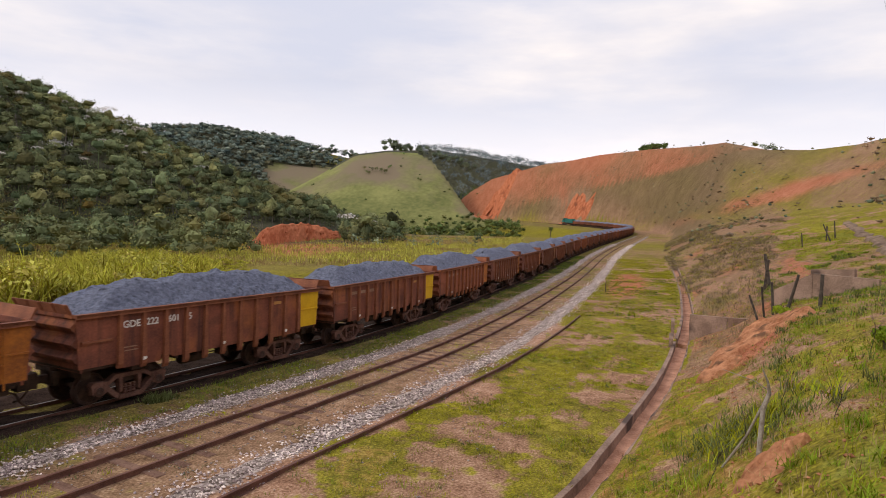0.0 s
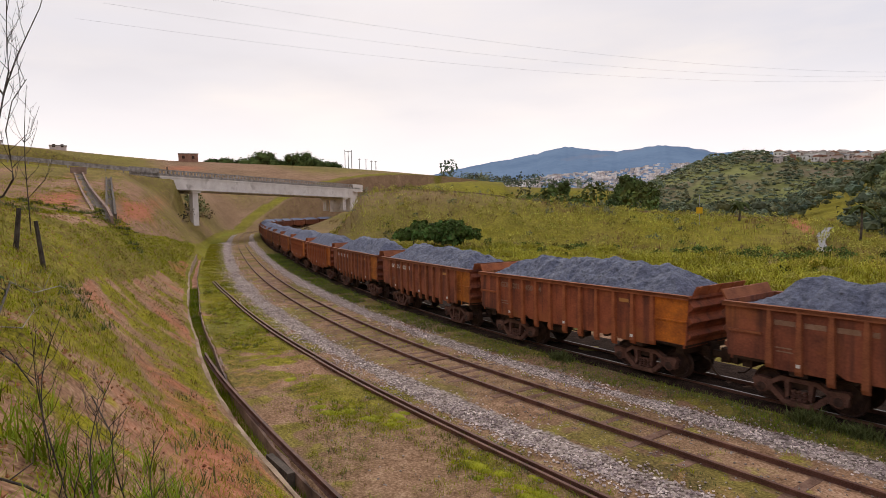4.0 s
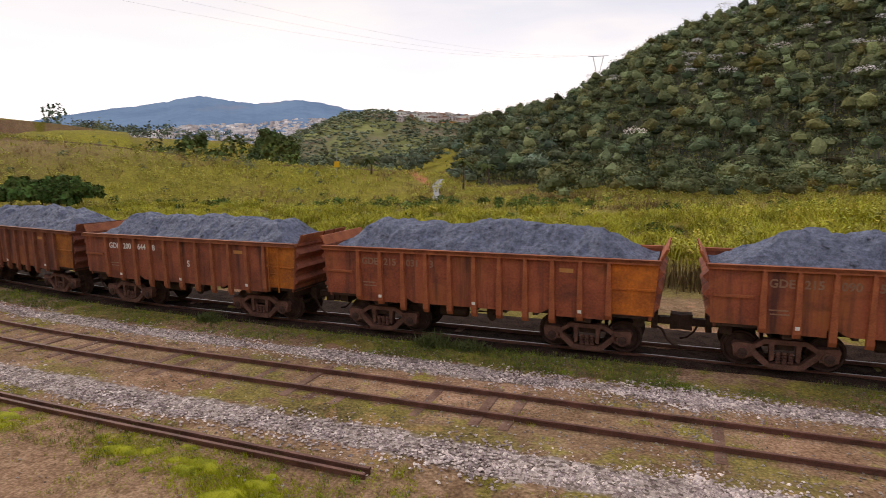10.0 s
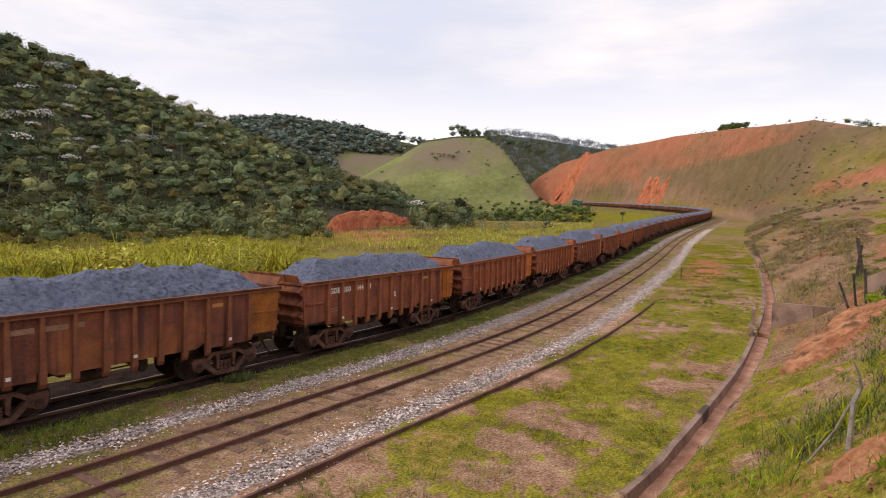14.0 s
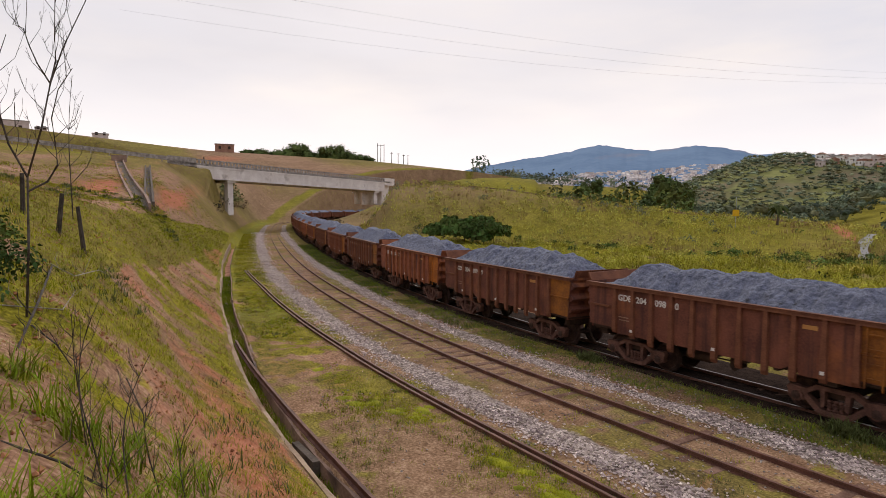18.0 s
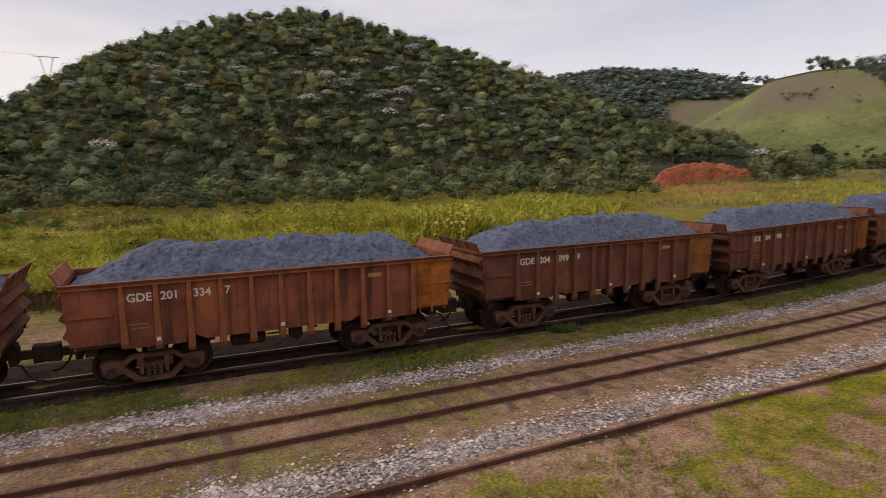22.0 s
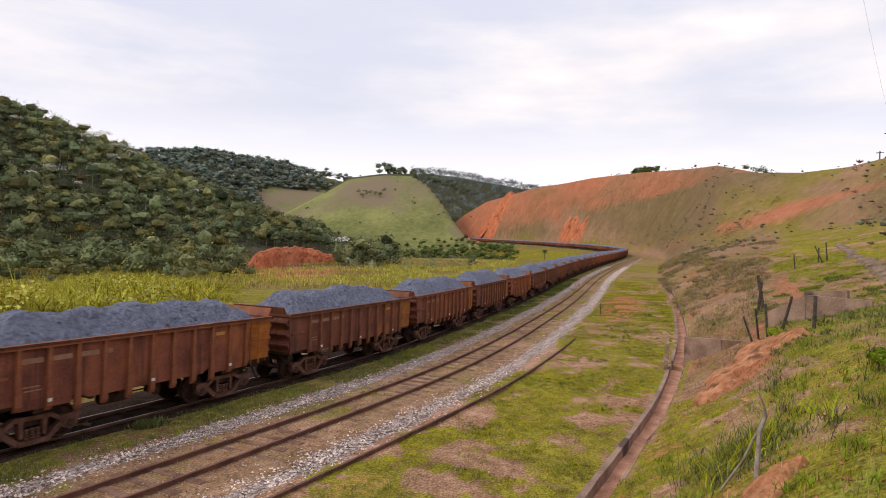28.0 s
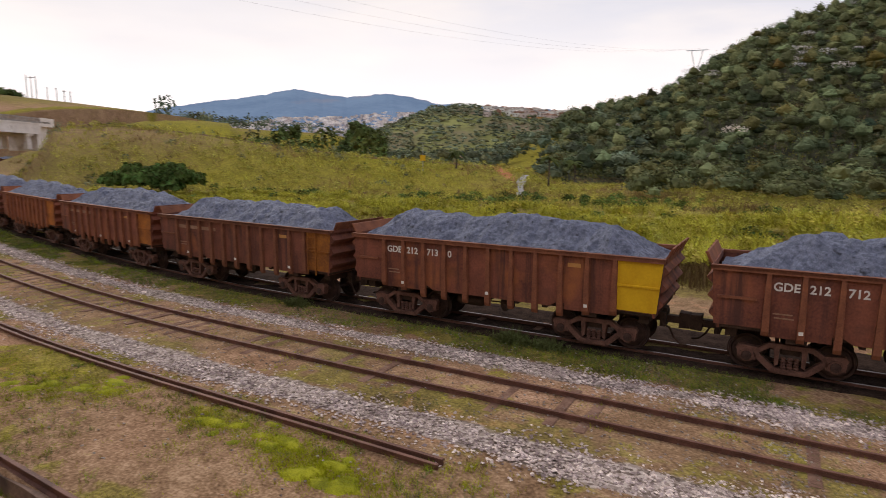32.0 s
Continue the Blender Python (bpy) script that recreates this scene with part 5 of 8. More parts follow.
tip, peak, end = polar(-87.16, 30.0, -4.3), polar(-89.92, 29.0, -2.75), polar(-94.22, 28.2, -2.92)
slab("wing_wall", [(tip.x, tip.y, on_ground(tip, 0.6), tip.z), (peak.x, peak.y, on_ground(peak, 0.6), peak.z)], 0.22, M["concrete"], basin)
slab("front_wall", [(peak.x, peak.y, on_ground(peak, 0.6), peak.z), (end.x, end.y, on_ground(end, 0.6), end.z)], 0.22, M["concrete"], basin)
p = [polar(-89.75, 32.0, -2.43), polar(-92.65, 31.2, -2.26)]
slab("back_wall", [(q.x, q.y, on_ground(q, 0.6), q.z) for q in p], 0.22, M["concrete"], basin)
M["parapet_dark"] = material("dark_brown_concrete", (0.07, 0.055, 0.045), (0.16, 0.125, 0.10), 0.95, 1.5, 14, 0.4, space="World")
# broken culvert by the loose rail
x, y, z = at_line(-11.2, -6.35)
slab("culvert_block", [(x - 1.5, y - 0.75, -0.7, -0.16), (x - 0.2, y - 0.75, -0.7, -0.12)], 0.14, M["parapet_dark"], None, "broken concrete block at the edge of the drain", "concrete block")

# chutes down the cutting
def ground_hit(a, e):
    """The ground seen in one direction from the bank."""
    r = np.geomspace(1.5, 700, 1400)
    z = land(-r * math.sin(radians(a)), r * math.cos(radians(a)))
    k = np.argmax(z > EYE[2] + r * math.tan(radians(e)))
    return polar(a, r[k], 0, z=z[k]), r[k]


def chute(a0, e0, a1, e1, half, mat, label):
    """A concrete trough let into the slope, from its head to its foot."""
    ch = empty("drain_chute", label, "drain chute")
    head, foot = ground_hit(a0, e0)[0], ground_hit(a1, e1)[0]
    pts = []
    for k in range(13):
        q = head.lerp(foot, k / 12)
        pts.append(Vector((q.x, q.y, ground_z(q.x, q.y) + 0.16)))
    side = Vector((foot.y - head.y, head.x - foot.x, 0)).normalized()
    for name, x0, x1, z0, z1 in (("channel_wall", -half - 0.16, -half, -0.5, 0.08), ("channel_wall", half, half + 0.16, -0.5, 0.08), ("channel_bed", -half, half, -0.5, -0.14)):
        bm = bmesh.new()
        rings = [[bm.verts.new(p + side * x + Vector((0, 0, z))) for x, z in ((x0, z0), (x1, z0), (x1, z1), (x0, z1))] for p in pts]
        for ra, rb in zip(rings, rings[1:]):
            for c in range(4):
                bm.faces.new((ra[c], ra[(c + 1) % 4], rb[(c + 1) % 4], rb[c]))
        bm.faces.new(rings[0][::-1])
        bm.faces.new(rings[-1])
        bmesh.ops.recalc_face_normals(bm, faces=bm.faces)
        part(name, bm, M["parapet_dark"] if name == "channel_bed" else mat, ch)
    return ch


ch = chute(86.1, 3.35, 84.5, -0.35, 0.36, M["concrete"], "wide concrete drain chute let into the cutting slope")
q = ground_hit(86.1, 3.4)[0]
bm = bmesh.new()
box(bm, -0.9, 0.9, -0.5, 0.5, -0.6, 0.75, Matrix.Translation(q) @ Matrix.Rotation(radians(86), 4, "Z"))
part("head_box", bm, M["concrete"], ch)
chute(84.0, 3.0, 83.95, -0.2, 0.18, M["parapet_dark"], "narrow dark drain chute down the cutting slope")


def draped(name, way, half, mat, relief, label, category, seed, nu=90, nv=22, grain=1.0):
    """A strip of broken earth laid over the slope along a way of headings and heights."""
    pts = [ground_hit(a, e)[0] for a, e in way]
    xy = np.array([(q.x, q.y) for q in pts])
    u = np.linspace(0, len(way) - 1, nu)
    cx, cy = np.interp(u, range(len(way)), xy[:, 0]), np.interp(u, range(len(way)), xy[:, 1])
    tx, ty = np.gradient(cx), np.gradient(cy)
    ln = np.hypot(tx, ty)
    w = np.linspace(-1, 1, nv)
    U, W = np.meshgrid(np.arange(nu), w, indexing="ij")
    hw = half * (0.75 + 0.45 * value_noise(cx, cy, 1.3 * grain, seed)) * np.clip(np.minimum(np.arange(nu), nu - 1 - np.arange(nu)) / 8, 0.1, 1)
    X = cx[U] - (ty / ln)[U] * W * hw[U]
    Y = cy[U] + (tx / ln)[U] * W * hw[U]
    x, y = X.ravel(), Y.ravel()
    along = np.minimum(U, nu - 1 - U).ravel() / 9
    edge = np.clip((1 - np.abs(W.ravel())) * 2.2, 0, 1) * np.clip(along, 0, 1)
    edge = edge * edge * (3 - 2 * edge)
    z = land(x, y) - 0.10 * grain**0.5 + edge * (0.11 * grain**0.5 + relief * (0.5 + fbm(x, y, 0.8 * grain, seed + 1) + 0.8 * np.abs(fbm(x, y, 0.35 * grain, seed + 2, 2))))
    ob = sheet(name, np.stack([x, y, z], 1), grid_faces(nu, nv), mat, smooth=False)
    return tagged(ob, label, category, kind="structure")


def post(name, x, y, h, r, lean=(0, 0), label="weathered wooden fence post", wood=None, sink=0.3):
    bm = bmesh.new()
    z = ground_z(x, y)
    rng = np.random.RandomState(int(abs(x * 17 + y * 31)) % 9999)
    pts = [(x + lean[0] * k / 4 * h + rng.uniform(-0.01, 0.01), y + lean[1] * k / 4 * h, z - sink + (h + sink) * k / 4) for k in range(5)]
    tube(bm, pts, r * 0.8, 7, r * 0.62)
    return tagged(part(name, bm, wood or M["wood"]), label, "post", "old fence posts")


for a, r, h, lean, rad in ((-90.4, 25, 1.15, (0.02, -0.03), 0.09), (-87.2, 27, 1.25, (0.12, 0.1), 0.07), (-86.6, 27.6, 1.3, (-0.3, 0.12), 0.06), (-86.3, 26.5, 1.0, (0.05, 0.45), 0.06), (-88.0, 26.3, 1.4, (-0.1, -0.28), 0.08), (-86.9, 38, 1.9, (0.1, 0.2), 0.13), (-86.4, 37, 1.7, (-0.2, -0.1), 0.11),
                        (-90.6, 62, 1.3, (0.1, 0), 0.09), (-91.2, 63, 1.5, (-0.1, 0.1), 0.08), (-91.0, 60, 1.4, (0.3, 0.5), 0.07), (-89.0, 60, 1.2, (0, 0.1), 0.07),
                        (88.7, 17.5, 1.15, (-0.02, -0.12), 0.075), (90.6, 18.5, 1.0, (0.05, 0.14), 0.085), (92.8, 18.5, 1.0, (0.02, 0.02), 0.08), (95.5, 19, 1.1, (0, 0.03), 0.08)):
    q = polar(a, r, 0)
    post("fence_post", q.x, q.y, h, rad, lean)
q = at_line(47.5, -3.6)
post("marker_peg", q[0], q[1], 0.85, 0.05, (0.12, 0.05), "short leaning wooden marker peg beside the track")


# fallen bleached branch and boulder on the bank
M["bleached"] = material("bleached_wood", (0.20, 0.17, 0.14), (0.42, 0.38, 0.33), 0.9, 6, 40, 0.4, space="World")
foot, r = ground_hit(-83.9, -19.1)
knot = polar(-87.2, r * 0.92, -12.6)
bm = bmesh.new()
mid = foot.lerp(knot, 0.5) + Vector((0.03, -0.02, -0.06))
tube(bm, [foot, foot.lerp(mid, 0.5), mid, mid.lerp(knot, 0.55), knot], 0.014, 6, 0.018)
tube(bm, [knot, knot.lerp(polar(-86.9, r * 0.9, -11.3), 0.6) + Vector((0.04, 0.0, 0.0)), polar(-86.6, r * 0.9, -10.8)], 0.022, 6, 0.008)
tube(bm, [knot + Vector((0, 0, 0.02)), knot.lerp(polar(-84.8, r * 0.9, -11.0), 0.5), polar(-83.6, r * 0.9, -11.2)], 0.007, 5, 0.003)
q = polar(-86.6, r * 0.93, -15.5)
tube(bm, [knot, knot.lerp(q, 0.5) + Vector((0.03, 0.02, 0)), Vector((q.x, q.y, ground_z(q.x, q.y) - 0.1))], 0.026, 6, 0.034)
tagged(part("fallen_branch", bm, M["bleached"]), "bleached broken branch leaning on a dark stump", "branch")


def boulder(a, e, size, label, mat=None):
    q, r = ground_hit(a, e)
    bm = bmesh.new()
    bmesh.ops.create_icosphere(bm, subdivisions=3, radius=1)
    for v in bm.verts:
        n = noise.noise(v.co * 1.4 + q) * 0.45 + noise.noise(v.co * 4 + q) * 0.2 + noise.noise(v.co * 9 + q) * 0.08
        v.co = Vector((v.co.x * size, v.co.y * size * 0.9, v.co.z * size * 0.50)) * (1 + n)
    ob = part("boulder", bm, mat or M["earth"], smooth=True)
    ob.location = q + Vector((0, 0, size * 0.08))
    return tagged(ob, label, "boulder")


M["earth"] = material("lump_of_red_earth", (0.27, 0.108, 0.052), (0.54, 0.262, 0.140), 0.95, 2.5, 18, 0.9, space="World", spec=0.03, third=(0.16, 0.085, 0.05), third_at=0.6)
M["loose_earth"] = material("stony_brown_earth", (0.10, 0.062, 0.040), (0.30, 0.205, 0.140), 0.95, 1.4, 9, 0.8, space="World")
rng = np.random.RandomState(6)
for k in range(8):
    u = k / 7
    boulder(-84.0 - 4.6 * u + rng.uniform(-1.2, 1.2), -11.6 + 4.4 * u + rng.uniform(-0.9, 0.5), rng.uniform(0.06, 0.15), "crumbling clod of red earth on the eroded bank edge")


M["cut"] = material("fresh_orange_earth", (0.35, 0.100, 0.045), (0.60, 0.225, 0.115), 0.95, 0.35, 2.2, 0.8, space="World", spec=0.03, third=(0.22, 0.08, 0.042), third_at=0.62)
draped("eroded_bank", ((-82.2, -12.6), (-83.2, -11.4), (-84.6, -9.6), (-86.0, -7.6), (-87.2, -7.0), (-89.4, -6.5)), 1.2, M["earth"], 0.24, "crumbling eroded scarp of red earth above the drain", "earth scarp", 301)
draped("earth_lump", ((-86.3, -20.2), (-87.2, -18.4), (-88.2, -17.3), (-89.3, -16.8)), 0.32, M["earth"], 0.16, "lump of bare red earth breaking out of the bank", "earth lump", 341, grain=0.45)
draped("washed_furrow", ((-91.6, 1.5), (-92.6, 0.9), (-94.2, -0.2), (-95.6, -1.2), (-97.6, -2.6)), 0.8, M["loose_earth"], 0.13, "stony furrow washed out across the green slope", "furrow", 311)


draped("earth_slip", ((-61.8, 0.9), (-62.8, 1.9), (-63.8, 2.9), (-64.9, 3.9)), 17, M["cut"], 2.6, "ragged red landslip face on the scarred hill", "landslip", 321, grain=11)
draped("earth_slip", ((-69.6, 1.25), (-70.6, 1.6), (-72.2, 2.2)), 7, M["cut"], 1.0, "small bare slip of red earth beside the line", "landslip", 331, grain=6)


# ---- the road bridge over the line ----
def build_bridge():
    br = empty("road_bridge", "pale weathered concrete road bridge over the railway cutting", "bridge")
    A, B = polar(81.9, 110, 3.95), polar(63.2, 152, 2.42)
    d = (B - A)
    L = d.length
    n = Vector((-d.y, d.x, 0)).normalized()          # away from the camera or towards it
    if n.dot(A) < 0:
        n = -n

    def seg(name, u0, u1, w0, w1, h0, h1, mat=M["white_concrete"]):
        bm = bmesh.new()
        q = []
        for u in (u0, u1):
            p = A + d * u
            for w in (w0, w1):
                for h in (h0, h1):
                    q.append(bm.verts.new(p + n * w + Vector((0, 0, h))))
        for f in ((0, 1, 3, 2), (4, 6, 7, 5), (0, 4, 5, 1), (2, 3, 7, 6), (0, 2, 6, 4), (1, 5, 7, 3)):
            bm.faces.new([q[i] for i in f])
        bmesh.ops.recalc_face_normals(bm, faces=bm.faces)
        return part(name, bm, mat, br)

    u1 = 0.17
    M["parapet"] = material("stained_parapet", (0.20, 0.17, 0.155), (0.44, 0.395, 0.365), 0.9, 1.6, 12, 0.3, space="World")
    seg("deck", 0.0, 1.0, 0.0, 7.6, -1.35, -1.05)
    for w in (0.08, 3.4, 6.9):
        seg("girder", 0.07, 0.955, w, w + 0.55, -3.25, -1.35)
    seg("kerb", 0.0, 1.0, -0.02, 0.3, -1.05, -0.72, M["parapet"])
    for w in (0.05, 7.35):
        seg("handrail", 0.07, 0.95, w, w + 0.16, -0.20, 0.0, M["parapet"])
        for k in range(72):
            u = 0.075 + 0.873 * k / 71
            seg("baluster", u, u + 0.006, w + 0.01, w + 0.15, -0.72, -0.20, M["parapet"])
    seg("wing_parapet", -0.02, 0.068, -0.02, 0.25, -1.35, 0.1, M["parapet"])
    seg("wing_parapet", 0.953, 1.02, -0.02, 0.25, -1.7, 0.05)
    for u, low in ((0.185, 6.2), (0.90, 3.0)):
        for w in (0.7, 5.9):
            seg("pier", u, u + 0.02, w, w + 0.9, -3.25 - low, -3.25)
        seg("pier_cap", u - 0.006, u + 0.024, 0.3, 7.2, -3.65, -3.25)
    seg("abutment", 0.02, 0.07, 0.8, 7.0, -4.6, -1.35)
    seg("abutment", 0.95, 1.0, 0.8, 7.0, -6.5, -1.35)
    return A, B


BR_A, BR_B = build_bridge()
# guard rail of the road that leads to the bridge
guard = empty("guard_rail", "low weathered guard rail along the bridge approach road", "guard rail")
pts = [polar(81.6 + 1.3 * k, 109 - 0.6 * k, 3.72 + 0.115 * k) for k in range(12)]
for pa, pb in zip(pts, pts[1:]):
    bm = bmesh.new()
    bar(bm, pa, pb, 0.16, 0.62)
    part("beam", bm, M["parapet"], guard)
for q in pts:
    bm = bmesh.new()
    bar(bm, (q.x, q.y, q.z - 1.2), (q.x, q.y, q.z + 0.1), 0.14)
    part("post", bm, M["parapet"], guard)


def house(name, x, y, w, l, h, turn, wall, roof, label, flat=False):
    z = ground_z(x, y)
    ho = empty(name, label, "house", "houses on the hills")
    ho.location, ho.rotation_euler = (x, y, z - 0.6), (0, 0, turn)
    bm = bmesh.new()
    box(bm, -w / 2, w / 2, -l / 2, l / 2, 0, h + 0.6)
    part("wall", bm, wall, ho)
    bm = bmesh.new()
    if flat:
        box(bm, -w / 2 - 0.2, w / 2 + 0.2, -l / 2 - 0.2, l / 2 + 0.2, h + 0.6, h + 0.8)
    else:
        prism(bm, [(-w / 2 - 0.4, h + 0.6), (w / 2 + 0.4, h + 0.6), (0, h + 0.6 + w * 0.24)], -l / 2 - 0.4, l / 2 + 0.4)
    part("roof", bm, roof, ho)
    for k in (-1, 1):
        bm = bmesh.new()
        box(bm, k * w * 0.25 - 0.5, k * w * 0.25 + 0.5, -l / 2 - 0.04, l / 2 + 0.04, 1.5, 2.7)
        part("window", bm, M["under"], ho)
    return ho


M["brick_wall"] = material("bare_brick_wall", (0.24, 0.12, 0.08), (0.36, 0.2, 0.14), 0.9, 1, 12, 0.2)
M["pink_wall"] = material("pale_pink_render", (0.50, 0.40, 0.36), (0.64, 0.54, 0.50), 0.9, 1, 12, 0.1)
M["pale_roof"] = material("pale_dusty_roof", (0.40, 0.34, 0.31), (0.55, 0.48, 0.44), 0.9, 1, 12, 0.1)
M["tile_roof"] = material("clay_tile_roof", (0.26, 0.14, 0.10), (0.40, 0.24, 0.17), 0.9, 1.2, 12, 0.3)
M["grey_roof"] = material("cement_sheet_roof", (0.22, 0.21, 0.2), (0.38, 0.36, 0.34), 0.9, 1, 12, 0.2)
q = polar(77.9, 274, 0)
house("unfinished_house", q.x, q.y, 7.4, 6.0, 2.9, radians(77.9), M["brick_wall"], M["grey_roof"], "small unfinished flat-roofed house on the ridge", True)
for a, r, w, h in ((93.3, 255, 10.0, 3.6), (91.4, 262, 3.6, 1.6), (87.4, 284, 5.6, 1.5)):
    q = polar(a, r, 0)
    house("hillside_house", q.x, q.y, w, 6, h, radians(a), M["pink_wall"], M["grey_roof"], "low pale house on the hill over the cutting", True)
rng = np.random.RandomState(4)
for k in range(72):
    a = rng.uniform(18.6, 27.2)
    r = rng.uniform(560, 640)
    q = polar(a, r, 0)
    house("hillside_house", q.x, q.y, rng.uniform(4, 7), rng.uniform(4.5, 8), rng.uniform(2.4, 4.2), radians(a + rng.uniform(-40, 40)), M[("white", "pink_wall", "white", "brick_wall", "pink_wall")[k % 5]], M[("tile_roof", "grey_roof", "pale_roof")[k % 3]], "small rendered house among others on the far hill", k % 4 == 3)
for a, r, e in ((30.6, 300, 0), (29.6, 330, 0), (46.5, 210, 0), (45.6, 215, 0)):
    q = polar(a, r, 0)
    house("valley_house", q.x, q.y, 8, 11, 3, radians(a + 20), M["white"], M["grey_roof" if a > 40 else "tile_roof"], "low farm building among trees in the valley")
# the town under the blue mountain
vs, fs = [], []
for k in range(1500):
    a = rng.uniform(31, 57)
    u = 0.10 + float(np.interp(a, [31, 36, 44, 57], [0.52, 0.46, 0.32, 0.26])) * rng.uniform(0, 1) ** 0.8
    crest = float(np.interp(a, *BLUE))
    r = 2600 + 1300 * u
    zc = EYE[2] + 3900 * math.tan(radians(crest)) * u**0.8 - 30 * (1 - u)
    cx, cy = -r * math.sin(radians(a)), r * math.cos(radians(a))
    w, h = rng.uniform(7, 15), rng.uniform(5, 12)
    b = len(vs)
    for dx in (-w, w):
        for dy in (-w, w):
            for dz in (-9, h):
                vs.append((cx + dx * 0.6, cy + dy * 0.6, zc + dz))
    fs += [tuple(b + i for i in f) for f in ((0, 1, 3, 2), (4, 6, 7, 5), (0, 4, 5, 1), (2, 3, 7, 6), (0, 2, 6, 4), (1, 5, 7, 3))]
M["town"] = material("town_walls", (0.48, 0.40, 0.37), (0.82, 0.76, 0.73), 0.9, 0.02, 0.2, 0, space="World", rnd=0.3)
tagged(sheet("far_town", vs, fs, M["town"], smooth=False), "pale houses of a town below the blue mountain", "town", kind="stuff")


# ---- masts, poles and wires ----
M["steel"] = material("galvanised_steel", (0.30, 0.31, 0.33), (0.45, 0.46, 0.48), 0.5, 2, 20, 0.05, metal=0.6)
M["wire"] = material("dark_wire", (0.20, 0.20, 0.22), (0.28, 0.28, 0.30), 0.6, 2, 20, 0)


def lattice_tower(a, r, e0, e1):
    base, top = polar(a, r, e0), polar(a, r, e1)
    h = top.z - base.z + 6
    b0 = base.z - 6
    side = Vector((math.cos(radians(a)), math.sin(radians(a)), 0))
    fwd = Vector((-side.y, side.x, 0))
    tw = empty("transmission_tower", "slender lattice steel transmission tower on the wooded ridge", "pylon")

    def P(u, sx, sy, w):
        return Vector((base.x, base.y, b0 + h * u)) + side * sx * w + fwd * sy * w
    for sx in (-1, 1):
        for sy in (-1, 1):
            bm = bmesh.new()
            bar(bm, P(0, sx, sy, 2.2), P(0.62, sx, sy, 0.7), 0.22)
            bar(bm, P(0.62, sx, sy, 0.7), P(0.96, sx, sy, 2.6 if sx else 1), 0.18)
            part("leg", bm, M["steel"], tw)
    bm = bmesh.new()
    for k in range(6):
        u0, u1 = 0.62 * k / 6, 0.62 * (k + 1) / 6
        w0, w1 = 2.2 - 1.5 * k / 6, 2.2 - 1.5 * (k + 1) / 6
        for sy in (-1, 1):
            bar(bm, P(u0, -1, sy, w0), P(u1, 1, sy, w1), 0.12)
            bar(bm, P(u0, 1, sy, w0), P(u1, -1, sy, w1), 0.12)
    part("bracing", bm, M["steel"], tw)
    bm = bmesh.new()
    bar(bm, P(0.97, 0, 0, 0) - side * 5, P(0.97, 0, 0, 0) + side * 5, 0.3)
    part("crossarm", bm, M["steel"], tw)
    return top


TOWER = lattice_tower(9.3, 335, 5.6, 8.75)


def wire(name, a, b, sag, r, label):
    bm = bmesh.new()
    a, b = Vector(a), Vector(b)
    pts = [a.lerp(b, k / 24) - Vector((0, 0, sag * 4 * (k / 24) * (1 - k / 24))) for k in range(25)]
    tube(bm, pts, r, 5)
    return tagged(part(name, bm, M["wire"]), label, "wire", "overhead wires")


for off, e in ((-4, 15.9), (0.5, 16.5), (4.5, 17.2)):
    q = polar(84, 120, e)
    side = Vector((math.cos(radians(9.3)), math.sin(radians(9.3)), 0))
    wire("overhead_wire", TOWER + side * off, q + Vector((off * 1.5, off * 0.8, 0)), 9, 0.013, "thin overhead power wire across the valley")


def pole(a, r, h, arm, label="wooden utility pole on the hill"):
    q = polar(a, r, 0)
    z = ground_z(q.x, q.y)
    po = empty("utility_pole", label, "pole", "utility poles")
    po.location = (q.x, q.y, z)
    bm = bmesh.new()
    tube(bm, [(0, 0, -0.5), (0, 0, h)], 0.16, 7, 0.12)
    part("shaft", bm, M["wood"], po)
    if arm:
        bm = bmesh.new()
        bar(bm, (-arm * math.cos(radians(a)), -arm * math.sin(radians(a)), h - 0.4), (arm * math.cos(radians(a)), arm * math.sin(radians(a)), h - 0.4), 0.16)
        part("crossarm", bm, M["wood"], po)
    return q.x, q.y, z + h


for a, h in ((64.5, 8.5), (63.9, 8.5), (63.2, 5), (62.6, 5), (62.1, 4.5), (61.7, 4.5)):
    pole(a, 285, h, 0 if h > 6 else 0.6)
pa = pole(64.2, 286, 8.2, 1.6, "crossbeam pole of a twin-post substation mast")
pb = pole(-95.0, 176, 7, 1.1)
pole(-94.4, 182, 3, 0.8)
pole(79.6, 140, 5, 0)
for a in (93.05, 93.95):
    pole(a, 240, 12.5, 0, "tall wooden leg of a portal pole on the hill")
for dx in (-0.8, 0.8):
    wire("overhead_wire", (pb[0], pb[1] + dx, pb[2]), polar(-93.5 - 2.2 * dx, 34, 26), 1.5, 0.007, "thin overhead wire along the hillside")


# ---- road sign and river ----
q = polar(32.9, 112, 0)
zg = ground_z(q.x, q.y)
sg = empty("road_sign", "yellow warning road sign on a post", "road sign")
sg.location, sg.rotation_euler = (q.x, q.y, zg), (0, 0, radians(32.9))
bm = bmesh.new()
tube(bm, [(0, 0.06, -0.3), (0, 0.06, 5.0)], 0.05, 6)
part("sign_post", bm, M["steel"], sg)
bm = bmesh.new()
box(bm, -0.5, 0.5, -0.02, 0.02, EYE[2] - 112 * math.tan(radians(0.68)) - zg, EYE[2] - 112 * math.tan(radians(0.14)) - zg)
part("sign_plate", bm, M["yellow"], sg)
m = bpy.data.materials.new("river_water")
m.use_nodes = True
b = m.node_tree.nodes["Principled BSDF"]
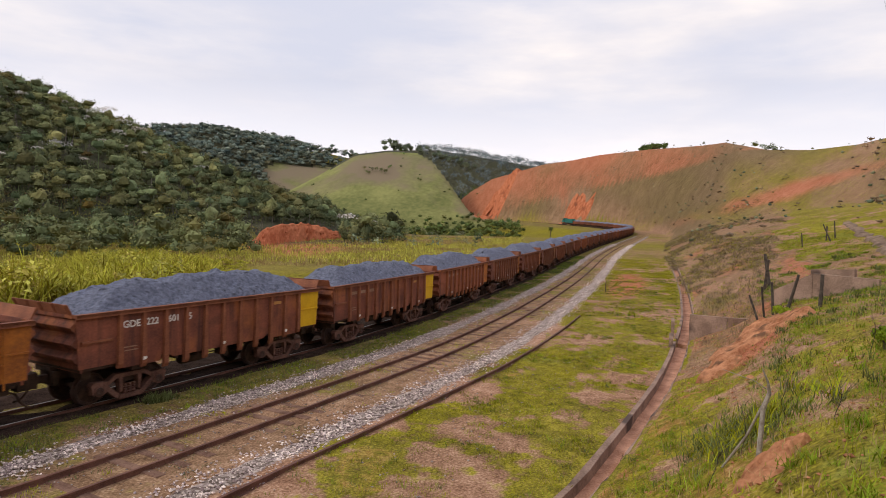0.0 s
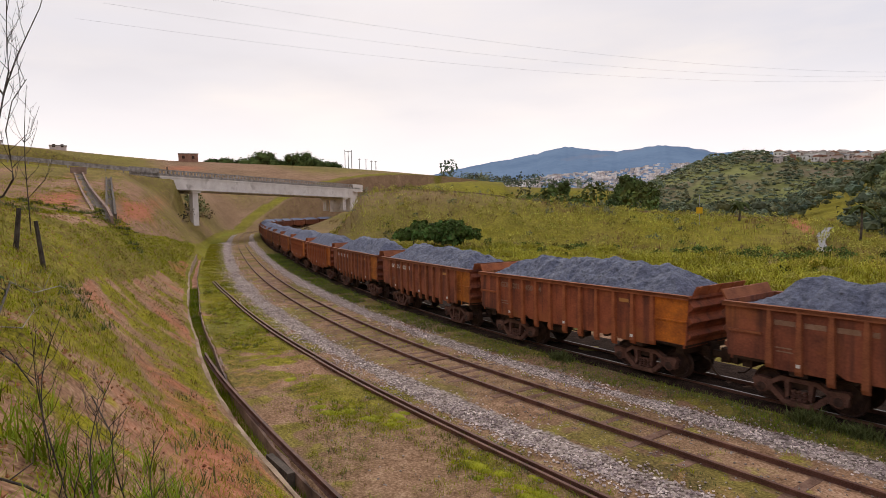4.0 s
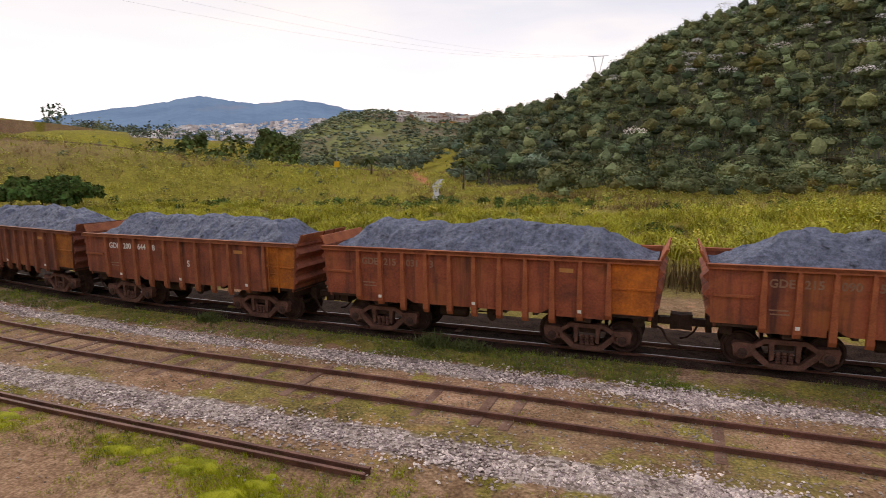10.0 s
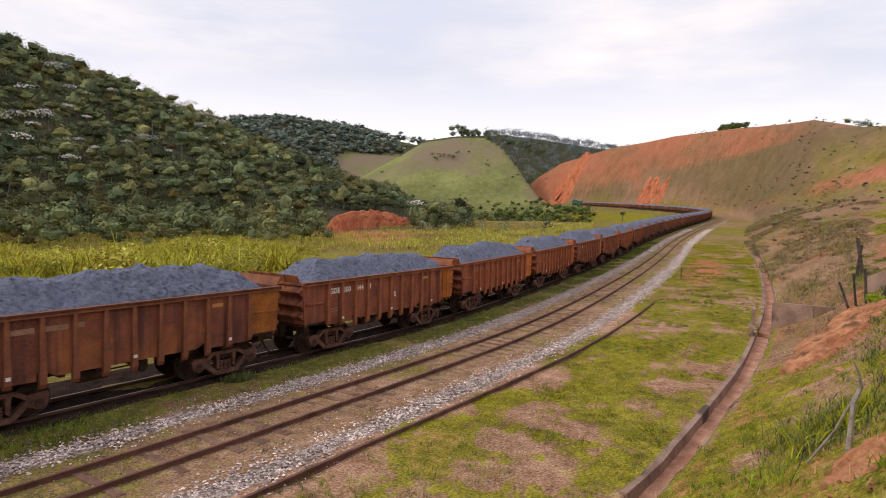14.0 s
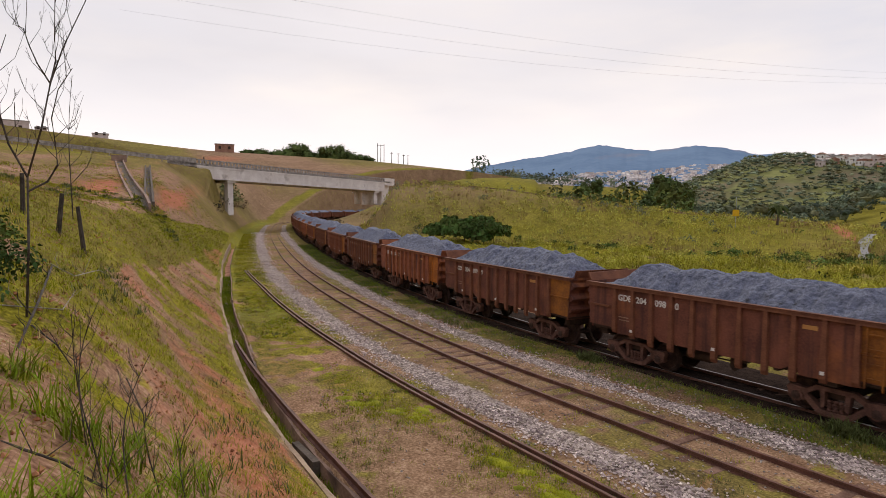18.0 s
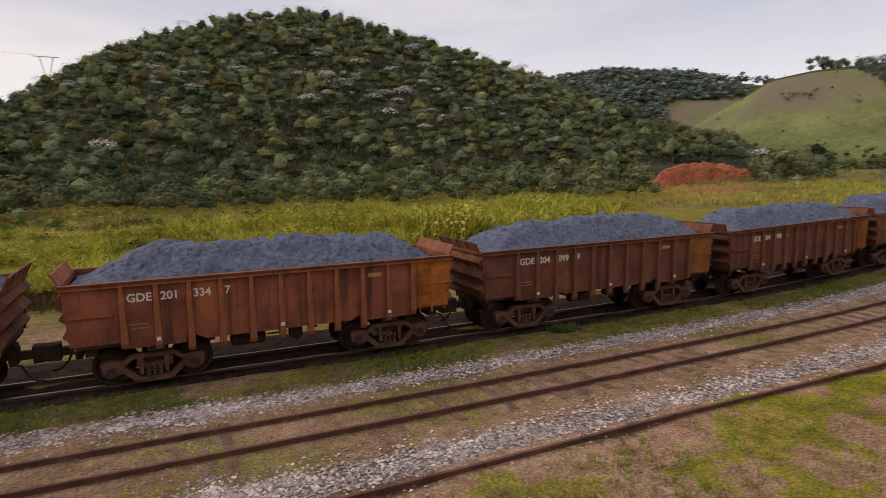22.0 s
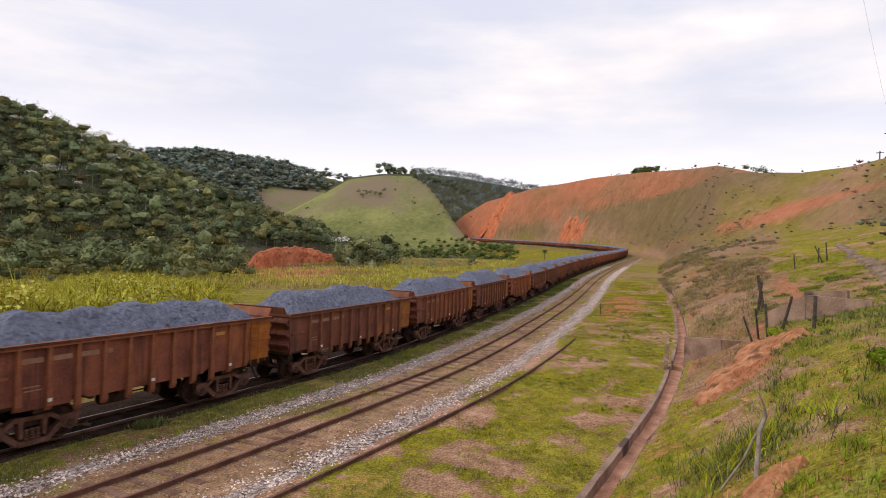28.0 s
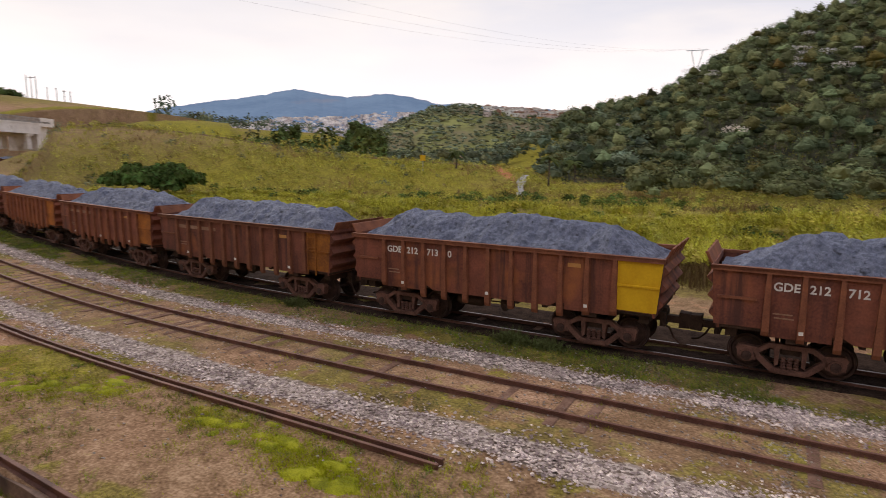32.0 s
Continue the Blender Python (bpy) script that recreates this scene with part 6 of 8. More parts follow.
b.inputs["Base Color"].default_value, b.inputs["Roughness"].default_value = (0.17, 0.165, 0.155, 1), 0.35
nz = m.node_tree.nodes.new("ShaderNodeTexNoise")
nz.inputs["Scale"].default_value = 1.5
bp = m.node_tree.nodes.new("ShaderNodeBump")
bp.inputs["Strength"].default_value = 0.3
m.node_tree.links.new(nz.outputs["Fac"], bp.inputs["Height"])
m.node_tree.links.new(bp.outputs["Normal"], b.inputs["Normal"])
M["water"] = m
vs, fs = [], []
for k in range(12):
    u = k / 11
    a, r, w = 23.6 + 0.25 * math.sin(4 * u), 92 + 26 * u, 0.62 + 0.22 * math.sin(13 * u)
    q = polar(a, r, 0)
    z = ground_z(q.x, q.y) + 0.28
    sd = Vector((math.cos(radians(a)), math.sin(radians(a)), 0))
    vs += [(q.x - sd.x * w, q.y - sd.y * w, z), (q.x + sd.x * w, q.y + sd.y * w, z)]
fs = [(2 * k, 2 * k + 1, 2 * k + 3, 2 * k + 2) for k in range(11)]
tagged(sheet("water", vs, fs, M["water"]), "pale stony stream in the valley", "stream", kind="structure")


# ---- the road over the mound ----
bm = bmesh.new()
pts = []
for a in np.linspace(27.5, 61.5, 60):
    q = polar(a, 127, 0)
    pts.append((q.x, q.y, ground_z(q.x, q.y) + 0.12))
for pa_, pb_ in zip(pts, pts[1:]):
    bar(bm, pa_, pb_, 0.5, 0.3)
tagged(part("road_kerb", bm, M["concrete"]), "pale concrete kerb along the road on the mound", "kerb")


# ---- the quarried face in the forest's foot ----
def earth_cut():
    az = np.linspace(-49.8, -40.0, 110)
    foot = np.interp(az, [-49.8, -46, -44, -42, -40], [168, 154, 141, 124, 110])
    ragged = 0.10 * value_noise(az * 4, az * 0, 0.9, 19) + 0.10 * value_noise(az * 4, az * 0, 2.7, 18)
    top = np.interp(az, [-49.8, -49.1, -47.9, -45.9, -43.9, -42.5, -41.3, -40.8, -40.0], [-1.7, -0.9, -0.42, -0.07, -0.14, -0.6, -1.8, -2.5, -3.1]) + ragged
    base = land(-foot * np.sin(np.radians(az)), foot * np.cos(np.radians(az))) - 0.4
    peak = np.maximum(EYE[2] + (foot + 5) * np.tan(np.radians(top)), base + 0.1)
    v = []
    # a steep face with ledges and runnels, then the ground behind its edge
    for u, dr in ((0, 0), (0.06, 0.9), (0.12, 1.9), (0.25, 2.3), (0.38, 2.7), (0.50, 3.4), (0.62, 3.7), (0.74, 4.1), (0.86, 4.9), (0.95, 5.2), (1.0, 6.0), (0.97, 9), (0.85, 20), (0.2, 36), (-0.6, 50)):
        face = min(u, 1 - u) > 0
        r = foot + dr + (0.9 * value_noise(az * 6, az * 0 + u * 2, 2.0, 23) + 0.45 * value_noise(az * 6, az * 0 + u * 7, 0.7, 24) if face else 0)
        v.append(np.stack([-r * np.sin(np.radians(az)), r * np.cos(np.radians(az)), base + (peak - base) * u], 1))
    ob = sheet("earth_cut", np.stack(v, 1).reshape(-1, 3), grid_faces(len(az), len(v))[:, ::-1], M["cut"], smooth=False)
    tagged(ob, "steep bare orange-red earth face cut into the forest's foot", "earth cut", kind="structure")


earth_cut()


# ---- sleepers and ballast ----
bm = bmesh.new()
box(bm, -0.11, 0.11, -1.0, 1.0, -0.10, 0.0)
bmesh.ops.bevel(bm, geom=bm.edges[:], offset=0.015, segments=1, affect="EDGES")
SLEEPER = mesh_of(bm, "sleeper", M["sleeper"])
rng = np.random.RandomState(8)
for tr, off, s0, s1 in ((track_b, 0.0, -48, 70), (track_a, TRAIN_OFF, -30, 42)):
    s = s0
    while s < s1:
        a, b2 = on_line(np.array([s - 0.3, s + 0.3]), off)
        yaw = math.atan2(b2[1] - a[1], b2[0] - a[0]) + rng.uniform(-0.02, 0.02)
        c = (a + b2) / 2
        child("sleeper", SLEEPER, tr, Matrix.Translation((c[0], c[1], c[2] - 0.112 + rng.uniform(-0.03, 0.018))) @ Matrix.Rotation(yaw, 4, "Z"))
        s += 0.62


def scatter(n, s0, s1, d0, d1, seed, power=1.0):
    """Random places along the line; power above 1 crowds them about the camera."""
    rng = np.random.RandomState(seed)
    u = rng.uniform(-1, 1, n)
    u = np.sign(u) * np.abs(u) ** power
    s = np.where(u < 0, -u * s0, u * s1)
    d = rng.uniform(d0, d1, n)
    return s, d, rng


def stones(name, s, d, size, mat, label, seed=3):
    rng = np.random.RandomState(seed)
    p = on_line(s, d)
    p[:, 2] = land(p[:, 0], p[:, 1]) + 0.01
    n = len(s)
    base = np.array([(1, 0, 0), (0, 1, 0), (-1, 0, 0), (0, -1, 0), (0, 0, 1), (0, 0, -1)], float)
    tri = np.array([(0, 1, 4), (1, 2, 4), (2, 3, 4), (3, 0, 4), (1, 0, 5), (2, 1, 5), (3, 2, 5), (0, 3, 5)])
    sz = size * rng.uniform(0.55, 1.4, n) * np.clip(np.abs(s) / 60, 1, 2.2)
    v = base[None] * rng.uniform(0.55, 1.2, (n, 6, 3)) + rng.uniform(-0.25, 0.25, (n, 6, 3))
    v[:, :, 2] *= 0.7
    th = rng.uniform(0, 6.28, n)
    c, si = np.cos(th)[:, None], np.sin(th)[:, None]
    v = np.stack([v[:, :, 0] * c - v[:, :, 1] * si, v[:, :, 0] * si + v[:, :, 1] * c, v[:, :, 2]], -1) * sz[:, None, None] + p[:, None, :]
    f = (tri[None] + (np.arange(n) * 6)[:, None, None]).reshape(-1, 3)
    ob = sheet(name, v.reshape(-1, 3), f, mat, smooth=False)
    return tagged(ob, label, "gravel", kind="stuff")


def bell(rng, n, c, w):
    return c + rng.normal(0, w, n)


s, d, rng = scatter(32000, -110, 150, 0, 1, 11, 1.7)
wide = np.interp(s, [-110, -45, -10, 30, 150], [0.5, 0.5, 0.36, 0.34, 0.30])
stones("gravel_strip", s, -2.12 - np.interp(s, [-60, -14, 0], [0.25, 0.2, 0]) + rng.normal(0, 1, len(s)) * wide - np.interp(s, [30, 120], [0, 0.15]), 0.034, M["gravel"], "strip of pale crushed stone beside the old track")
s, d, rng = scatter(27000, -110, 150, 0, 1, 12, 1.7)
stones("gravel_strip", s, bell(rng, len(s), 1.78, 0.30), 0.033, M["gravel"], "strip of pale crushed stone between the two tracks", 5)
s, d, rng = scatter(9000, -60, 80, -1.3, 3.6, 13, 1.5)
stones("loose_stones", s, d, 0.026, M["loose"], "loose stones strewn over the track bed", 6)
s, d, rng = scatter(1500, -40, 50, -6, -2.6, 14, 1.4)
stones("loose_stones", s, d, 0.028, M["loose"], "scattered stones on the verge", 7)


# ---- grass ----
def leaf_material(name, dark, light, rnd=0.35):
    m = material(name, dark, light, 0.8, 0.35, 3.0, 0, space="World", rnd=rnd, spec=0.04, soft=0.16)
    m.node_tree.nodes["Principled BSDF"].inputs["Subsurface Weight"].default_value = 0.0
    return m


M["grass"] = leaf_material("fresh_grass", (0.165, 0.162, 0.010), (0.405, 0.365, 0.022))
M["fresh"] = leaf_material("fresh_green_blades", (0.150, 0.172, 0.008), (0.410, 0.400, 0.018))
M["lush"] = leaf_material("lush_green_blades", (0.090, 0.145, 0.010), (0.310, 0.375, 0.028))
M["weed"] = leaf_material("dark_weeds", (0.080, 0.096, 0.034), (0.180, 0.195, 0.068))
M["tallgrass"] = leaf_material("tall_cane_grass", (0.225, 0.220, 0.026), (0.54, 0.490, 0.062))
M["valleygrass"] = leaf_material("rough_valley_grass", (0.245, 0.235, 0.046), (0.58, 0.530, 0.105))
M["straw"] = leaf_material("dry_grass", (0.20, 0.135, 0.058), (0.44, 0.315, 0.140))


def blades(name, p, height, width, per, spread, mat, label, category, seed, droop=0.5, segs=2):
    """Tufts of bent blades; p: feet of the tufts, height and width for each."""
    rng = np.random.RandomState(seed)
    n = len(p) * per
    foot = np.repeat(p, per, 0) + np.concatenate([rng.normal(0, 1, (n, 2)) * np.repeat(spread, per)[:, None], np.zeros((n, 1))], 1)
    h = np.repeat(height, per) * rng.uniform(0.55, 1.15, n)
    w = np.repeat(width, per) * rng.uniform(0.7, 1.3, n)
    th = rng.uniform(0, 6.283, n)
    out = np.stack([np.cos(th), np.sin(th), np.zeros(n)], 1)
    side = np.stack([-np.sin(th), np.cos(th), np.zeros(n)], 1)
    lean = rng.uniform(0.15, 0.9, n) * droop
    rows = []
    for k in range(segs + 1):
        u = k / segs
        c = foot + out * (h * lean * u**1.6)[:, None] + np.stack([np.zeros(n), np.zeros(n), h * (u - 0.25 * lean * u**2) - 0.02], 1)
        ww = (w * (1 - 0.75 * u) * 0.5)[:, None]
        if k < segs:
            rows += [c - side * ww, c + side * ww]
        else:
            rows += [c]
    v = np.stack(rows, 1)
    m = 2 * segs + 1
    f = []
    for k in range(segs - 1):
        f += [(2 * k, 2 * k + 1, 2 * k + 3), (2 * k, 2 * k + 3, 2 * k + 2)]
    f.append((2 * segs - 2, 2 * segs - 1, 2 * segs))
    f = (np.array(f)[None] + (np.arange(n) * m)[:, None, None]).reshape(-1, 3)
    ob = sheet(name, v.reshape(-1, 3), f, mat, smooth=True)
    return tagged(ob, label, category, kind="stuff")


def feet(s, d):
    p = on_line(s, d)
    p[:, 2] = land(p[:, 0], p[:, 1])
    return p


def keep(p, want, seed):
    """Thins out feet by the ground's greenness."""
    rng = np.random.RandomState(seed)
    g, r, dr, k = cover(p[:, 0], p[:, 1], p[:, 2])
    w = np.clip((g - 0.3) * 1.7, 0, 1) * np.clip(1 - 1.4 * r, 0, 1) * (1 - 0.5 * dr) * (1 - k)
    return p[rng.uniform(0, 1, len(p)) < w * want + 0.08]


# short sward of the verge
s, d, rng = scatter(125000, -105, 95, -9.2, -2.75, 21, 1.6)
ok = d > drain_centre(s) + 0.6
p = keep(feet(s[ok], d[ok]), 1.0, 22)
one = np.ones(len(p))
far = np.clip(np.hypot(p[:, 0], p[:, 1]) / 25, 1, 3)
brown = np.random.RandomState(24).uniform(0, 1, len(p)) < 0.28
blades("dry_verge_grass", p[brown], 0.085 * one[brown], 0.012 * far[brown], 5, 0.06 * far[brown], M["straw"], "dry straw-coloured grass of the verge", "grass", 24, 1.0, 1)
p, one, far = p[~brown], one[~brown], far[~brown]
blades("verge_grass", p, 0.08 * one * far**0.4, 0.012 * far, 5, 0.05 * far, M["grass"], "short bright green grass of the verge", "grass", 23, 0.9, 1)
# taller tufts standing out of the sward
s, d, rng = scatter(20000, -45, 62, -9.4, -2.9, 211, 1.5)
ok = (d > drain_centre(s) + 0.55) & (fbm(s, d, 1.4, 212) > 0.0)
p = feet(s[ok], d[ok])
far = np.clip(np.hypot(p[:, 0], p[:, 1]) / 18, 1, 3)
pick = rng.uniform(0, 1, len(p))
for lo, hi, mat, label in ((0.0, 0.45, M["fresh"], "yellow-green tufts standing out of the verge"), (0.45, 0.65, M["lush"], "small green tufts on the verge"), (0.65, 0.85, M["weed"], "small dark weeds on the verge"), (0.85, 1.0, M["straw"], "dry straw tufts on the verge")):
    k = (pick >= lo) & (pick < hi)
    blades("verge_tufts", p[k], rng.uniform(0.06, 0.17, k.sum()), 0.010 * far[k], 12, 0.05 * np.ones(k.sum()), mat, label, "grass", 213 + int(lo * 10), 1.6, 2)
# bright cushions near the rail ends
rng = np.random.RandomState(25)
c = [(-14.2, -4.7), (-12.8, -4.2), (-9.3, -4.05), (-8.0, -4.1), (-6.9, -4.3), (-5.9, -4.5), (-16.5, -4.5)]
ss = np.concatenate([rng.normal(a, 0.55, 420) for a, b in c])
dd = np.concatenate([rng.normal(b, 0.26, 420) for a, b in c])
p = feet(ss, dd)
M["bright"] = leaf_material("yellow_green_cushion", (0.25, 0.265, 0.014), (0.48, 0.48, 0.024), 0.25)
blades("grass_cushions", p, 0.085 * np.ones(len(p)), 0.012 * np.ones(len(p)), 6, 0.06 * np.ones(len(p)), M["bright"], "yellow-green cushions of grass on the verge", "grass", 26, 0.9, 1)
M["moss"] = material("mossy_cushion", (0.14, 0.147, 0.012), (0.34, 0.335, 0.020), 0.9, 3.0, 40, 0.6, space="World", spec=0.1)
vs, fs = [], []
for i, (ca, cb) in enumerate(c):
    for j in range(6):
        q = feet(np.array([ca + rng.normal(0, 0.45)]), np.array([cb + rng.normal(0, 0.26)]))[0]
        R = rng.uniform(0.12, 0.30)
        b0, nr, na = len(vs), 4, 14
        ph = rng.uniform(0, 6.28, 3)
        for u in range(nr + 1):
            for k in range(na):
                t = 2 * math.pi * k / na
                rr = R * (u / nr) * (1 + 0.22 * math.sin(2 * t + ph[0]) + 0.14 * math.sin(5 * t + ph[1]))
                vs.append((q[0] + rr * math.cos(t) * 1.3, q[1] + rr * math.sin(t), q[2] - 0.03 + 0.060 * math.cos(math.pi / 2 * u / nr)))
        for u in range(nr):
            for k in range(na):
                fs.append((b0 + u * na + k, b0 + (u + 1) * na + k, b0 + (u + 1) * na + (k + 1) % na, b0 + u * na + (k + 1) % na))
tagged(sheet("moss_cushions", vs, fs, M["moss"]), "low mossy yellow-green cushions beside the loose rails", "moss", kind="stuff")
# weeds along the train's track and between the rails
s, d, rng = scatter(30000, -75, 95, 2.25, 3.75, 27, 1.5)
p = feet(s, d)
k = fbm(p[:, 0], p[:, 1], 1.6, 62) > -0.22
p = p[k]
far = np.clip(np.hypot(p[:, 0], p[:, 1]) / 25, 1, 3)
h = rng.uniform(0.05, 0.16, len(p)) * far**0.3
k = rng.uniform(0, 1, len(p)) < 0.35
blades("track_weeds", p[k], h[k], 0.013 * far[k], 6, 0.05 * far[k], M["lush"], "fresh green weeds along the ballast", "weeds", 128, 1.2, 1)
blades("track_weeds", p[~k], h[~k], 0.013 * far[~k], 5, 0.05 * far[~k], M["weed"], "dull green weeds along the ballast", "weeds", 28, 0.8, 1)
s, d, rng = scatter(15000, -75, 80, -1.6, 1.5, 29, 1.5)
p = feet(s, d)
p = p[fbm(p[:, 0], p[:, 1], 1.1, 61) > -0.08]
dull = fbm(p[:, 0], p[:, 1], 0.8, 64) > -0.05
small = np.random.RandomState(29).uniform(0.3, 1.0, dull.sum())
blades("track_weeds", p[dull], 0.09 * small, 0.016 * np.ones(dull.sum()), 5, 0.06 * np.ones(dull.sum()), M["weed"], "low dull weeds between the old rails", "weeds", 130, 1.2, 1)
p = p[~dull & (fbm(p[:, 0], p[:, 1], 0.5, 66) > 0.02)]
small = np.random.RandomState(30).uniform(0.3, 1.2, len(p))
blades("track_weeds", p, 0.11 * small, 0.016 * np.ones(len(p)), 6, 0.05 * np.ones(len(p)), M["bright"], "small grass tufts between the old rails", "weeds", 30, 0.9, 1)
# two bushy weeds close to the rail
for sw, hh in ((-6.6, 0.55), (-5.6, 0.4), (-14.5, 0.45), (10.5, 0.35)):
    p = feet(np.random.RandomState(31).normal(sw, 0.20, 90), np.random.RandomState(32).normal(3.45, 0.13, 90))
    blades("weed_bush", p, hh * 0.8 * np.random.RandomState(30).uniform(0.3, 1.1, 90), 0.028 * np.ones(90), 9, 0.07 * np.ones(90), M["weed"], "leafy weed growing close to the rail", "weed", 33, 1.4, 2)
# the bank on the camera's side
s, d, rng = scatter(130000, -80, 100, -22, -6.0, 34, 1.7)
ok = d < drain_centre(s) - 0.6
p = feet(s[ok], d[ok])
p = p[np.hypot(p[:, 0], p[:, 1]) > 2.2]
p = keep(p, 1.0, 35)
far = np.clip(np.hypot(p[:, 0], p[:, 1]) / 22, 1, 3)
rng = np.random.RandomState(36)
h = rng.uniform(0.04, 0.17, len(p)) * np.where(p[:, 0] > 0, 0.75, 1) * far**0.3
moist = (p[:, 0] > 0) & (rng.uniform(0, 1, len(p)) < 0.6)
for k, mat, label in ((~moist, M["fresh"], "patchy grass on the cutting bank"), (moist, M["lush"], "short green grass on the moist bank")):
    blades("bank_grass", p[k], h[k], 0.014 * far[k], 6, 0.05 * far[k], mat, label, "grass", 37, 1.5, 1)
sel = np.random.RandomState(38).uniform(0, 1, len(p)) < 0.18
blades("dry_bank_grass", p[sel] + np.array([0.2, 0.1, 0]), 0.16 * np.ones(sel.sum()), 0.012 * far[sel], 6, 0.07 * far[sel], M["straw"], "withered grass on the cutting bank", "grass", 39, 1.0, 1)
# dead litter and crumbs of earth on the bare ground of the banks
for s0, s1, seed in ((-34, -2, 221), (3, 40, 231)):
    rng = np.random.RandomState(seed)
    n = 9000
    u = rng.uniform(0, 1, n) ** 1.4
    s = np.where(s0 < 0, s1 - (s1 - s0) * u, s0 + (s1 - s0) * u)
    d = drain_centre(s) - 0.6 - 8.5 * rng.uniform(0, 1, n) ** 1.2
    p = feet(s, d)
    ok = np.hypot(p[:, 0], p[:, 1]) > 2.2
    s, d, p = s[ok], d[ok], p[ok]
    k = rng.uniform(0, 1, len(p)) < 0.62
    far = np.clip(np.hypot(p[:, 0], p[:, 1]) / 12, 1, 3)
    blades("dead_litter", p[k], rng.uniform(0.05, 0.16, k.sum()), 0.006 * far[k], 6, 0.07 * np.ones(k.sum()), M["straw"], "withered litter strewn over the bank", "litter", seed + 1, 3.2, 2)
    stones("earth_crumbs", s[~k], d[~k], 0.030, M["earth"], "crumbs of red earth on the bank", seed + 2)
# growth inside the silted drain
s, d, rng = scatter(2600, -40, -9, -0.3, 0.3, 43, 1.0)
s = -np.random.RandomState(44).uniform(9.5, 45, 2600)
p = on_line(s, drain_centre(s) + d)
p[:, 2] -= 0.55
blades("drain_grass", p, 0.34 * np.ones(len(p)), 0.016 * np.ones(len(p)), 7, 0.06 * np.ones(len(p)), M["lush"], "grass growing inside the silted drain", "grass", 45, 0.8, 2)
# long tussocks on the bank
rng = np.random.RandomState(40)
az = np.concatenate([rng.uniform(66, 102, 90), rng.uniform(-102, -72, 130)])
rr = np.concatenate([rng.uniform(2.8, 7, 90), rng.uniform(4.0, 17, 130)])
x, y = -rr * np.sin(np.radians(az)), rr * np.cos(np.radians(az))
ss, dd = to_line(x, y)
ok = (dd < drain_centre(ss) - 0.8)
x, y, rr = x[ok], y[ok], rr[ok]
p = np.stack([x, y, land(x, y)], 1)
blades("tussocks", p, np.where(x > 0, 0.42, 0.75) * rng.uniform(0.25, 0.6, len(p)), 0.016 * np.ones(len(p)), 34, 0.08 * np.ones(len(p)), M["lush"], "long arching grass tussocks on the bank", "grass", 41, 1.5, 3)


# leafy clumps on both banks
for name, s0, s1, n, seed in (("bank_clumps", -48, -2, 8500, 151), ("bank_clumps", 3, 46, 7500, 152)):
    rng = np.random.RandomState(seed)
    s, d = rng.uniform(s0, s1, n), -rng.uniform(8.2, 19, n)
    ok = (d < drain_centre(s) - 0.7) & (fbm(s * 0.5, d * 1.5, 4, 153) + 0.3 * value_noise(s, d, 0.9, 154) > (0.10 if s0 < 0 else 0.0))
    p = feet(s[ok], d[ok])
    if s0 > 0:
        p = p[cover(p[:, 0], p[:, 1], p[:, 2])[1] < 0.42]
    k = np.hypot(p[:, 0], p[:, 1])
    a = np.degrees(np.arctan2(-p[:, 0], p[:, 1]))
    p = p[(k > 2.6) & ((a > 0) | (a < -86) | (k < 13))]
    far = np.clip(np.hypot(p[:, 0], p[:, 1]) / 14, 1, 3)
    h = rng.uniform(0.05, 0.17, len(p))
    blades(name, p, h, 0.0075 * far, 26, 0.07 + 0.3 * h, M["lush" if seed == 152 else "fresh"], "clumps of fresh green grass on the bank", "grass", seed, 1.9, 2)
    w = rng.uniform(0, 1, len(p)) < 0.10
    q = p[w] + np.array([0.25, 0.15, 0.0])
    blades("bank_weeds", q, rng.uniform(0.12, 0.3, len(q)), 0.016 * far[w], 18, 0.10 * np.ones(len(q)), M["weed"], "dull leafy weeds scattered over the bank", "weeds", seed + 4, 1.6, 2)
# tangled weeds above the drain
q, r = ground_hit(-85.9, -16.4)
rng = np.random.RandomState(156)
p = np.stack([q.x + rng.normal(0, 0.75, 60), q.y + rng.normal(0, 0.42, 60)], 1)
p = np.concatenate([p, land(p[:, 0], p[:, 1])[:, None]], 1)
blades("tangled_weeds", p, rng.uniform(0.12, 0.5, 60), 0.016 * np.ones(60), 40, 0.16 * np.ones(60), M["weed"], "tangled dark green weeds beside the fallen branch", "weeds", 157, 1.9, 3)
blades("leafy_weeds", p[:34] + np.array([0.1, 0.1, 0.05]), rng.uniform(0.12, 0.42, 34), 0.022 * np.ones(34), 22, 0.15 * np.ones(34), M["fresh"], "fresh leafy weeds beside the fallen branch", "weeds", 158, 1.8, 2)


# the flat over the line: tall cane grass and lower growth
def field(n, seed, a0, a1, r0, r1):
    rng = np.random.RandomState(seed)
    a, r = np.radians(rng.uniform(a0, a1, n)), np.sqrt(rng.uniform(r0**2, r1**2, n))
    x, y = -r * np.sin(a), r * np.cos(a)
    s, d = to_line(x, y)
    return x, y, s, d, r, np.degrees(a), rng


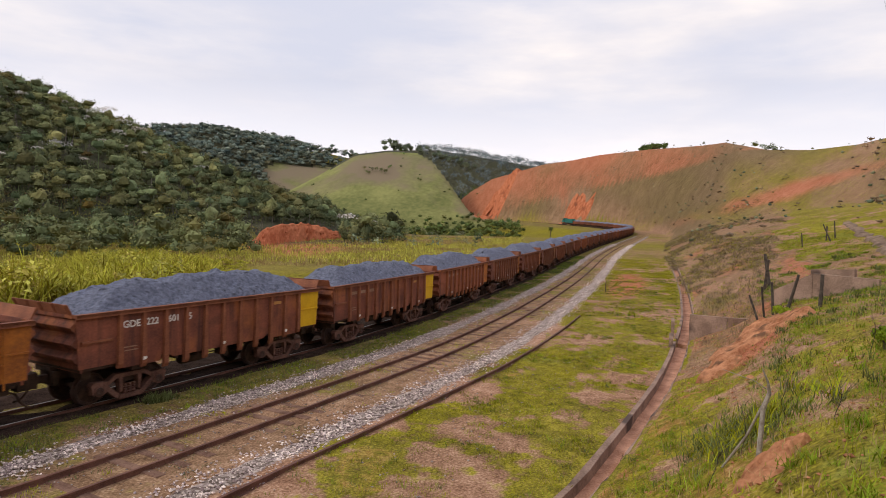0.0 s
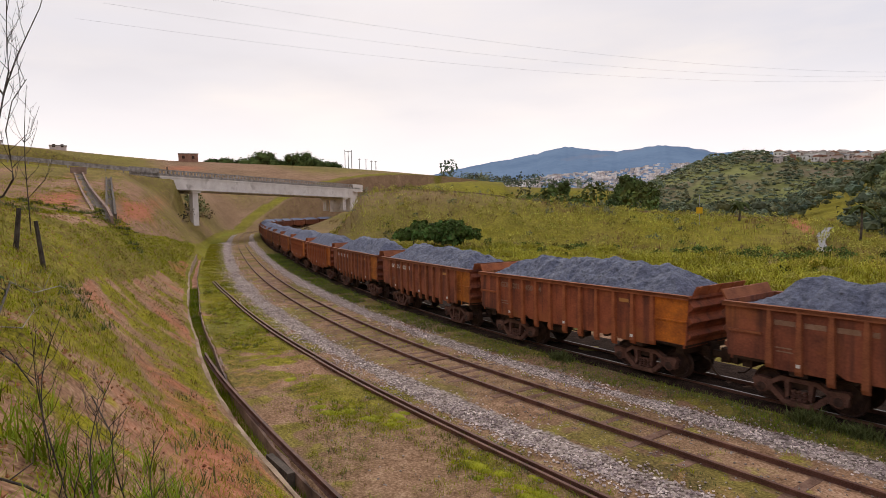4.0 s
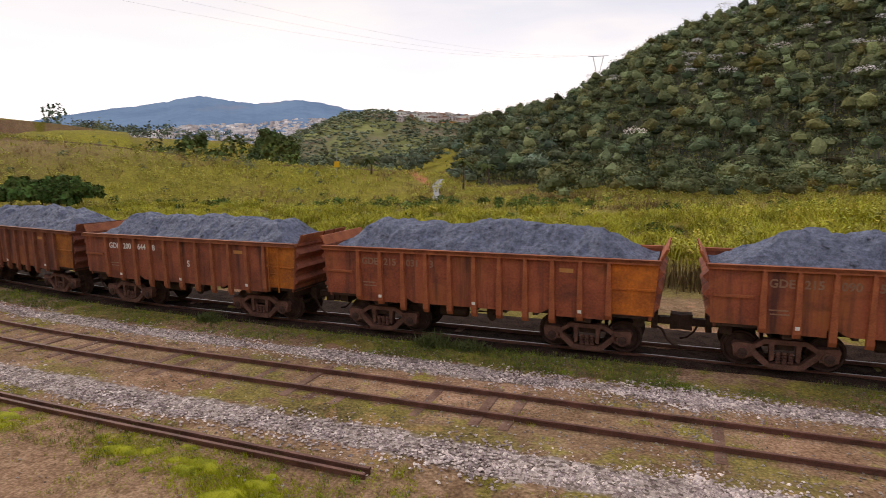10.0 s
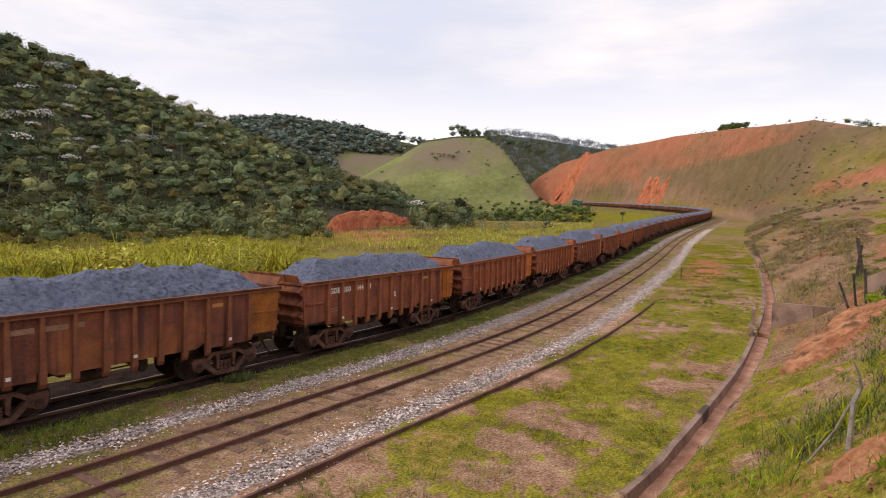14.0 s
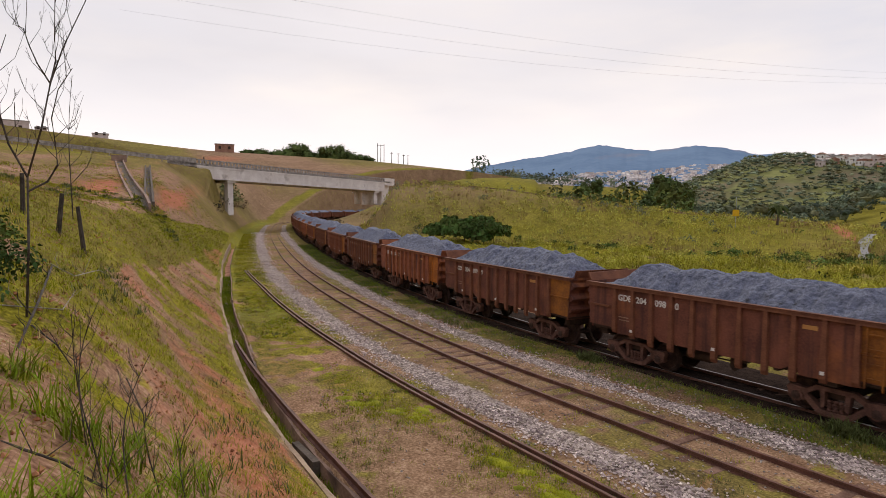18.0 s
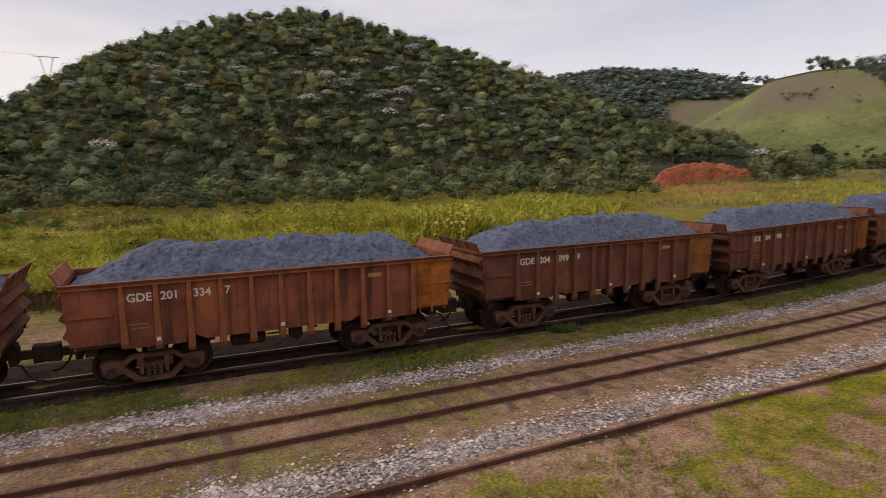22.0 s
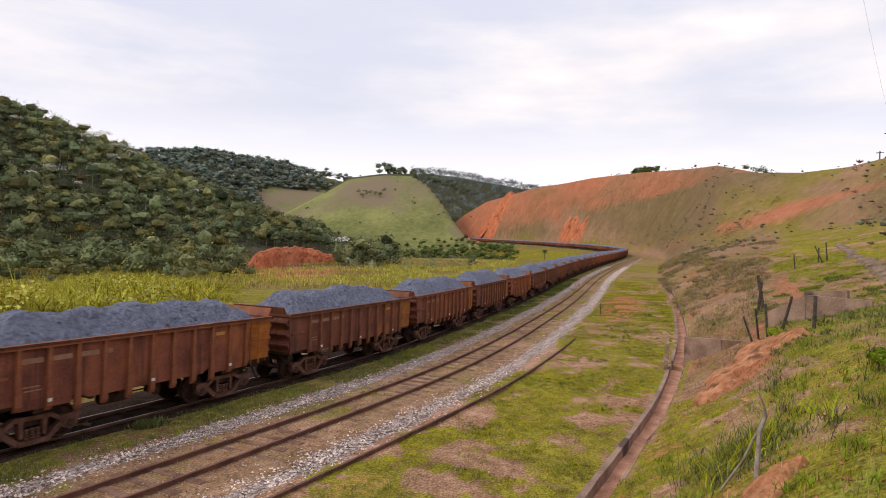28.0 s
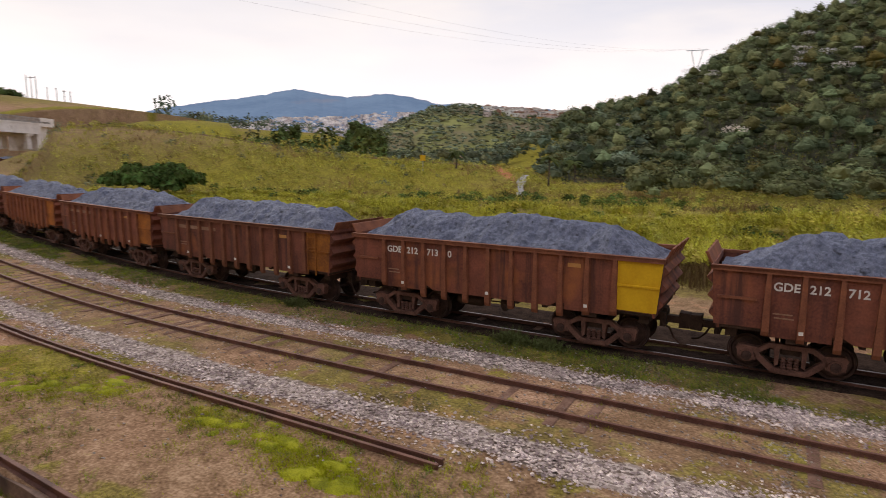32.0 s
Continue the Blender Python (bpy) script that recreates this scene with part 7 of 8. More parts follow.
# hedge of cane grass: leafy fountains set in clumps over a skirt of dead stalks
M["stalk"] = leaf_material("dead_cane_stalks", (0.085, 0.055, 0.025), (0.23, 0.155, 0.068))
x, y, s, d, r, a, rng = field(1500, 51, -41, 62, 24, 78)
tall = np.interp(a, [-40, -37, -35, -20, -6, 2, 10, 20, 30, 62], [0.3, 1.3, 2.6, 2.6, 2.2, 1.5, 1.3, 1.6, 1.3, 0.9])
front = np.interp(a, [-40, -5, 8, 20, 62], [14.5, 14.5, 16, 15, 12])
ok = (d > front + 1.5 * fbm(x, y, 7, 71)) & (d < front + 26)
x, y, tall, d, front = x[ok], y[ok], tall[ok], d[ok], front[ok]
n = 6
cx, cy, ct = np.repeat(x, n), np.repeat(y, n), np.repeat(tall * (0.9 + 0.7 * fbm(x, y, 5, 76)) * rng.uniform(0.9, 1.1, len(x)), n)
cx, cy = cx + rng.normal(0, 1, len(cx)) * (0.25 + 0.28 * ct), cy + rng.normal(0, 1, len(cy)) * (0.25 + 0.28 * ct)
p = np.stack([cx, cy, land(cx, cy)], 1)
h = (ct + 0.25) * rng.uniform(0.85, 1.1, len(cx))
# arching heads of leaves at the tops of the canes
bush = (np.arange(len(cx)) % 2 == 0) & (ct > 0.5)
CANE = (cx[bush], cy[bush], ct[bush] * rng.uniform(0.26, 0.36, bush.sum()))
blades("tall_grass", p + np.stack([0 * h, 0 * h, 0.50 * h], 1), h * 0.52, 0.024 + 0.010 * ct, 30, 0.12 + 0.10 * ct, M["tallgrass"], "tall yellow-green cane grass beyond the railway", "grass", 52, 1.9, 2)
edge = np.repeat(d < front + 6, n)
blades("dry_cane", p[edge] + np.array([0.1, -0.9, 0]), h[edge] * 0.60, 0.05 * np.ones(edge.sum()), 34, 0.40 * np.ones(edge.sum()), M["stalk"], "withered brown stalks low in the cane grass", "grass", 58, 0.5, 2)
x, y, s, d, r, a, rng = field(26000, 53, -60, 66, 22, 75)
ok = (d > 8.2) & (d < 17)
p = np.stack([x[ok], y[ok], land(x[ok], y[ok])], 1)
p = p[fbm(p[:, 0], p[:, 1], 6, 74) > -0.25]
blades("meadow_grass", p, rng.uniform(0.1, 0.35, len(p)), 0.03 * np.ones(len(p)), 5, 0.12 * np.ones(len(p)), M["grass"], "rough meadow grass beside the railway", "grass", 54, 0.8, 1)
x, y, s, d, r, a, rng = field(26000, 55, -66, 66, 74, 190)
ok = (d > 12)
p = np.stack([x[ok], y[ok], land(x[ok], y[ok])], 1)
tuft = fbm(p[:, 0], p[:, 1], 9, 75)
for k, mat in ((tuft > -0.12, M["valleygrass"]), (tuft < -0.12, M["straw"])):
    q = p[k]
    blades("meadow_grass", q, rng.uniform(0.35, 1.0, len(q)), 0.10 * np.ones(len(q)), 5, 0.35 * np.ones(len(q)), mat, "rough grass of the valley floor", "grass", 56, 0.6, 1)


# brown shrubs among the valley's grass
x, y, s, d, r, a, rng = field(900, 161, -8, 58, 27, 95)
ok = (d > 12) & (fbm(x, y, 12, 162) > 0.08)
p = np.stack([x[ok], y[ok], land(x[ok], y[ok])], 1)
blades("valley_brush", p, rng.uniform(0.5, 1.35, len(p)), 0.05 * np.ones(len(p)), 34, 0.40 * np.ones(len(p)), M["stalk"], "brown withered shrubs among the valley grass", "brush", 163, 0.8, 2)
# rounded clumps of grass and shrubs over the flat
def grassy_mounds():
    for name, n, seed, mat, label in (("grass_mounds", 4200, 171, M["mound_grass"], "rounded yellow-green grass clumps of the valley"), ("shrub_mounds", 260, 174, M["leaf_light"], "low green shrubs among the valley grass"), ("brown_mounds", 300, 177, M["dry_scrub"], "withered brown clumps among the valley grass")):
        x, y, s, d, r, a, rng = field(n, seed, -10, 62, 32, 132)
        ok = (d > 12.5) & (fbm(x, y, 15, seed + 1) + 0.4 * value_noise(x, y, 5, seed + 2) > (-0.12 if n > 1000 else 0.08))
        x, y, r = x[ok], y[ok], r[ok]
        rd = rng.uniform(0.25, 0.75, len(x)) * np.clip(r / 90, 0.7, 1.2)
        woods(name, x, y, rd, 0.95 * np.ones(len(x)), 30, 0.16 * rd, mat, label, seed + 3, 0.25, False, wide=0.15)


# bushes before the cane grass
def low_bushes():
    x, y, s, d, r, a, rng = field(900, 57, -12, 58, 24, 85)
    ok = (d > 12.5) & (fbm(x, y, 9, 73) > 0.0)
    x, y = x[ok], y[ok]
    rd = rng.uniform(0.3, 0.85, len(x))
    woods("thicket", x, y, rd, 0.85 * np.ones(len(x)), 90, 0.13 * rd, M["leaf_light"], "low leafy thicket at the edge of the meadow", 59, 0.6)


# ---- trees ----
def foliage_material(name, dark, light, rnd=0.5):
    return material(name, dark, light, 0.85, 0.13, 1.6, 0, space="World", rnd=rnd, spec=0.1, soft=0.16, crowns=True)


M["forest"] = foliage_material("forest_leaves", (0.068, 0.088, 0.042), (0.188, 0.204, 0.094), 0.30)
M["forest_pale"] = foliage_material("pale_blossom_leaves", (0.44, 0.42, 0.40), (0.80, 0.76, 0.74), 0.3)
M["leaf"] = foliage_material("tree_leaves", (0.050, 0.075, 0.024), (0.140, 0.170, 0.050))
M["leaf_light"] = foliage_material("light_leaves", (0.050, 0.085, 0.022), (0.120, 0.170, 0.042))
# three leaf colours with distance haze mixed in, bluer for farther woods
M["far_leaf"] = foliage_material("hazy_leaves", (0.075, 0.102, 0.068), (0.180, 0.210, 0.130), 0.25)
M["haze_leaf"] = foliage_material("haze_tinted_ridge_woods", (0.082, 0.112, 0.098), (0.172, 0.204, 0.162), 0.2)
M["haze_blue_leaf"] = foliage_material("haze_blue_far_woods", (0.115, 0.155, 0.175), (0.190, 0.228, 0.235), 0.15)
M["scrub"] = foliage_material("grey_green_scrub", (0.118, 0.142, 0.088), (0.220, 0.242, 0.148), 0.15)
M["mound_grass"] = foliage_material("yellow_green_clumps", (0.235, 0.225, 0.050), (0.540, 0.490, 0.110), 0.3)
M["dry_scrub"] = foliage_material("brown_dry_scrub", (0.115, 0.084, 0.055), (0.245, 0.180, 0.115), 0.2)
M["trunk"] = material("tree_bark", (0.06, 0.045, 0.035), (0.14, 0.11, 0.085), 0.95, 2, 15, 0.3, space="World")


def clumps(centres, radii, flat, per, size, rng):
    """Crowns of loose leaf clumps: small tilted quads through and over lumpy balls."""
    n = len(centres)
    k = n * per
    c = np.repeat(centres, per, 0)
    R = np.repeat(radii, per)
    fl = np.repeat(flat, per)
    v = rng.normal(0, 1, (k, 3))
    v /= np.linalg.norm(v, axis=1)[:, None]
    v[:, 2] = np.where(v[:, 2] < -0.35, -v[:, 2], v[:, 2])
    rad = R * (0.58 + 0.42 * rng.uniform(0, 1, k) ** 0.5) * (0.82 + 0.30 * np.sin(v[:, 0] * 5 + c[:, 0]) * np.cos(v[:, 1] * 5 + c[:, 1]))
    pos = c + v * rad[:, None] * np.stack([np.ones(k), np.ones(k), fl], 1)
    nrm = v + rng.normal(0, 0.5, (k, 3)) + np.array([0, 0, 0.2])
    nrm /= np.linalg.norm(nrm, axis=1)[:, None]
    t = np.cross(nrm, rng.normal(0, 1, (k, 3)))
    t /= np.linalg.norm(t, axis=1)[:, None]
    b = np.cross(nrm, t)
    sz = np.repeat(size, per) * rng.uniform(0.6, 1.35, k)
    q = np.stack([pos - t * sz[:, None], pos - b * sz[:, None] * 0.7 + nrm * sz[:, None] * 0.2, pos + t * sz[:, None], pos + b * sz[:, None] * 0.7 + nrm * sz[:, None] * 0.2], 1)
    f = np.arange(k * 4).reshape(-1, 4)
    return q.reshape(-1, 3), f


def ball(fine):
    bm = bmesh.new()
    bmesh.ops.create_icosphere(bm, subdivisions=fine, radius=1.0)
    v = np.array([p.co[:] for p in bm.verts])
    f = np.array([[p.index for p in g.verts] for g in bm.faces])
    bm.free()
    return v, f


BALL, BALL_FINE = ball(1), ball(2)


def cores(c, rad, flat, rng):
    """Lumpy inner masses of the crowns, one island each."""
    v, f = BALL
    n = len(c)
    ph = rng.uniform(0, 6.28, (n, 4))
    w = 1 + 0.16 * np.sin(4 * v[None, :, 0] + ph[:, 0:1]) + 0.16 * np.sin(5 * v[None, :, 1] + ph[:, 1:2]) + 0.14 * np.sin(6 * v[None, :, 2] + ph[:, 2:3]) + rng.uniform(-0.10, 0.10, (n, len(v)))
    p = v[None] * (w * 0.50 * rad[:, None])[:, :, None]
    p[:, :, 2] *= flat[:, None]
    p += c[:, None, :]
    return p.reshape(-1, 3), (f[None] + (np.arange(n) * len(v))[:, None, None]).reshape(-1, 3)


def leaf_colours(n, rng, wide):
    """Leaf colours of n crowns, as departures from the mean: dark, fresh, olive and brownish ones."""
    b, h = rng.normal(0, 1.0, n) * wide, np.clip(rng.normal(0.12, 0.40, n), -0.35, 2) * wide
    return np.clip(np.stack([b + h, b + 0.15 * h, b - 0.6 * h], 1), -0.68, 0.9)


def canopy(c, rad, flat, per, size, rng, fine):
    """Domed crowns of several lobes: a dense inner mass with leaf sprays over it. Gives points and triangles, crown by crown."""
    v, f = BALL_FINE if fine else BALL
    n = len(c)
    lobe = rng.normal(0, 1, (n, 5, 3))
    lobe[:, :, 2] = np.abs(lobe[:, :, 2]) * 0.9 - 0.15
    lobe /= np.linalg.norm(lobe, axis=2)[:, :, None]

    def out(dirs):
        near = np.einsum("nkd,nld->nkl", dirs, lobe).max(2)
        return rad[:, None] * (0.58 + 0.52 * np.exp(-8 * (1 - near)))

    def place(dirs, r):
        p = dirs * r[:, :, None]
        p[:, :, 2] *= np.where(p[:, :, 2] < 0, 0.6, 1.0) * flat[:, None]
        return p + c[:, None, :]

    dv = np.broadcast_to(v, (n, *v.shape)).copy()
    core = place(dv, out(dv) * rng.uniform(0.66, 0.80, (n, len(v))))
    d = rng.normal(0, 1, (n, per, 3))
    d[:, :, 2] = np.where(d[:, :, 2] < -0.5, -d[:, :, 2], d[:, :, 2])
    d /= np.linalg.norm(d, axis=2)[:, :, None]
    pos = place(d, out(d) * rng.uniform(0.72, 1.16, (n, per)))
    nrm = d + rng.normal(0, 0.50, d.shape) + np.array([0, 0, 0.2])
    nrm /= np.linalg.norm(nrm, axis=2)[:, :, None]
    t = np.cross(nrm, rng.normal(0, 1, d.shape))
    t /= np.linalg.norm(t, axis=2)[:, :, None]
    b = np.cross(nrm, t)
    sz = (size[:, None] * rng.uniform(0.6, 1.4, (n, per)))[:, :, None]
    q = np.stack([pos - t * sz, pos - b * sz * 0.7 + nrm * sz * 0.2, pos + t * sz, pos + b * sz * 0.7 + nrm * sz * 0.2], 2).reshape(n, per * 4, 3)
    allv = np.concatenate([core, q], 1)
    k = np.arange(per)[:, None] * 4 + len(v)
    tri = np.concatenate([f, k + np.array([[0, 1, 2]]), k + np.array([[0, 2, 3]])])
    m = allv.shape[1]
    return allv.reshape(-1, 3), (tri[None] + (np.arange(n) * m)[:, None, None]).reshape(-1, 3), m


def woods(name, x, y, rad, flat, per, size, mat, label, seed, lift=0.9, trunks=True, core=False, wide=0.30, fine=False):
    rng = np.random.RandomState(seed)
    z = land(x, y)
    n = len(x)
    hh = rad * lift + rng.uniform(0, 1, n) ** 1.5 * rad * (1.2 if core else 0.7)
    c = np.stack([x, y, z + hh], 1)
    tint = leaf_colours(n, rng, wide)
    if core:
        v, f, m = canopy(c, rad, flat, per, size, rng, fine)
    else:
        v, f = clumps(c, rad, flat, per, size, rng)
        f, m = np.vstack([f[:, [0, 1, 2]], f[:, [0, 2, 3]]]), per * 4
    tint = np.repeat(tint, m, 0)
    if trunks:
        w = 0.05 * rad
        tv = np.stack([np.stack([x + sx * w, y + sy * w, (z - 0.5) if lo else (z + hh)], 1) for lo in (True, False) for sx, sy in ((-1, 0), (1, 0), (0, 1))], 1).reshape(-1, 3)
        tf = np.array([(0, 1, 4), (0, 4, 3), (1, 2, 5), (1, 5, 4), (2, 0, 3), (2, 3, 5)])[None] + (len(v) + np.arange(n) * 6)[:, None, None]
        v, f, tint = np.vstack([v, tv]), np.vstack([f, tf.reshape(-1, 3)]), np.vstack([tint, np.zeros((n * 6, 3))])
    ob = sheet(name, v, f, mat, smooth=False)
    at = ob.data.attributes.new("leaf_colour", "FLOAT_VECTOR", "POINT")
    at.data.foreach_set("vector", tint.astype(np.float32).ravel())
    return tagged(ob, label, "forest", kind="stuff")


def hill_points(n, seed, a0, a1, r0, r1):
    rng = np.random.RandomState(seed)
    a, r = rng.uniform(a0, a1, n), np.sqrt(rng.uniform(r0**2, r1**2, n))
    x, y = -r * np.sin(np.radians(a)), r * np.cos(np.radians(a))
    return x, y, a, r, rng


x, y, a, r, rng = hill_points(6600, 81, -54.5, 21, 146, 352)
z = land(x, y)
e = np.degrees(np.arctan2(z - EYE[2], r))
ok = (z > -1.6) & ~((a < -40.6) & (a > -49.3) & (e > -3.6) & (e < -0.25))
x, y, r, a, e = x[ok], y[ok], r[ok], a[ok], e[ok]
rad = (1.25 + 2.3 * rng.uniform(0, 1, len(x)) ** 1.6) * np.where(e < -0.5, 0.85, 1)
pale = rng.uniform(0, 1, len(x)) < 0.010 + 0.20 * np.exp(-((a + 21) / 9) ** 2 - ((e - 5) / 2.0) ** 2) + 0.05 * np.exp(-((a + 4) / 8) ** 2 - ((e - 6.5) / 2.0) ** 2)
woods("wooded_hillside", x[~pale], y[~pale], rad[~pale], rng.uniform(0.7, 1.35, (~pale).sum()), 74, 0.05 * rad[~pale] + 0.12, M["forest"], "dense dark green forest covering the hill", 82, core=True, wide=0.34, fine=True)
k = np.arange(0, len(x), 2)
ux, uy = x[k] + rng.normal(0, 2.2, len(k)), y[k] + rng.normal(0, 2.2, len(k))
woods("undergrowth", ux, uy, rng.uniform(1.4, 2.6, len(k)), 0.7 * np.ones(len(k)), 30, 0.3 * np.ones(len(k)), M["forest"], "dark undergrowth between the forest's trees", 86, 0.3, False, wide=0.2)
woods("blossoming_trees", x[pale], y[pale], rad[pale] * 1.2, 0.36 * np.ones(pale.sum()), 150, 0.03 * rad[pale] + 0.10, M["forest_pale"], "pale blossoming crowns among the forest", 83, 1.75, wide=0.1, trunks=False)
# emergent crowns along the ridge
rng = np.random.RandomState(84)
a = np.concatenate([rng.uniform(-36, 12, 46), [-24.4, -19.6, -24.6, -20, 12.9, 13.4]])
rr = 332 + rng.uniform(-8, 8, len(a))
x, y = -rr * np.sin(np.radians(a)), rr * np.cos(np.radians(a))
woods("ridge_trees", x, y, rng.uniform(1.6, 3.0, len(a)), 0.7 * np.ones(len(a)), 90, 0.42 * np.ones(len(a)), M["forest"], "taller trees standing up along the ridge", 85, 2.3)


def belt(name, n, seed, a0, a1, r0, r1, rad, mat, label, per=70, lift=0.45, flat=0.9, test=None, size=0.12, core=False):
    x, y, a, r, rng = hill_points(n, seed, a0, a1, r0, r1)
    if test is not None:
        k = test(x, y, a, r)
        x, y, a, r = x[k], y[k], a[k], r[k]
    if len(x) == 0:
        return
    rd = rng.uniform(rad[0], rad[1], len(x))
    woods(name, x, y, rd, flat * np.ones(len(x)), per, size * rd + 0.03 * np.clip(rd, 0, 3), mat, label, seed + 1, lift, trunks=lift > 0.7, core=core)


low_bushes()
woods("cane_clumps", CANE[0], CANE[1], CANE[2], 1.15 * np.ones(len(CANE[0])), 64, 0.05 + 0.05 * CANE[2], M["mound_grass"], "leafy clumps of yellow-green cane grass", 178, 1.6, False, wide=0.22)
grassy_mounds()
belt("forest_edge", 760, 99, -42, 14, 92, 148, (1.0, 2.6), M["forest"], "trees and bushes at the forest's foot", 90, 0.6, core=True, test=lambda x, y, a, r: (to_line(x, y)[1] > 45) & ~((a < -38) & (r > 120)), size=0.08)
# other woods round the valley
belt("wooded_ridge", 5200, 101, -57, -25, 640, 920, (3.6, 6.6), M["haze_leaf"], "distant woods on the ridge with haze blue in the leaf colour", 14, flat=0.75, core=True, test=lambda x, y, a, r: ~((a < -48) & (r < 760)) & ~((a < -42.5) & (a > -48) & (r < 860) & (np.degrees(np.arctan2(land(x, y) - EYE[2], r)) < 5.0)))
belt("ridge_trees", 42, 103, -52.5, -42, 890, 905, (2.5, 4.5), M["haze_leaf"], "single trees along the far ridge", 60, 1.5)
belt("hilltop_trees", 22, 105, -57.2, -53.4, 676, 690, (3, 5.5), M["leaf"], "clump of trees on the pasture hilltop", 80, 1.5)
belt("wooded_ridge", 160, 107, -64, -57, 630, 720, (3, 6), M["leaf"], "woods down the side of the pasture hill", 60, test=lambda x, y, a, r: np.abs((a + 57) + (r - 690) * 0.06) < 3)
belt("wooded_ridge", 900, 109, -73, -56, 1200, 1560, (7, 11), M["haze_blue_leaf"], "hazy woods on the farthest hill", 30)
belt("valley_trees", 640, 111, -66, -47, 300, 560, (1.8, 3.6), M["leaf"], "dark trees in the valley below the pasture", 50, core=True, test=lambda x, y, a, r: (to_line(x, y)[1] > 16) & (np.degrees(np.arctan2(land(x, y) - EYE[2], r)) < 0.9 + 0.5 * fbm(x, y, 60, 9)))
belt("valley_bushes", 150, 113, -62, -40, 110, 300, (0.6, 1.6), M["scrub"], "bushes over the rough valley floor", 46, 0.5, test=lambda x, y, a, r: (to_line(x, y)[1] > 22) & ~((a > -49.5) & (a < -40) & (r < 215)))
belt("scrub_hill_bushes", 3000, 115, 15, 42, 410, 645, (2.2, 3.8), M["scrub"], "scrub and small trees on the far hill", 12, -0.1, flat=0.6, core=True, test=lambda x, y, a, r: ~((a < 27.5) & (r > 570)))
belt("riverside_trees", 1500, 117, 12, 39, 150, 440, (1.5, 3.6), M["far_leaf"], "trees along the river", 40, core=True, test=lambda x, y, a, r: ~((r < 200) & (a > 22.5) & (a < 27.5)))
belt("valley_trees", 46, 119, 36.5, 48.5, 150, 185, (2.2, 4.4), M["leaf"], "dark round trees beyond the road", 84, 0.75)
belt("valley_trees", 160, 121, 36, 56, 260, 560, (3, 6), M["far_leaf"], "trees between the road and the town", 56)


def grove(name, spots, r, mat, label, seed):
    """Rounded trees on a skyline: heading, height of the top in degrees, radius."""
    rng = np.random.RandomState(seed)
    a, e, rad = np.array(spots).T
    a, e, rad = np.repeat(a, 6), np.repeat(e, 6), np.repeat(rad, 6)
    rr = r + rng.uniform(-5, 5, len(a))
    a = a + rng.normal(0, 1, len(a)) * rad * 0.10
    rd = rad * rng.uniform(0.75, 1.1, len(a))
    z = EYE[2] + r * np.tan(np.radians(e)) - rd - rng.uniform(0, 1.5, len(a)) ** 1.3 * rad
    x, y = -rr * np.sin(np.radians(a)), rr * np.cos(np.radians(a))
    c = np.stack([x, y, np.maximum(z, land(x, y) + 0.3)], 1)
    v, f = clumps(c, rd, 0.85 * np.ones(len(a)), 90, 0.10 * rd + 0.1, rng)
    cv, cf = cores(c, rd * 1.3, 0.85 * np.ones(len(a)), rng)
    v, f = np.vstack([v, cv]), np.vstack([f[:, [0, 1, 2]], f[:, [0, 2, 3]], cf + len(v)])
    tagged(sheet(name, v, f, mat, smooth=False), label, "grove", kind="stuff")


grove("ridge_wood", ((76.2, 4.5, 2.0), (75.4, 4.7, 2.5), (74.5, 4.85, 3.0), (73.4, 4.95, 3.2), (72.5, 5.3, 3.4), (71.8, 5.65, 4.0), (70.9, 5.35, 3.6), (70.1, 5.2, 3.2), (69.2, 5.4, 3.8), (68.4, 5.7, 4.8), (67.6, 5.55, 4.4), (66.7, 5.1, 3.2), (66.0, 4.85, 2.6), (65.2, 4.6, 2.2)), 288, M["leaf"], "dark rounded trees on the ridge behind the bridge", 123)
belt("hill_bushes", 260, 125, 30, 66, 92, 240, (0.4, 1.1), M["scrub"], "bushes on the green mound by the bridge", 50, 0.5, test=lambda x, y, a, r: to_line(x, y)[1] > 12)
belt("cutting_brush", 260, 128, 68, 79, 92, 170, (0.4, 1.2), M["dry_scrub"], "brown brush in the cutting below the bridge", 34, 0.3, test=lambda x, y, a, r: np.abs(to_line(x, y)[1]) > 8.0)
belt("cutting_shrubs", 150, 127, 70, 78, 100, 160, (0.7, 2.0), M["forest"], "dark shrubs in the cutting beside the bridge", 60, 0.4, test=lambda x, y, a, r: np.abs(to_line(x, y)[1]) > 8.5)
def hillside(x, y, a, r):
    return (to_line(x, y)[1] < -11) & (fbm(np.radians(a) * 420, land(x, y) * 2.0, 34, 14) + 0.4 * value_noise(x, y, 9, 15) > -0.1) & (cover(x, y, land(x, y))[1] < 0.6)


belt("slope_shrubs", 3400, 129, -98, -61, 85, 640, (0.25, 0.85), M["scrub"], "low shrubs dotted over the red hillside", 10, 0.3, core=True, test=hillside)
belt("slope_brush", 3800, 130, -98, -61, 70, 640, (0.3, 1.0), M["dry_scrub"], "dry brown brush over the hillside", 10, 0.2, flat=0.6, core=True, test=hillside)
belt("hill_trees", 20, 132, -98, -62, 200, 600, (1.0, 2.2), M["leaf"], "single dark bushes on the scarred hill", 40, 0.6, core=True, test=lambda x, y, a, r: to_line(x, y)[1] < -14)
M["brush"] = leaf_material("grey_brown_brush", (0.125, 0.092, 0.058), (0.290, 0.222, 0.140))
rng = np.random.RandomState(131)
s = 24 + 160 * rng.uniform(0, 1, 13000) ** 1.2
d = -rng.uniform(9.6, 15 + 0.14 * s, 13000)
p = feet(s, d)
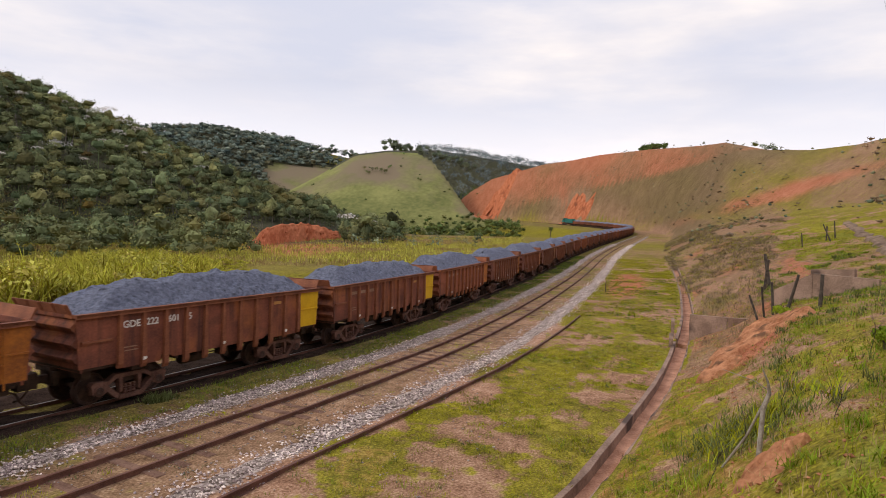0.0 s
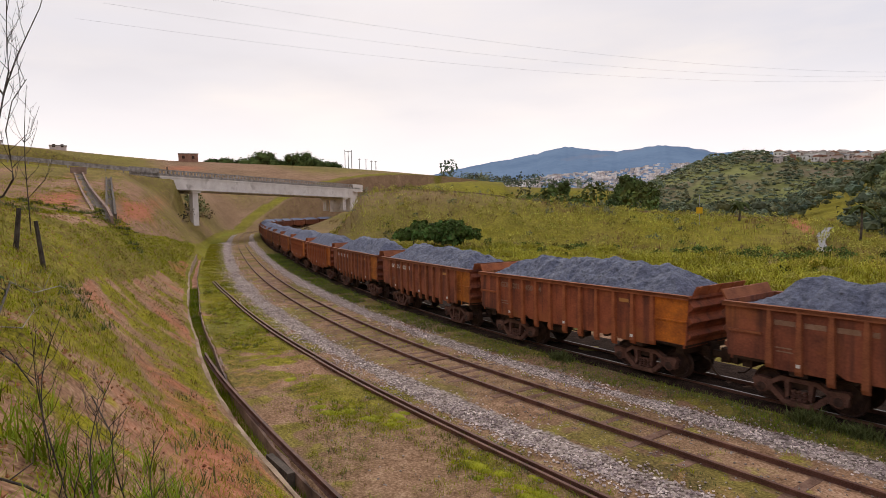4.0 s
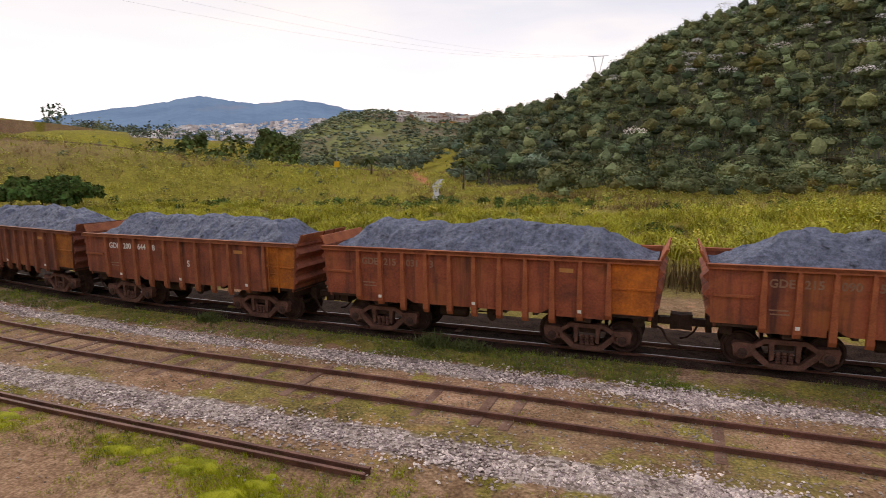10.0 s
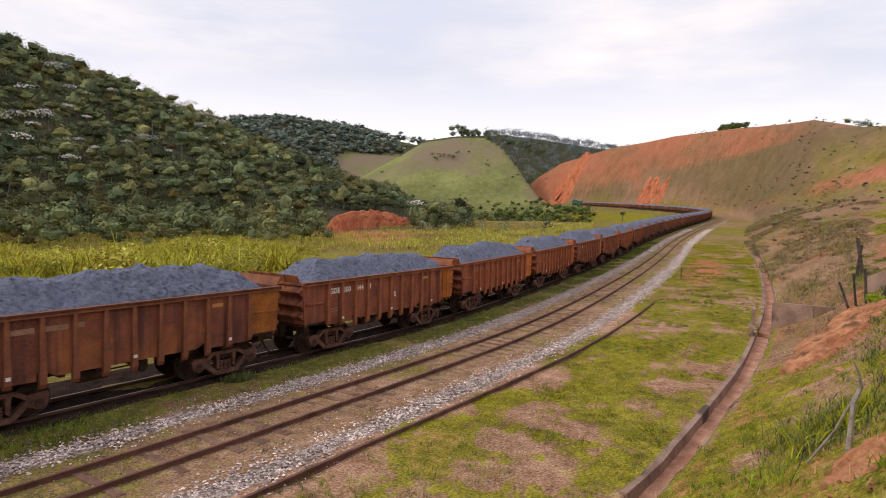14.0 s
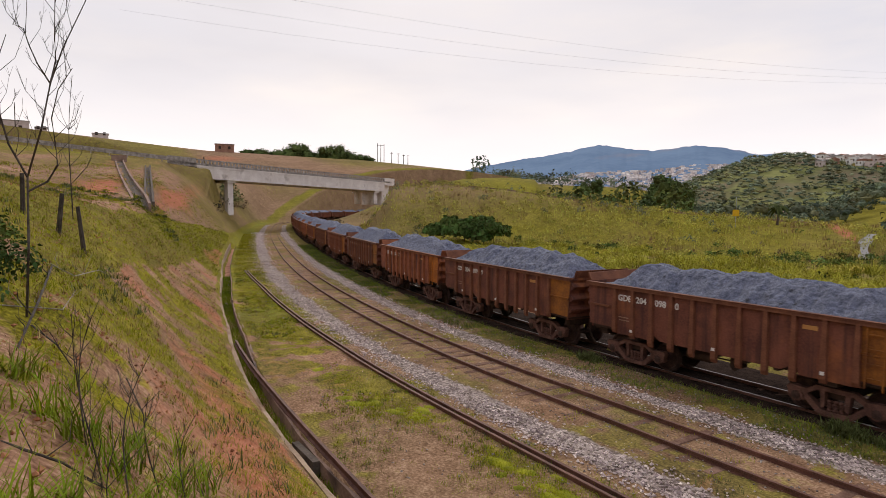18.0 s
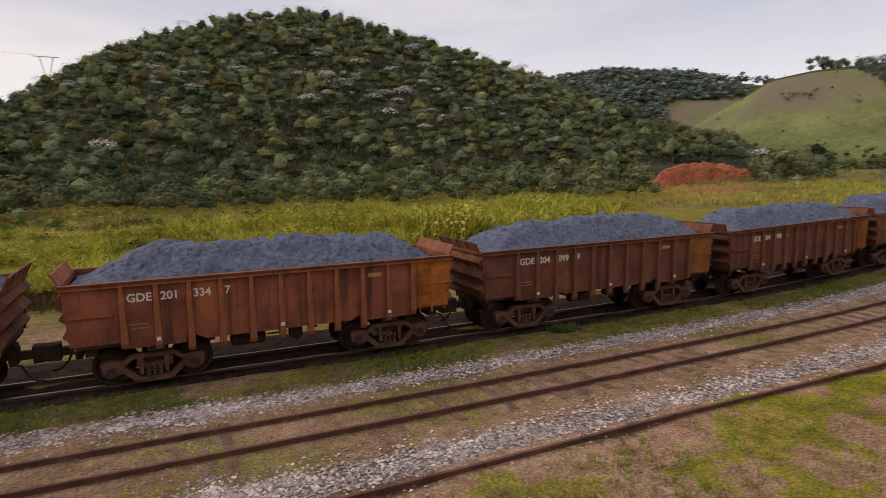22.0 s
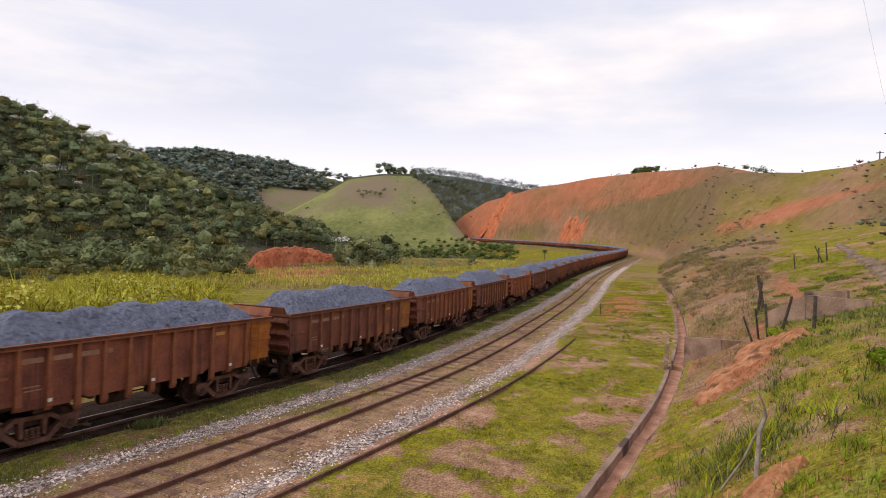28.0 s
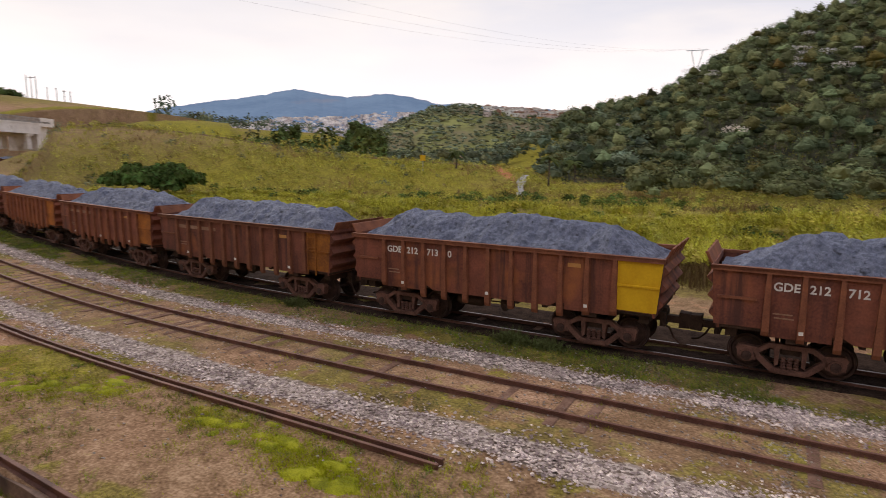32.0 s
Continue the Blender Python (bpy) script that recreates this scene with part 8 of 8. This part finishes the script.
a = np.degrees(np.arctan2(-p[:, 0], p[:, 1]))
thin = rng.uniform(0, 1, len(p)) < np.clip((s - 18) / 40, 0, 1)
p = p[thin & (a > -87.0 + 2.5 * fbm(s * 0.5, d * 1.5, 6, 136)) & (fbm(s * 0.5, d * 1.5, 5, 132) + 0.25 * np.clip((-d - 15) / 6, 0, 1) * -1 > -0.15)]
far = np.clip(np.hypot(p[:, 0], p[:, 1]) / 28, 1, 4)
rng = np.random.RandomState(133)
blades("dry_brush", p, rng.uniform(0.15, 0.5, len(p)), 0.012 * far, 12, 0.10 * far**0.5, M["brush"], "grey-brown dry brush on the cutting slope", "brush", 134, 1.5, 2)
k = rng.uniform(0, 1, len(p)) < 0.35
blades("slope_grass", p[k] + np.array([0.3, 0.3, 0]), rng.uniform(0.1, 0.3, k.sum()), 0.012 * far[k], 10, 0.12 * far[k] ** 0.5, M["grass"], "green grass tufts among the dry brush", "grass", 135, 0.9, 1)
belt("hilltop_trees", 9, 133, -86.9, -85.3, 258, 266, (1.0, 1.6), M["leaf"], "small trees on the skyline of the hill", 80, 1.0)
belt("pasture_bushes", 40, 136, -62, -46, 500, 690, (0.8, 2.0), M["leaf"], "single bushes over the hill pasture", 30, 0.6, core=True, test=lambda x, y, a, r: np.degrees(np.arctan2(land(x, y) - EYE[2], r)) > 1.5)
belt("pasture_trees", 9, 135, -53.5, -51.0, 590, 600, (2.0, 3.0), M["leaf"], "short row of trees on the pasture", 70, 1.0)
belt("skyline_scrub", 30, 137, -95, -66, 395, 420, (0.4, 0.9), M["leaf"], "thin scrub along the hill's skyline", 40, 0.6, test=lambda x, y, a, r: np.abs(r - np.interp(a, *RED_R)) < 60)


grove("valley_grove", ((40.0, 1.9, 2.2), (39.4, 2.5, 2.6), (38.7, 3.15, 2.9), (38.0, 2.9, 2.6), (37.2, 2.2, 2.3), (36.6, 1.7, 2.0), (44.7, 2.7, 1.6), (44.2, 2.5, 1.5), (45.4, 2.4, 1.4)), 178, M["leaf"], "tall dark trees beyond the valley road", 147)


def make_tree(name, x, y, h, crown, label, mat, per=240, seed=1, flat=0.8, trunk=0.18):
    """One tree: tapered trunk, limbs and a crown of leaf clumps."""
    rng = np.random.RandomState(seed)
    z = ground_z(x, y)
    t = empty(name, label, "tree")
    t.location = (x, y, z)
    bm = bmesh.new()
    tube(bm, [(0, 0, -0.4), (0.05, 0.02, h * 0.35), (0, 0.08, h * 0.75)], trunk, 8, trunk * 0.5)
    for k in range(6):
        an = k * 1.05 + rng.uniform(-0.3, 0.3)
        tube(bm, [(0, 0.05, h * (0.35 + 0.05 * k)), (math.cos(an) * crown * 0.4, math.sin(an) * crown * 0.4, h * 0.62), (math.cos(an) * crown * 0.8, math.sin(an) * crown * 0.8, h * 0.78)], trunk * 0.4, 6, trunk * 0.12)
    part("trunk", bm, M["trunk"], t)
    c = np.concatenate([rng.normal(0, 1, (9, 2)) * crown * 0.42, (h - crown * flat * 0.6 + rng.uniform(-0.4, 0.3, 9) * crown * 0.6)[:, None]], 1)
    v, f = clumps(c, crown * rng.uniform(0.38, 0.6, 9), flat * np.ones(9), per, (0.09 * crown + min(0.05, 0.02 * crown)) * np.ones(9), rng)
    sheet("crown", v, f, mat, t, smooth=False)
    return t


grove("hilltop_thicket", ((-76.3, 7.85, 2.3), (-76.8, 8.05, 2.6), (-77.3, 8.15, 2.6), (-77.8, 8.0, 2.4)), 398, M["leaf"], "broad dark bamboo-like thicket on the skyline", 143)
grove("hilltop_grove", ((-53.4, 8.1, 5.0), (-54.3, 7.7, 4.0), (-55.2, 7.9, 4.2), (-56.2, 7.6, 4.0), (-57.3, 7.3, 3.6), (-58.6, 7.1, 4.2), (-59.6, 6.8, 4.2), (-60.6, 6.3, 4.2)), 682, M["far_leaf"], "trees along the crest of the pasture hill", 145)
for a, r, h, cr in ((56.4, 74, 3.9, 2.8), (54.6, 72, 3.5, 2.7), (58.4, 76, 3.2, 2.3)):
    q = polar(a, r, 0)
    make_tree("broadleaf_shrub", q.x, q.y, h, cr, "dense dark green broadleaf shrub by the track", M["leaf_light"], 420, int(a), 0.75, 0.08)


def make_palm(a, r, h, seed):
    rng = np.random.RandomState(seed)
    q = polar(a, r, 0)
    t = empty("palm_tree", "palm with a slender trunk and drooping fronds", "palm")
    t.location = (q.x, q.y, ground_z(q.x, q.y))
    bm = bmesh.new()
    tube(bm, [(0, 0, -0.4), (0.1, 0, h * 0.5), (0, 0.1, h)], 0.22, 7, 0.14)
    part("trunk", bm, M["trunk"], t)
    for k in range(16):
        an, up = rng.uniform(0, 6.28), rng.uniform(-0.3, 1.1)
        L = rng.uniform(1.5, 2.3)
        bm = bmesh.new()
        prev = None
        for i in range(7):
            u = i / 6
            rr, zz = L * u * math.cos(up * (1 - u)), h + L * (u * math.sin(up) * 0.9 - 0.75 * u * u)
            c = Vector((math.cos(an) * rr, math.sin(an) * rr, zz))
            sd = Vector((-math.sin(an), math.cos(an), 0)) * (0.26 * math.sin(math.pi * (0.12 + 0.85 * u)))
            row = [bm.verts.new(c - sd - Vector((0, 0, 0.25))), bm.verts.new(c), bm.verts.new(c + sd - Vector((0, 0, 0.25)))]
            if prev:
                bm.faces.new((prev[0], prev[1], row[1], row[0]))
                bm.faces.new((prev[1], prev[2], row[2], row[1]))
            prev = row
        part("frond", bm, M["leaf"], t)
    return t


make_palm(21.3, 120, 5.5, 1)
make_palm(29.8, 118, 3.2, 2)
make_palm(19.0, 135, 5.0, 3)
make_palm(-68.5, 330, 6, 4)


# ---- bare saplings and dead stems on the bank ----
def sapling(a, r, h, seed, label, mat, r0=0.02, leafy=False, lean=(0, 0), n=9):
    rng = np.random.RandomState(seed)
    q = polar(a, r, 0)
    z = ground_z(q.x, q.y)
    t = empty("bare_sapling", label, "sapling")
    t.location = (q.x, q.y, z)
    bm = bmesh.new()
    pts = [Vector((lean[0] * u * u * h + 0.05 * math.sin(7 * u), lean[1] * u * u * h + 0.04 * math.cos(5 * u), h * u - 0.1)) for u in np.linspace(0, 1, 9)]
    tube(bm, pts, r0, 6, r0 * 0.25)
    part("stem", bm, mat, t)
    for k in range(n):
        u = rng.uniform(0.3, 0.95)
        b = pts[int(u * 8)]
        an, L = rng.uniform(0, 6.28), h * rng.uniform(0.12, 0.32) * (1.2 - u * 0.6)
        bm = bmesh.new()
        e1 = b + Vector((math.cos(an) * L * 0.4, math.sin(an) * L * 0.4, L * 0.45))
        e2 = e1 + Vector((math.cos(an) * L * 0.25, math.sin(an) * L * 0.25, L * 0.6))
        tube(bm, [b, e1, e2], r0 * 0.4, 5, r0 * 0.12)
        for i in range(5):
            an2 = rng.uniform(0, 6.28)
            c = e1.lerp(e2, rng.uniform(0, 1))
            tube(bm, [c, c + Vector((math.cos(an2) * L * 0.2, math.sin(an2) * L * 0.2, L * rng.uniform(0.1, 0.35)))], r0 * 0.18, 4, r0 * 0.08)
        part("branch", bm, mat, t)
    return t


def forked_sapling():
    """The tall leafless sapling on the edge of the bank, its forks as they stand."""
    R = 8.5
    rng = np.random.RandomState(181)
    t = empty("bare_sapling", "tall forked leafless sapling with fine upward twigs", "sapling")
    g = polar(92.9, R, 0)
    t.location = (g.x, g.y, ground_z(g.x, g.y))
    limbs = (("stem", 0.016, 0.004, ((92.9, -10.6), (92.5, -3.6), (92.4, 1.9), (91.4, 5.6), (90.7, 9.1), (89.8, 11.8), (88.1, 15.6), (87.3, 18.1))),
             ("branch", 0.014, 0.004, ((92.4, 1.9), (93.5, 4.3), (94.1, 7.0), (94.3, 9.4), (93.4, 12.3))),
             ("branch", 0.014, 0.004, ((92.4, 0.8), (91.1, 1.6), (90.4, 2.9), (90.5, 4.5), (90.7, 6.5), (90.2, 8.7), (89.2, 10.4))),
             ("branch", 0.010, 0.003, ((90.7, 9.1), (91.5, 10.5), (92.0, 11.8), (92.3, 12.9), (93.0, 13.1))),
             ("branch", 0.011, 0.003, ((90.7, 9.1), (90.3, 10.8), (90.3, 12.8), (90.2, 15.2), (90.0, 17.5))))
    for name, r0, r1, way in limbs:
        bm = bmesh.new()
        pts = [polar(a, R + 0.25 * math.sin(3 * i + r0 * 900), e) - t.location for i, (a, e) in enumerate(way)]
        tube(bm, pts, r0, 6, r1)
        part(name, bm, M["wood"], t)
        for k in range(11 if name == "stem" else 8):
            i = rng.randint(1, len(pts)) if name == "branch" else rng.randint(3, len(pts))
            b = pts[i - 1].lerp(pts[i], rng.uniform(0.1, 1))
            an, L = rng.uniform(0, 6.28), rng.uniform(0.18, 0.5)
            bm = bmesh.new()
            e1 = b + Vector((math.cos(an) * L * 0.35, math.sin(an) * L * 0.45, L * 0.5))
            e2 = e1 + Vector((math.cos(an) * L * 0.15, math.sin(an) * L * 0.2, L * 0.6))
            tube(bm, [b, e1, e2], 0.004, 4, 0.0015)
            for _ in range(4):
                c = e1.lerp(e2, rng.uniform(0, 1))
                tube(bm, [c, c + Vector((rng.uniform(-0.06, 0.06), rng.uniform(-0.06, 0.06), rng.uniform(0.04, 0.14)))], 0.002, 4, 0.001)
            part("twig", bm, M["wood"], t)


forked_sapling()
sapling(95.6, 9.5, 2.6, 7, "thin pale bare sapling on the bank", M["bleached"], 0.012, n=10, lean=(0.03, 0.03))
sapling(89.6, 22.0, 4.4, 9, "slender bare sapling farther up the bank", M["wood"], 0.02, n=12, lean=(0.02, 0.03))
for i, (a, r, h) in enumerate(((86.5, 4.4, 1.15), (84.0, 5.0, 1.0), (88.5, 4.6, 1.3), (82.0, 5.3, 0.9), (85.3, 6.0, 0.9), (80.0, 5.8, 0.7), (89.5, 5.2, 1.2), (87.2, 3.6, 0.9), (-83.0, 8.5, 0.7), (-85.5, 9.5, 0.8), (-92.0, 9.0, 0.6), (-88.0, 12.0, 0.9), (-94.0, 14.0, 0.9))):
    sapling(a, r, h, 20 + i, "dry leafless weed stem on the bank", M["wood"], 0.007, n=8, lean=(0.12 * math.sin(i), 0.14 * math.cos(2 * i)))
# fallen dead branches caught among the stems of the near bank
def dead_branch(label, way, radius, mat, seed):
    """A fallen branch that arches a hand's width over the bank."""
    bm = bmesh.new()
    rng = np.random.RandomState(seed)
    pts = []
    for a, e in way:
        q, r = ground_hit(a, e)
        pts.append(polar(a, r * 0.95, e))
    pts[0], pts[-1] = ground_hit(*way[0])[0], ground_hit(*way[-1])[0]
    tube(bm, pts, radius, 6, radius * 0.6)
    for i in range(len(pts) - 1):
        for _ in range(2):
            c = pts[i].lerp(pts[i + 1], rng.uniform(0.2, 0.8))
            e1 = c + Vector((rng.uniform(-0.2, 0.2), rng.uniform(-0.2, 0.2), rng.uniform(0.05, 0.25)))
            tube(bm, [c, e1, e1 + Vector((rng.uniform(-0.1, 0.1), rng.uniform(-0.1, 0.1), 0.12))], radius * 0.45, 5, radius * 0.15)
    return tagged(part("dead_branch", bm, mat), label, "branch")


dead_branch("arching bleached dead branch among the weeds", ((91.1, -4.9), (89.5, -5.9), (87.8, -5.5), (86.5, -6.4), (85.8, -7.7)), 0.013, M["bleached"], 1)
dead_branch("dark leaning dead stem on the bank", ((91.0, -5.0), (92.1, -8.0), (93.5, -11.3)), 0.020, M["wood"], 2)
dead_branch("thin dark dead branch on the bank", ((92.5, -9.6), (90.9, -11.2), (89.9, -13.1)), 0.011, M["wood"], 3)
dead_branch("dark twisted dead branch low on the bank", ((86.0, -14.5), (84.6, -18.0), (85.5, -19.9)), 0.009, M["wood"], 4)
dead_branch("pale fallen branch across the weeds", ((94.5, -7.9), (90.4, -8.5), (89.4, -7.0)), 0.009, M["bleached"], 5)
dead_branch("long dark fallen branch at the foot of the weeds", ((94.8, -17.9), (90.8, -20.2), (86.9, -23.5)), 0.010, M["wood"], 6)
# dark bush on the right bank
for i, (a, e, cr) in enumerate(((-87.5, -6.6, 0.5), (-94.8, -8.2, 0.45))):
    q, r = ground_hit(a, e)
    make_tree("low_bush", q.x, q.y, cr * 0.9, cr * 0.6, "tangled dark green bush on the bank", M["lush"], 420, 60 + i, 0.9, 0.03)


rng = np.random.RandomState(191)
c = np.array([(*ground_hit(a, e)[0].xy,) for a, e in ((93.2, -7.5), (94.6, -6.0), (95.6, -8.5), (94.0, -4.6), (96.4, -5.5), (95.2, -3.4))])
woods("leafy_shrub", c[:, 0], c[:, 1], rng.uniform(0.22, 0.42, len(c)), 1.1 * np.ones(len(c)), 260, 0.032 * np.ones(len(c)), M["leaf_light"], "dark leafy shrub on the edge of the bank", 192, 0.7, False, wide=0.25)
M["trunk_pale"] = material("greyish_trunks", (0.11, 0.095, 0.08), (0.22, 0.19, 0.165), 0.9, 2, 15, 0.2, space="World")
# slender pale trunks showing between the crowns
rng = np.random.RandomState(141)
a, r = rng.uniform(-50, 14, 420), rng.uniform(150, 320, 420)
for name, mat, k in (("pale_trunks", M["trunk_pale"], slice(0, 420)),):
    x, y = -r * np.sin(np.radians(a)), r * np.cos(np.radians(a))
    z = land(x, y)
    h, w = rng.uniform(2.5, 5.0, 420), rng.uniform(0.06, 0.11, 420)
    lx, ly = rng.normal(0, 0.5, 420), rng.normal(0, 0.5, 420)
    tv = np.stack([np.stack([x + sx * w + (0 if lo else lx), y + sy * w + (0 if lo else ly), z - 0.3 if lo else z + h], 1) for lo in (True, False) for sx, sy in ((-1, 0), (1, 0), (0, 1))], 1).reshape(-1, 3)
    tf = np.array([(0, 1, 4, 3), (1, 2, 5, 4), (2, 0, 3, 5)])[None] + (np.arange(420) * 6)[:, None, None]
    tagged(sheet(name, tv, tf.reshape(-1, 4), mat, smooth=False), "slender pale tree trunks in the forest", "trunks", kind="stuff")


# ---- make up the train ----
NUMBERS = {0: ("GDE 200 644 8", False, False, 1, "S"), 1: ("GDE 215 031 3", True, False, 2, ""), 2: ("GDE 215 090 5", True, False, 2, ""), -7: ("GDE 204 099 9", False, False, 3, ""), -8: ("GDE 201 334 7", False, False, 1, ""),
           -6: ("GDE 204 098 0", False, False, 3, ""), -17: ("GDE 212 713 0", False, True, 0, ""), -16: ("GDE 212 712 1", False, True, 0, ""), 11: ("GDE 222 601 5", False, True, 5, ""), 4: ("GDE 213 023 0", False, False, 1, ""), 3: ("GDE 213 023 8", False, False, 1, ""), 5: ("GDE 201 450 4", True, False, 4, "")}
WAGONS = []
AHEAD, BEHIND = 48, 40
for k in range(-BEHIND, AHEAD + 1):
    near = -19 <= k <= 15
    num, faint, yellow, tone, extra = NUMBERS.get(k, ("", k % 3 == 0, k in (11, 12, -16, -17), (0, 5, 1, 3, 5, 0, 3)[abs(k * 5) % 7], ""))
    WAGONS.append((k, make_wagon(k, near, num, faint, yellow, tone, extra)))


def make_loco():
    """A road-switcher diesel: long hood, cab, walkway, fuel tank and bogies."""
    lo = empty("diesel_locomotive", "green diesel locomotive at the head of the train", "locomotive")
    bm = bmesh.new()
    box(bm, -9.2, 9.2, -1.45, 1.45, 1.15, 1.45)
    part("walkway", bm, M["under"], lo)
    bm = bmesh.new()
    box(bm, -8.6, 4.2, -0.95, 0.95, 1.45, 3.75)
    part("long_hood", bm, M["loco"], lo)
    bm = bmesh.new()
    box(bm, 4.2, 6.6, -1.4, 1.4, 1.45, 4.1)
    part("cab", bm, M["loco"], lo)
    bm = bmesh.new()
    box(bm, 6.6, 8.8, -0.95, 0.95, 1.45, 3.0)
    part("short_hood", bm, M["loco"], lo)
    bm = bmesh.new()
    box(bm, 4.5, 6.3, -1.42, 1.42, 3.0, 3.7)
    part("cab_window", bm, M["under"], lo)
    bm = bmesh.new()
    box(bm, -2.4, 2.4, -1.3, 1.3, 0.4, 1.15)
    part("fuel_tank", bm, M["under"], lo)
    for x in (-6, 6):
        bm = bmesh.new()
        box(bm, x - 2, x + 2, -1.1, 1.1, 0.3, 0.9)
        for w in (-1.5, 0, 1.5):
            lathe(bm, [(0.48, -0.6), (0.48, 0.6)], n=14, centre=(x + w, 0, 0.48))
        part("loco_bogie", bm, M["under"], lo)
    return lo


LOCOS = [(AHEAD + 1, make_loco())]


def train_rows(s0, half, step=1.0):
    rows = []
    t = 0.0
    while t < 32.001:
        s = s0 + SPEED * t + float(np.interp(t, [0, 2, 3, 6, 12, 16, 18, 19, 20, 21, 24, 25, 28, 29, 30, 32], [-1.4, -1.05, -0.5, 0, -0.3, 0.1, 0.6, 0.6, 0.38, 0.02, -0.45, -0.5, -0.45, -0.4, -0.1, -0.35]))
        a, b = on_line(np.array([s - half, s + half]), TRAIN_OFF)
        d = b - a
        yaw = math.atan2(d[1], d[0])
        tilt = math.atan2(d[2], math.hypot(d[0], d[1]))
        rows.append((t, Matrix.Translation((a + b) / 2) @ Matrix.Rotation(yaw, 4, "Z") @ Matrix.Rotation(-tilt, 4, "Y")))
        t += step
    return rows


def motions():
    for k, w in WAGONS:
        walk(w, train_rows(LEAD0 + k * PITCH, BOGIE_X))
    for i, (k, lo) in enumerate(LOCOS):
        walk(lo, train_rows(LEAD0 + AHEAD * PITCH + 5.1 + 9.7 + i * 19.4, 6.0))
    # every wheel rolls alike: 8.27 m/s on a radius of 0.42 m
    step = 2 / 30
    n = int(32.0 / step) + 1
    firsts = {}
    for i, ws in SPIN:
        if i not in firsts:
            x = (-0.865, 0.865)[i]
            walk(ws, [(q * step, Matrix.Translation((x, 0, 0.42)) @ Matrix.Rotation(q * step * SPEED / 0.42, 4, "Y")) for q in range(n + 1)])
            firsts[i] = ws
        else:
            src = firsts[i].animation_data
            ws.rotation_mode = "QUATERNION"
            ws.animation_data_create()
            ws.animation_data.action = src.action
            ws.animation_data.action_slot = src.action_slot


motions()
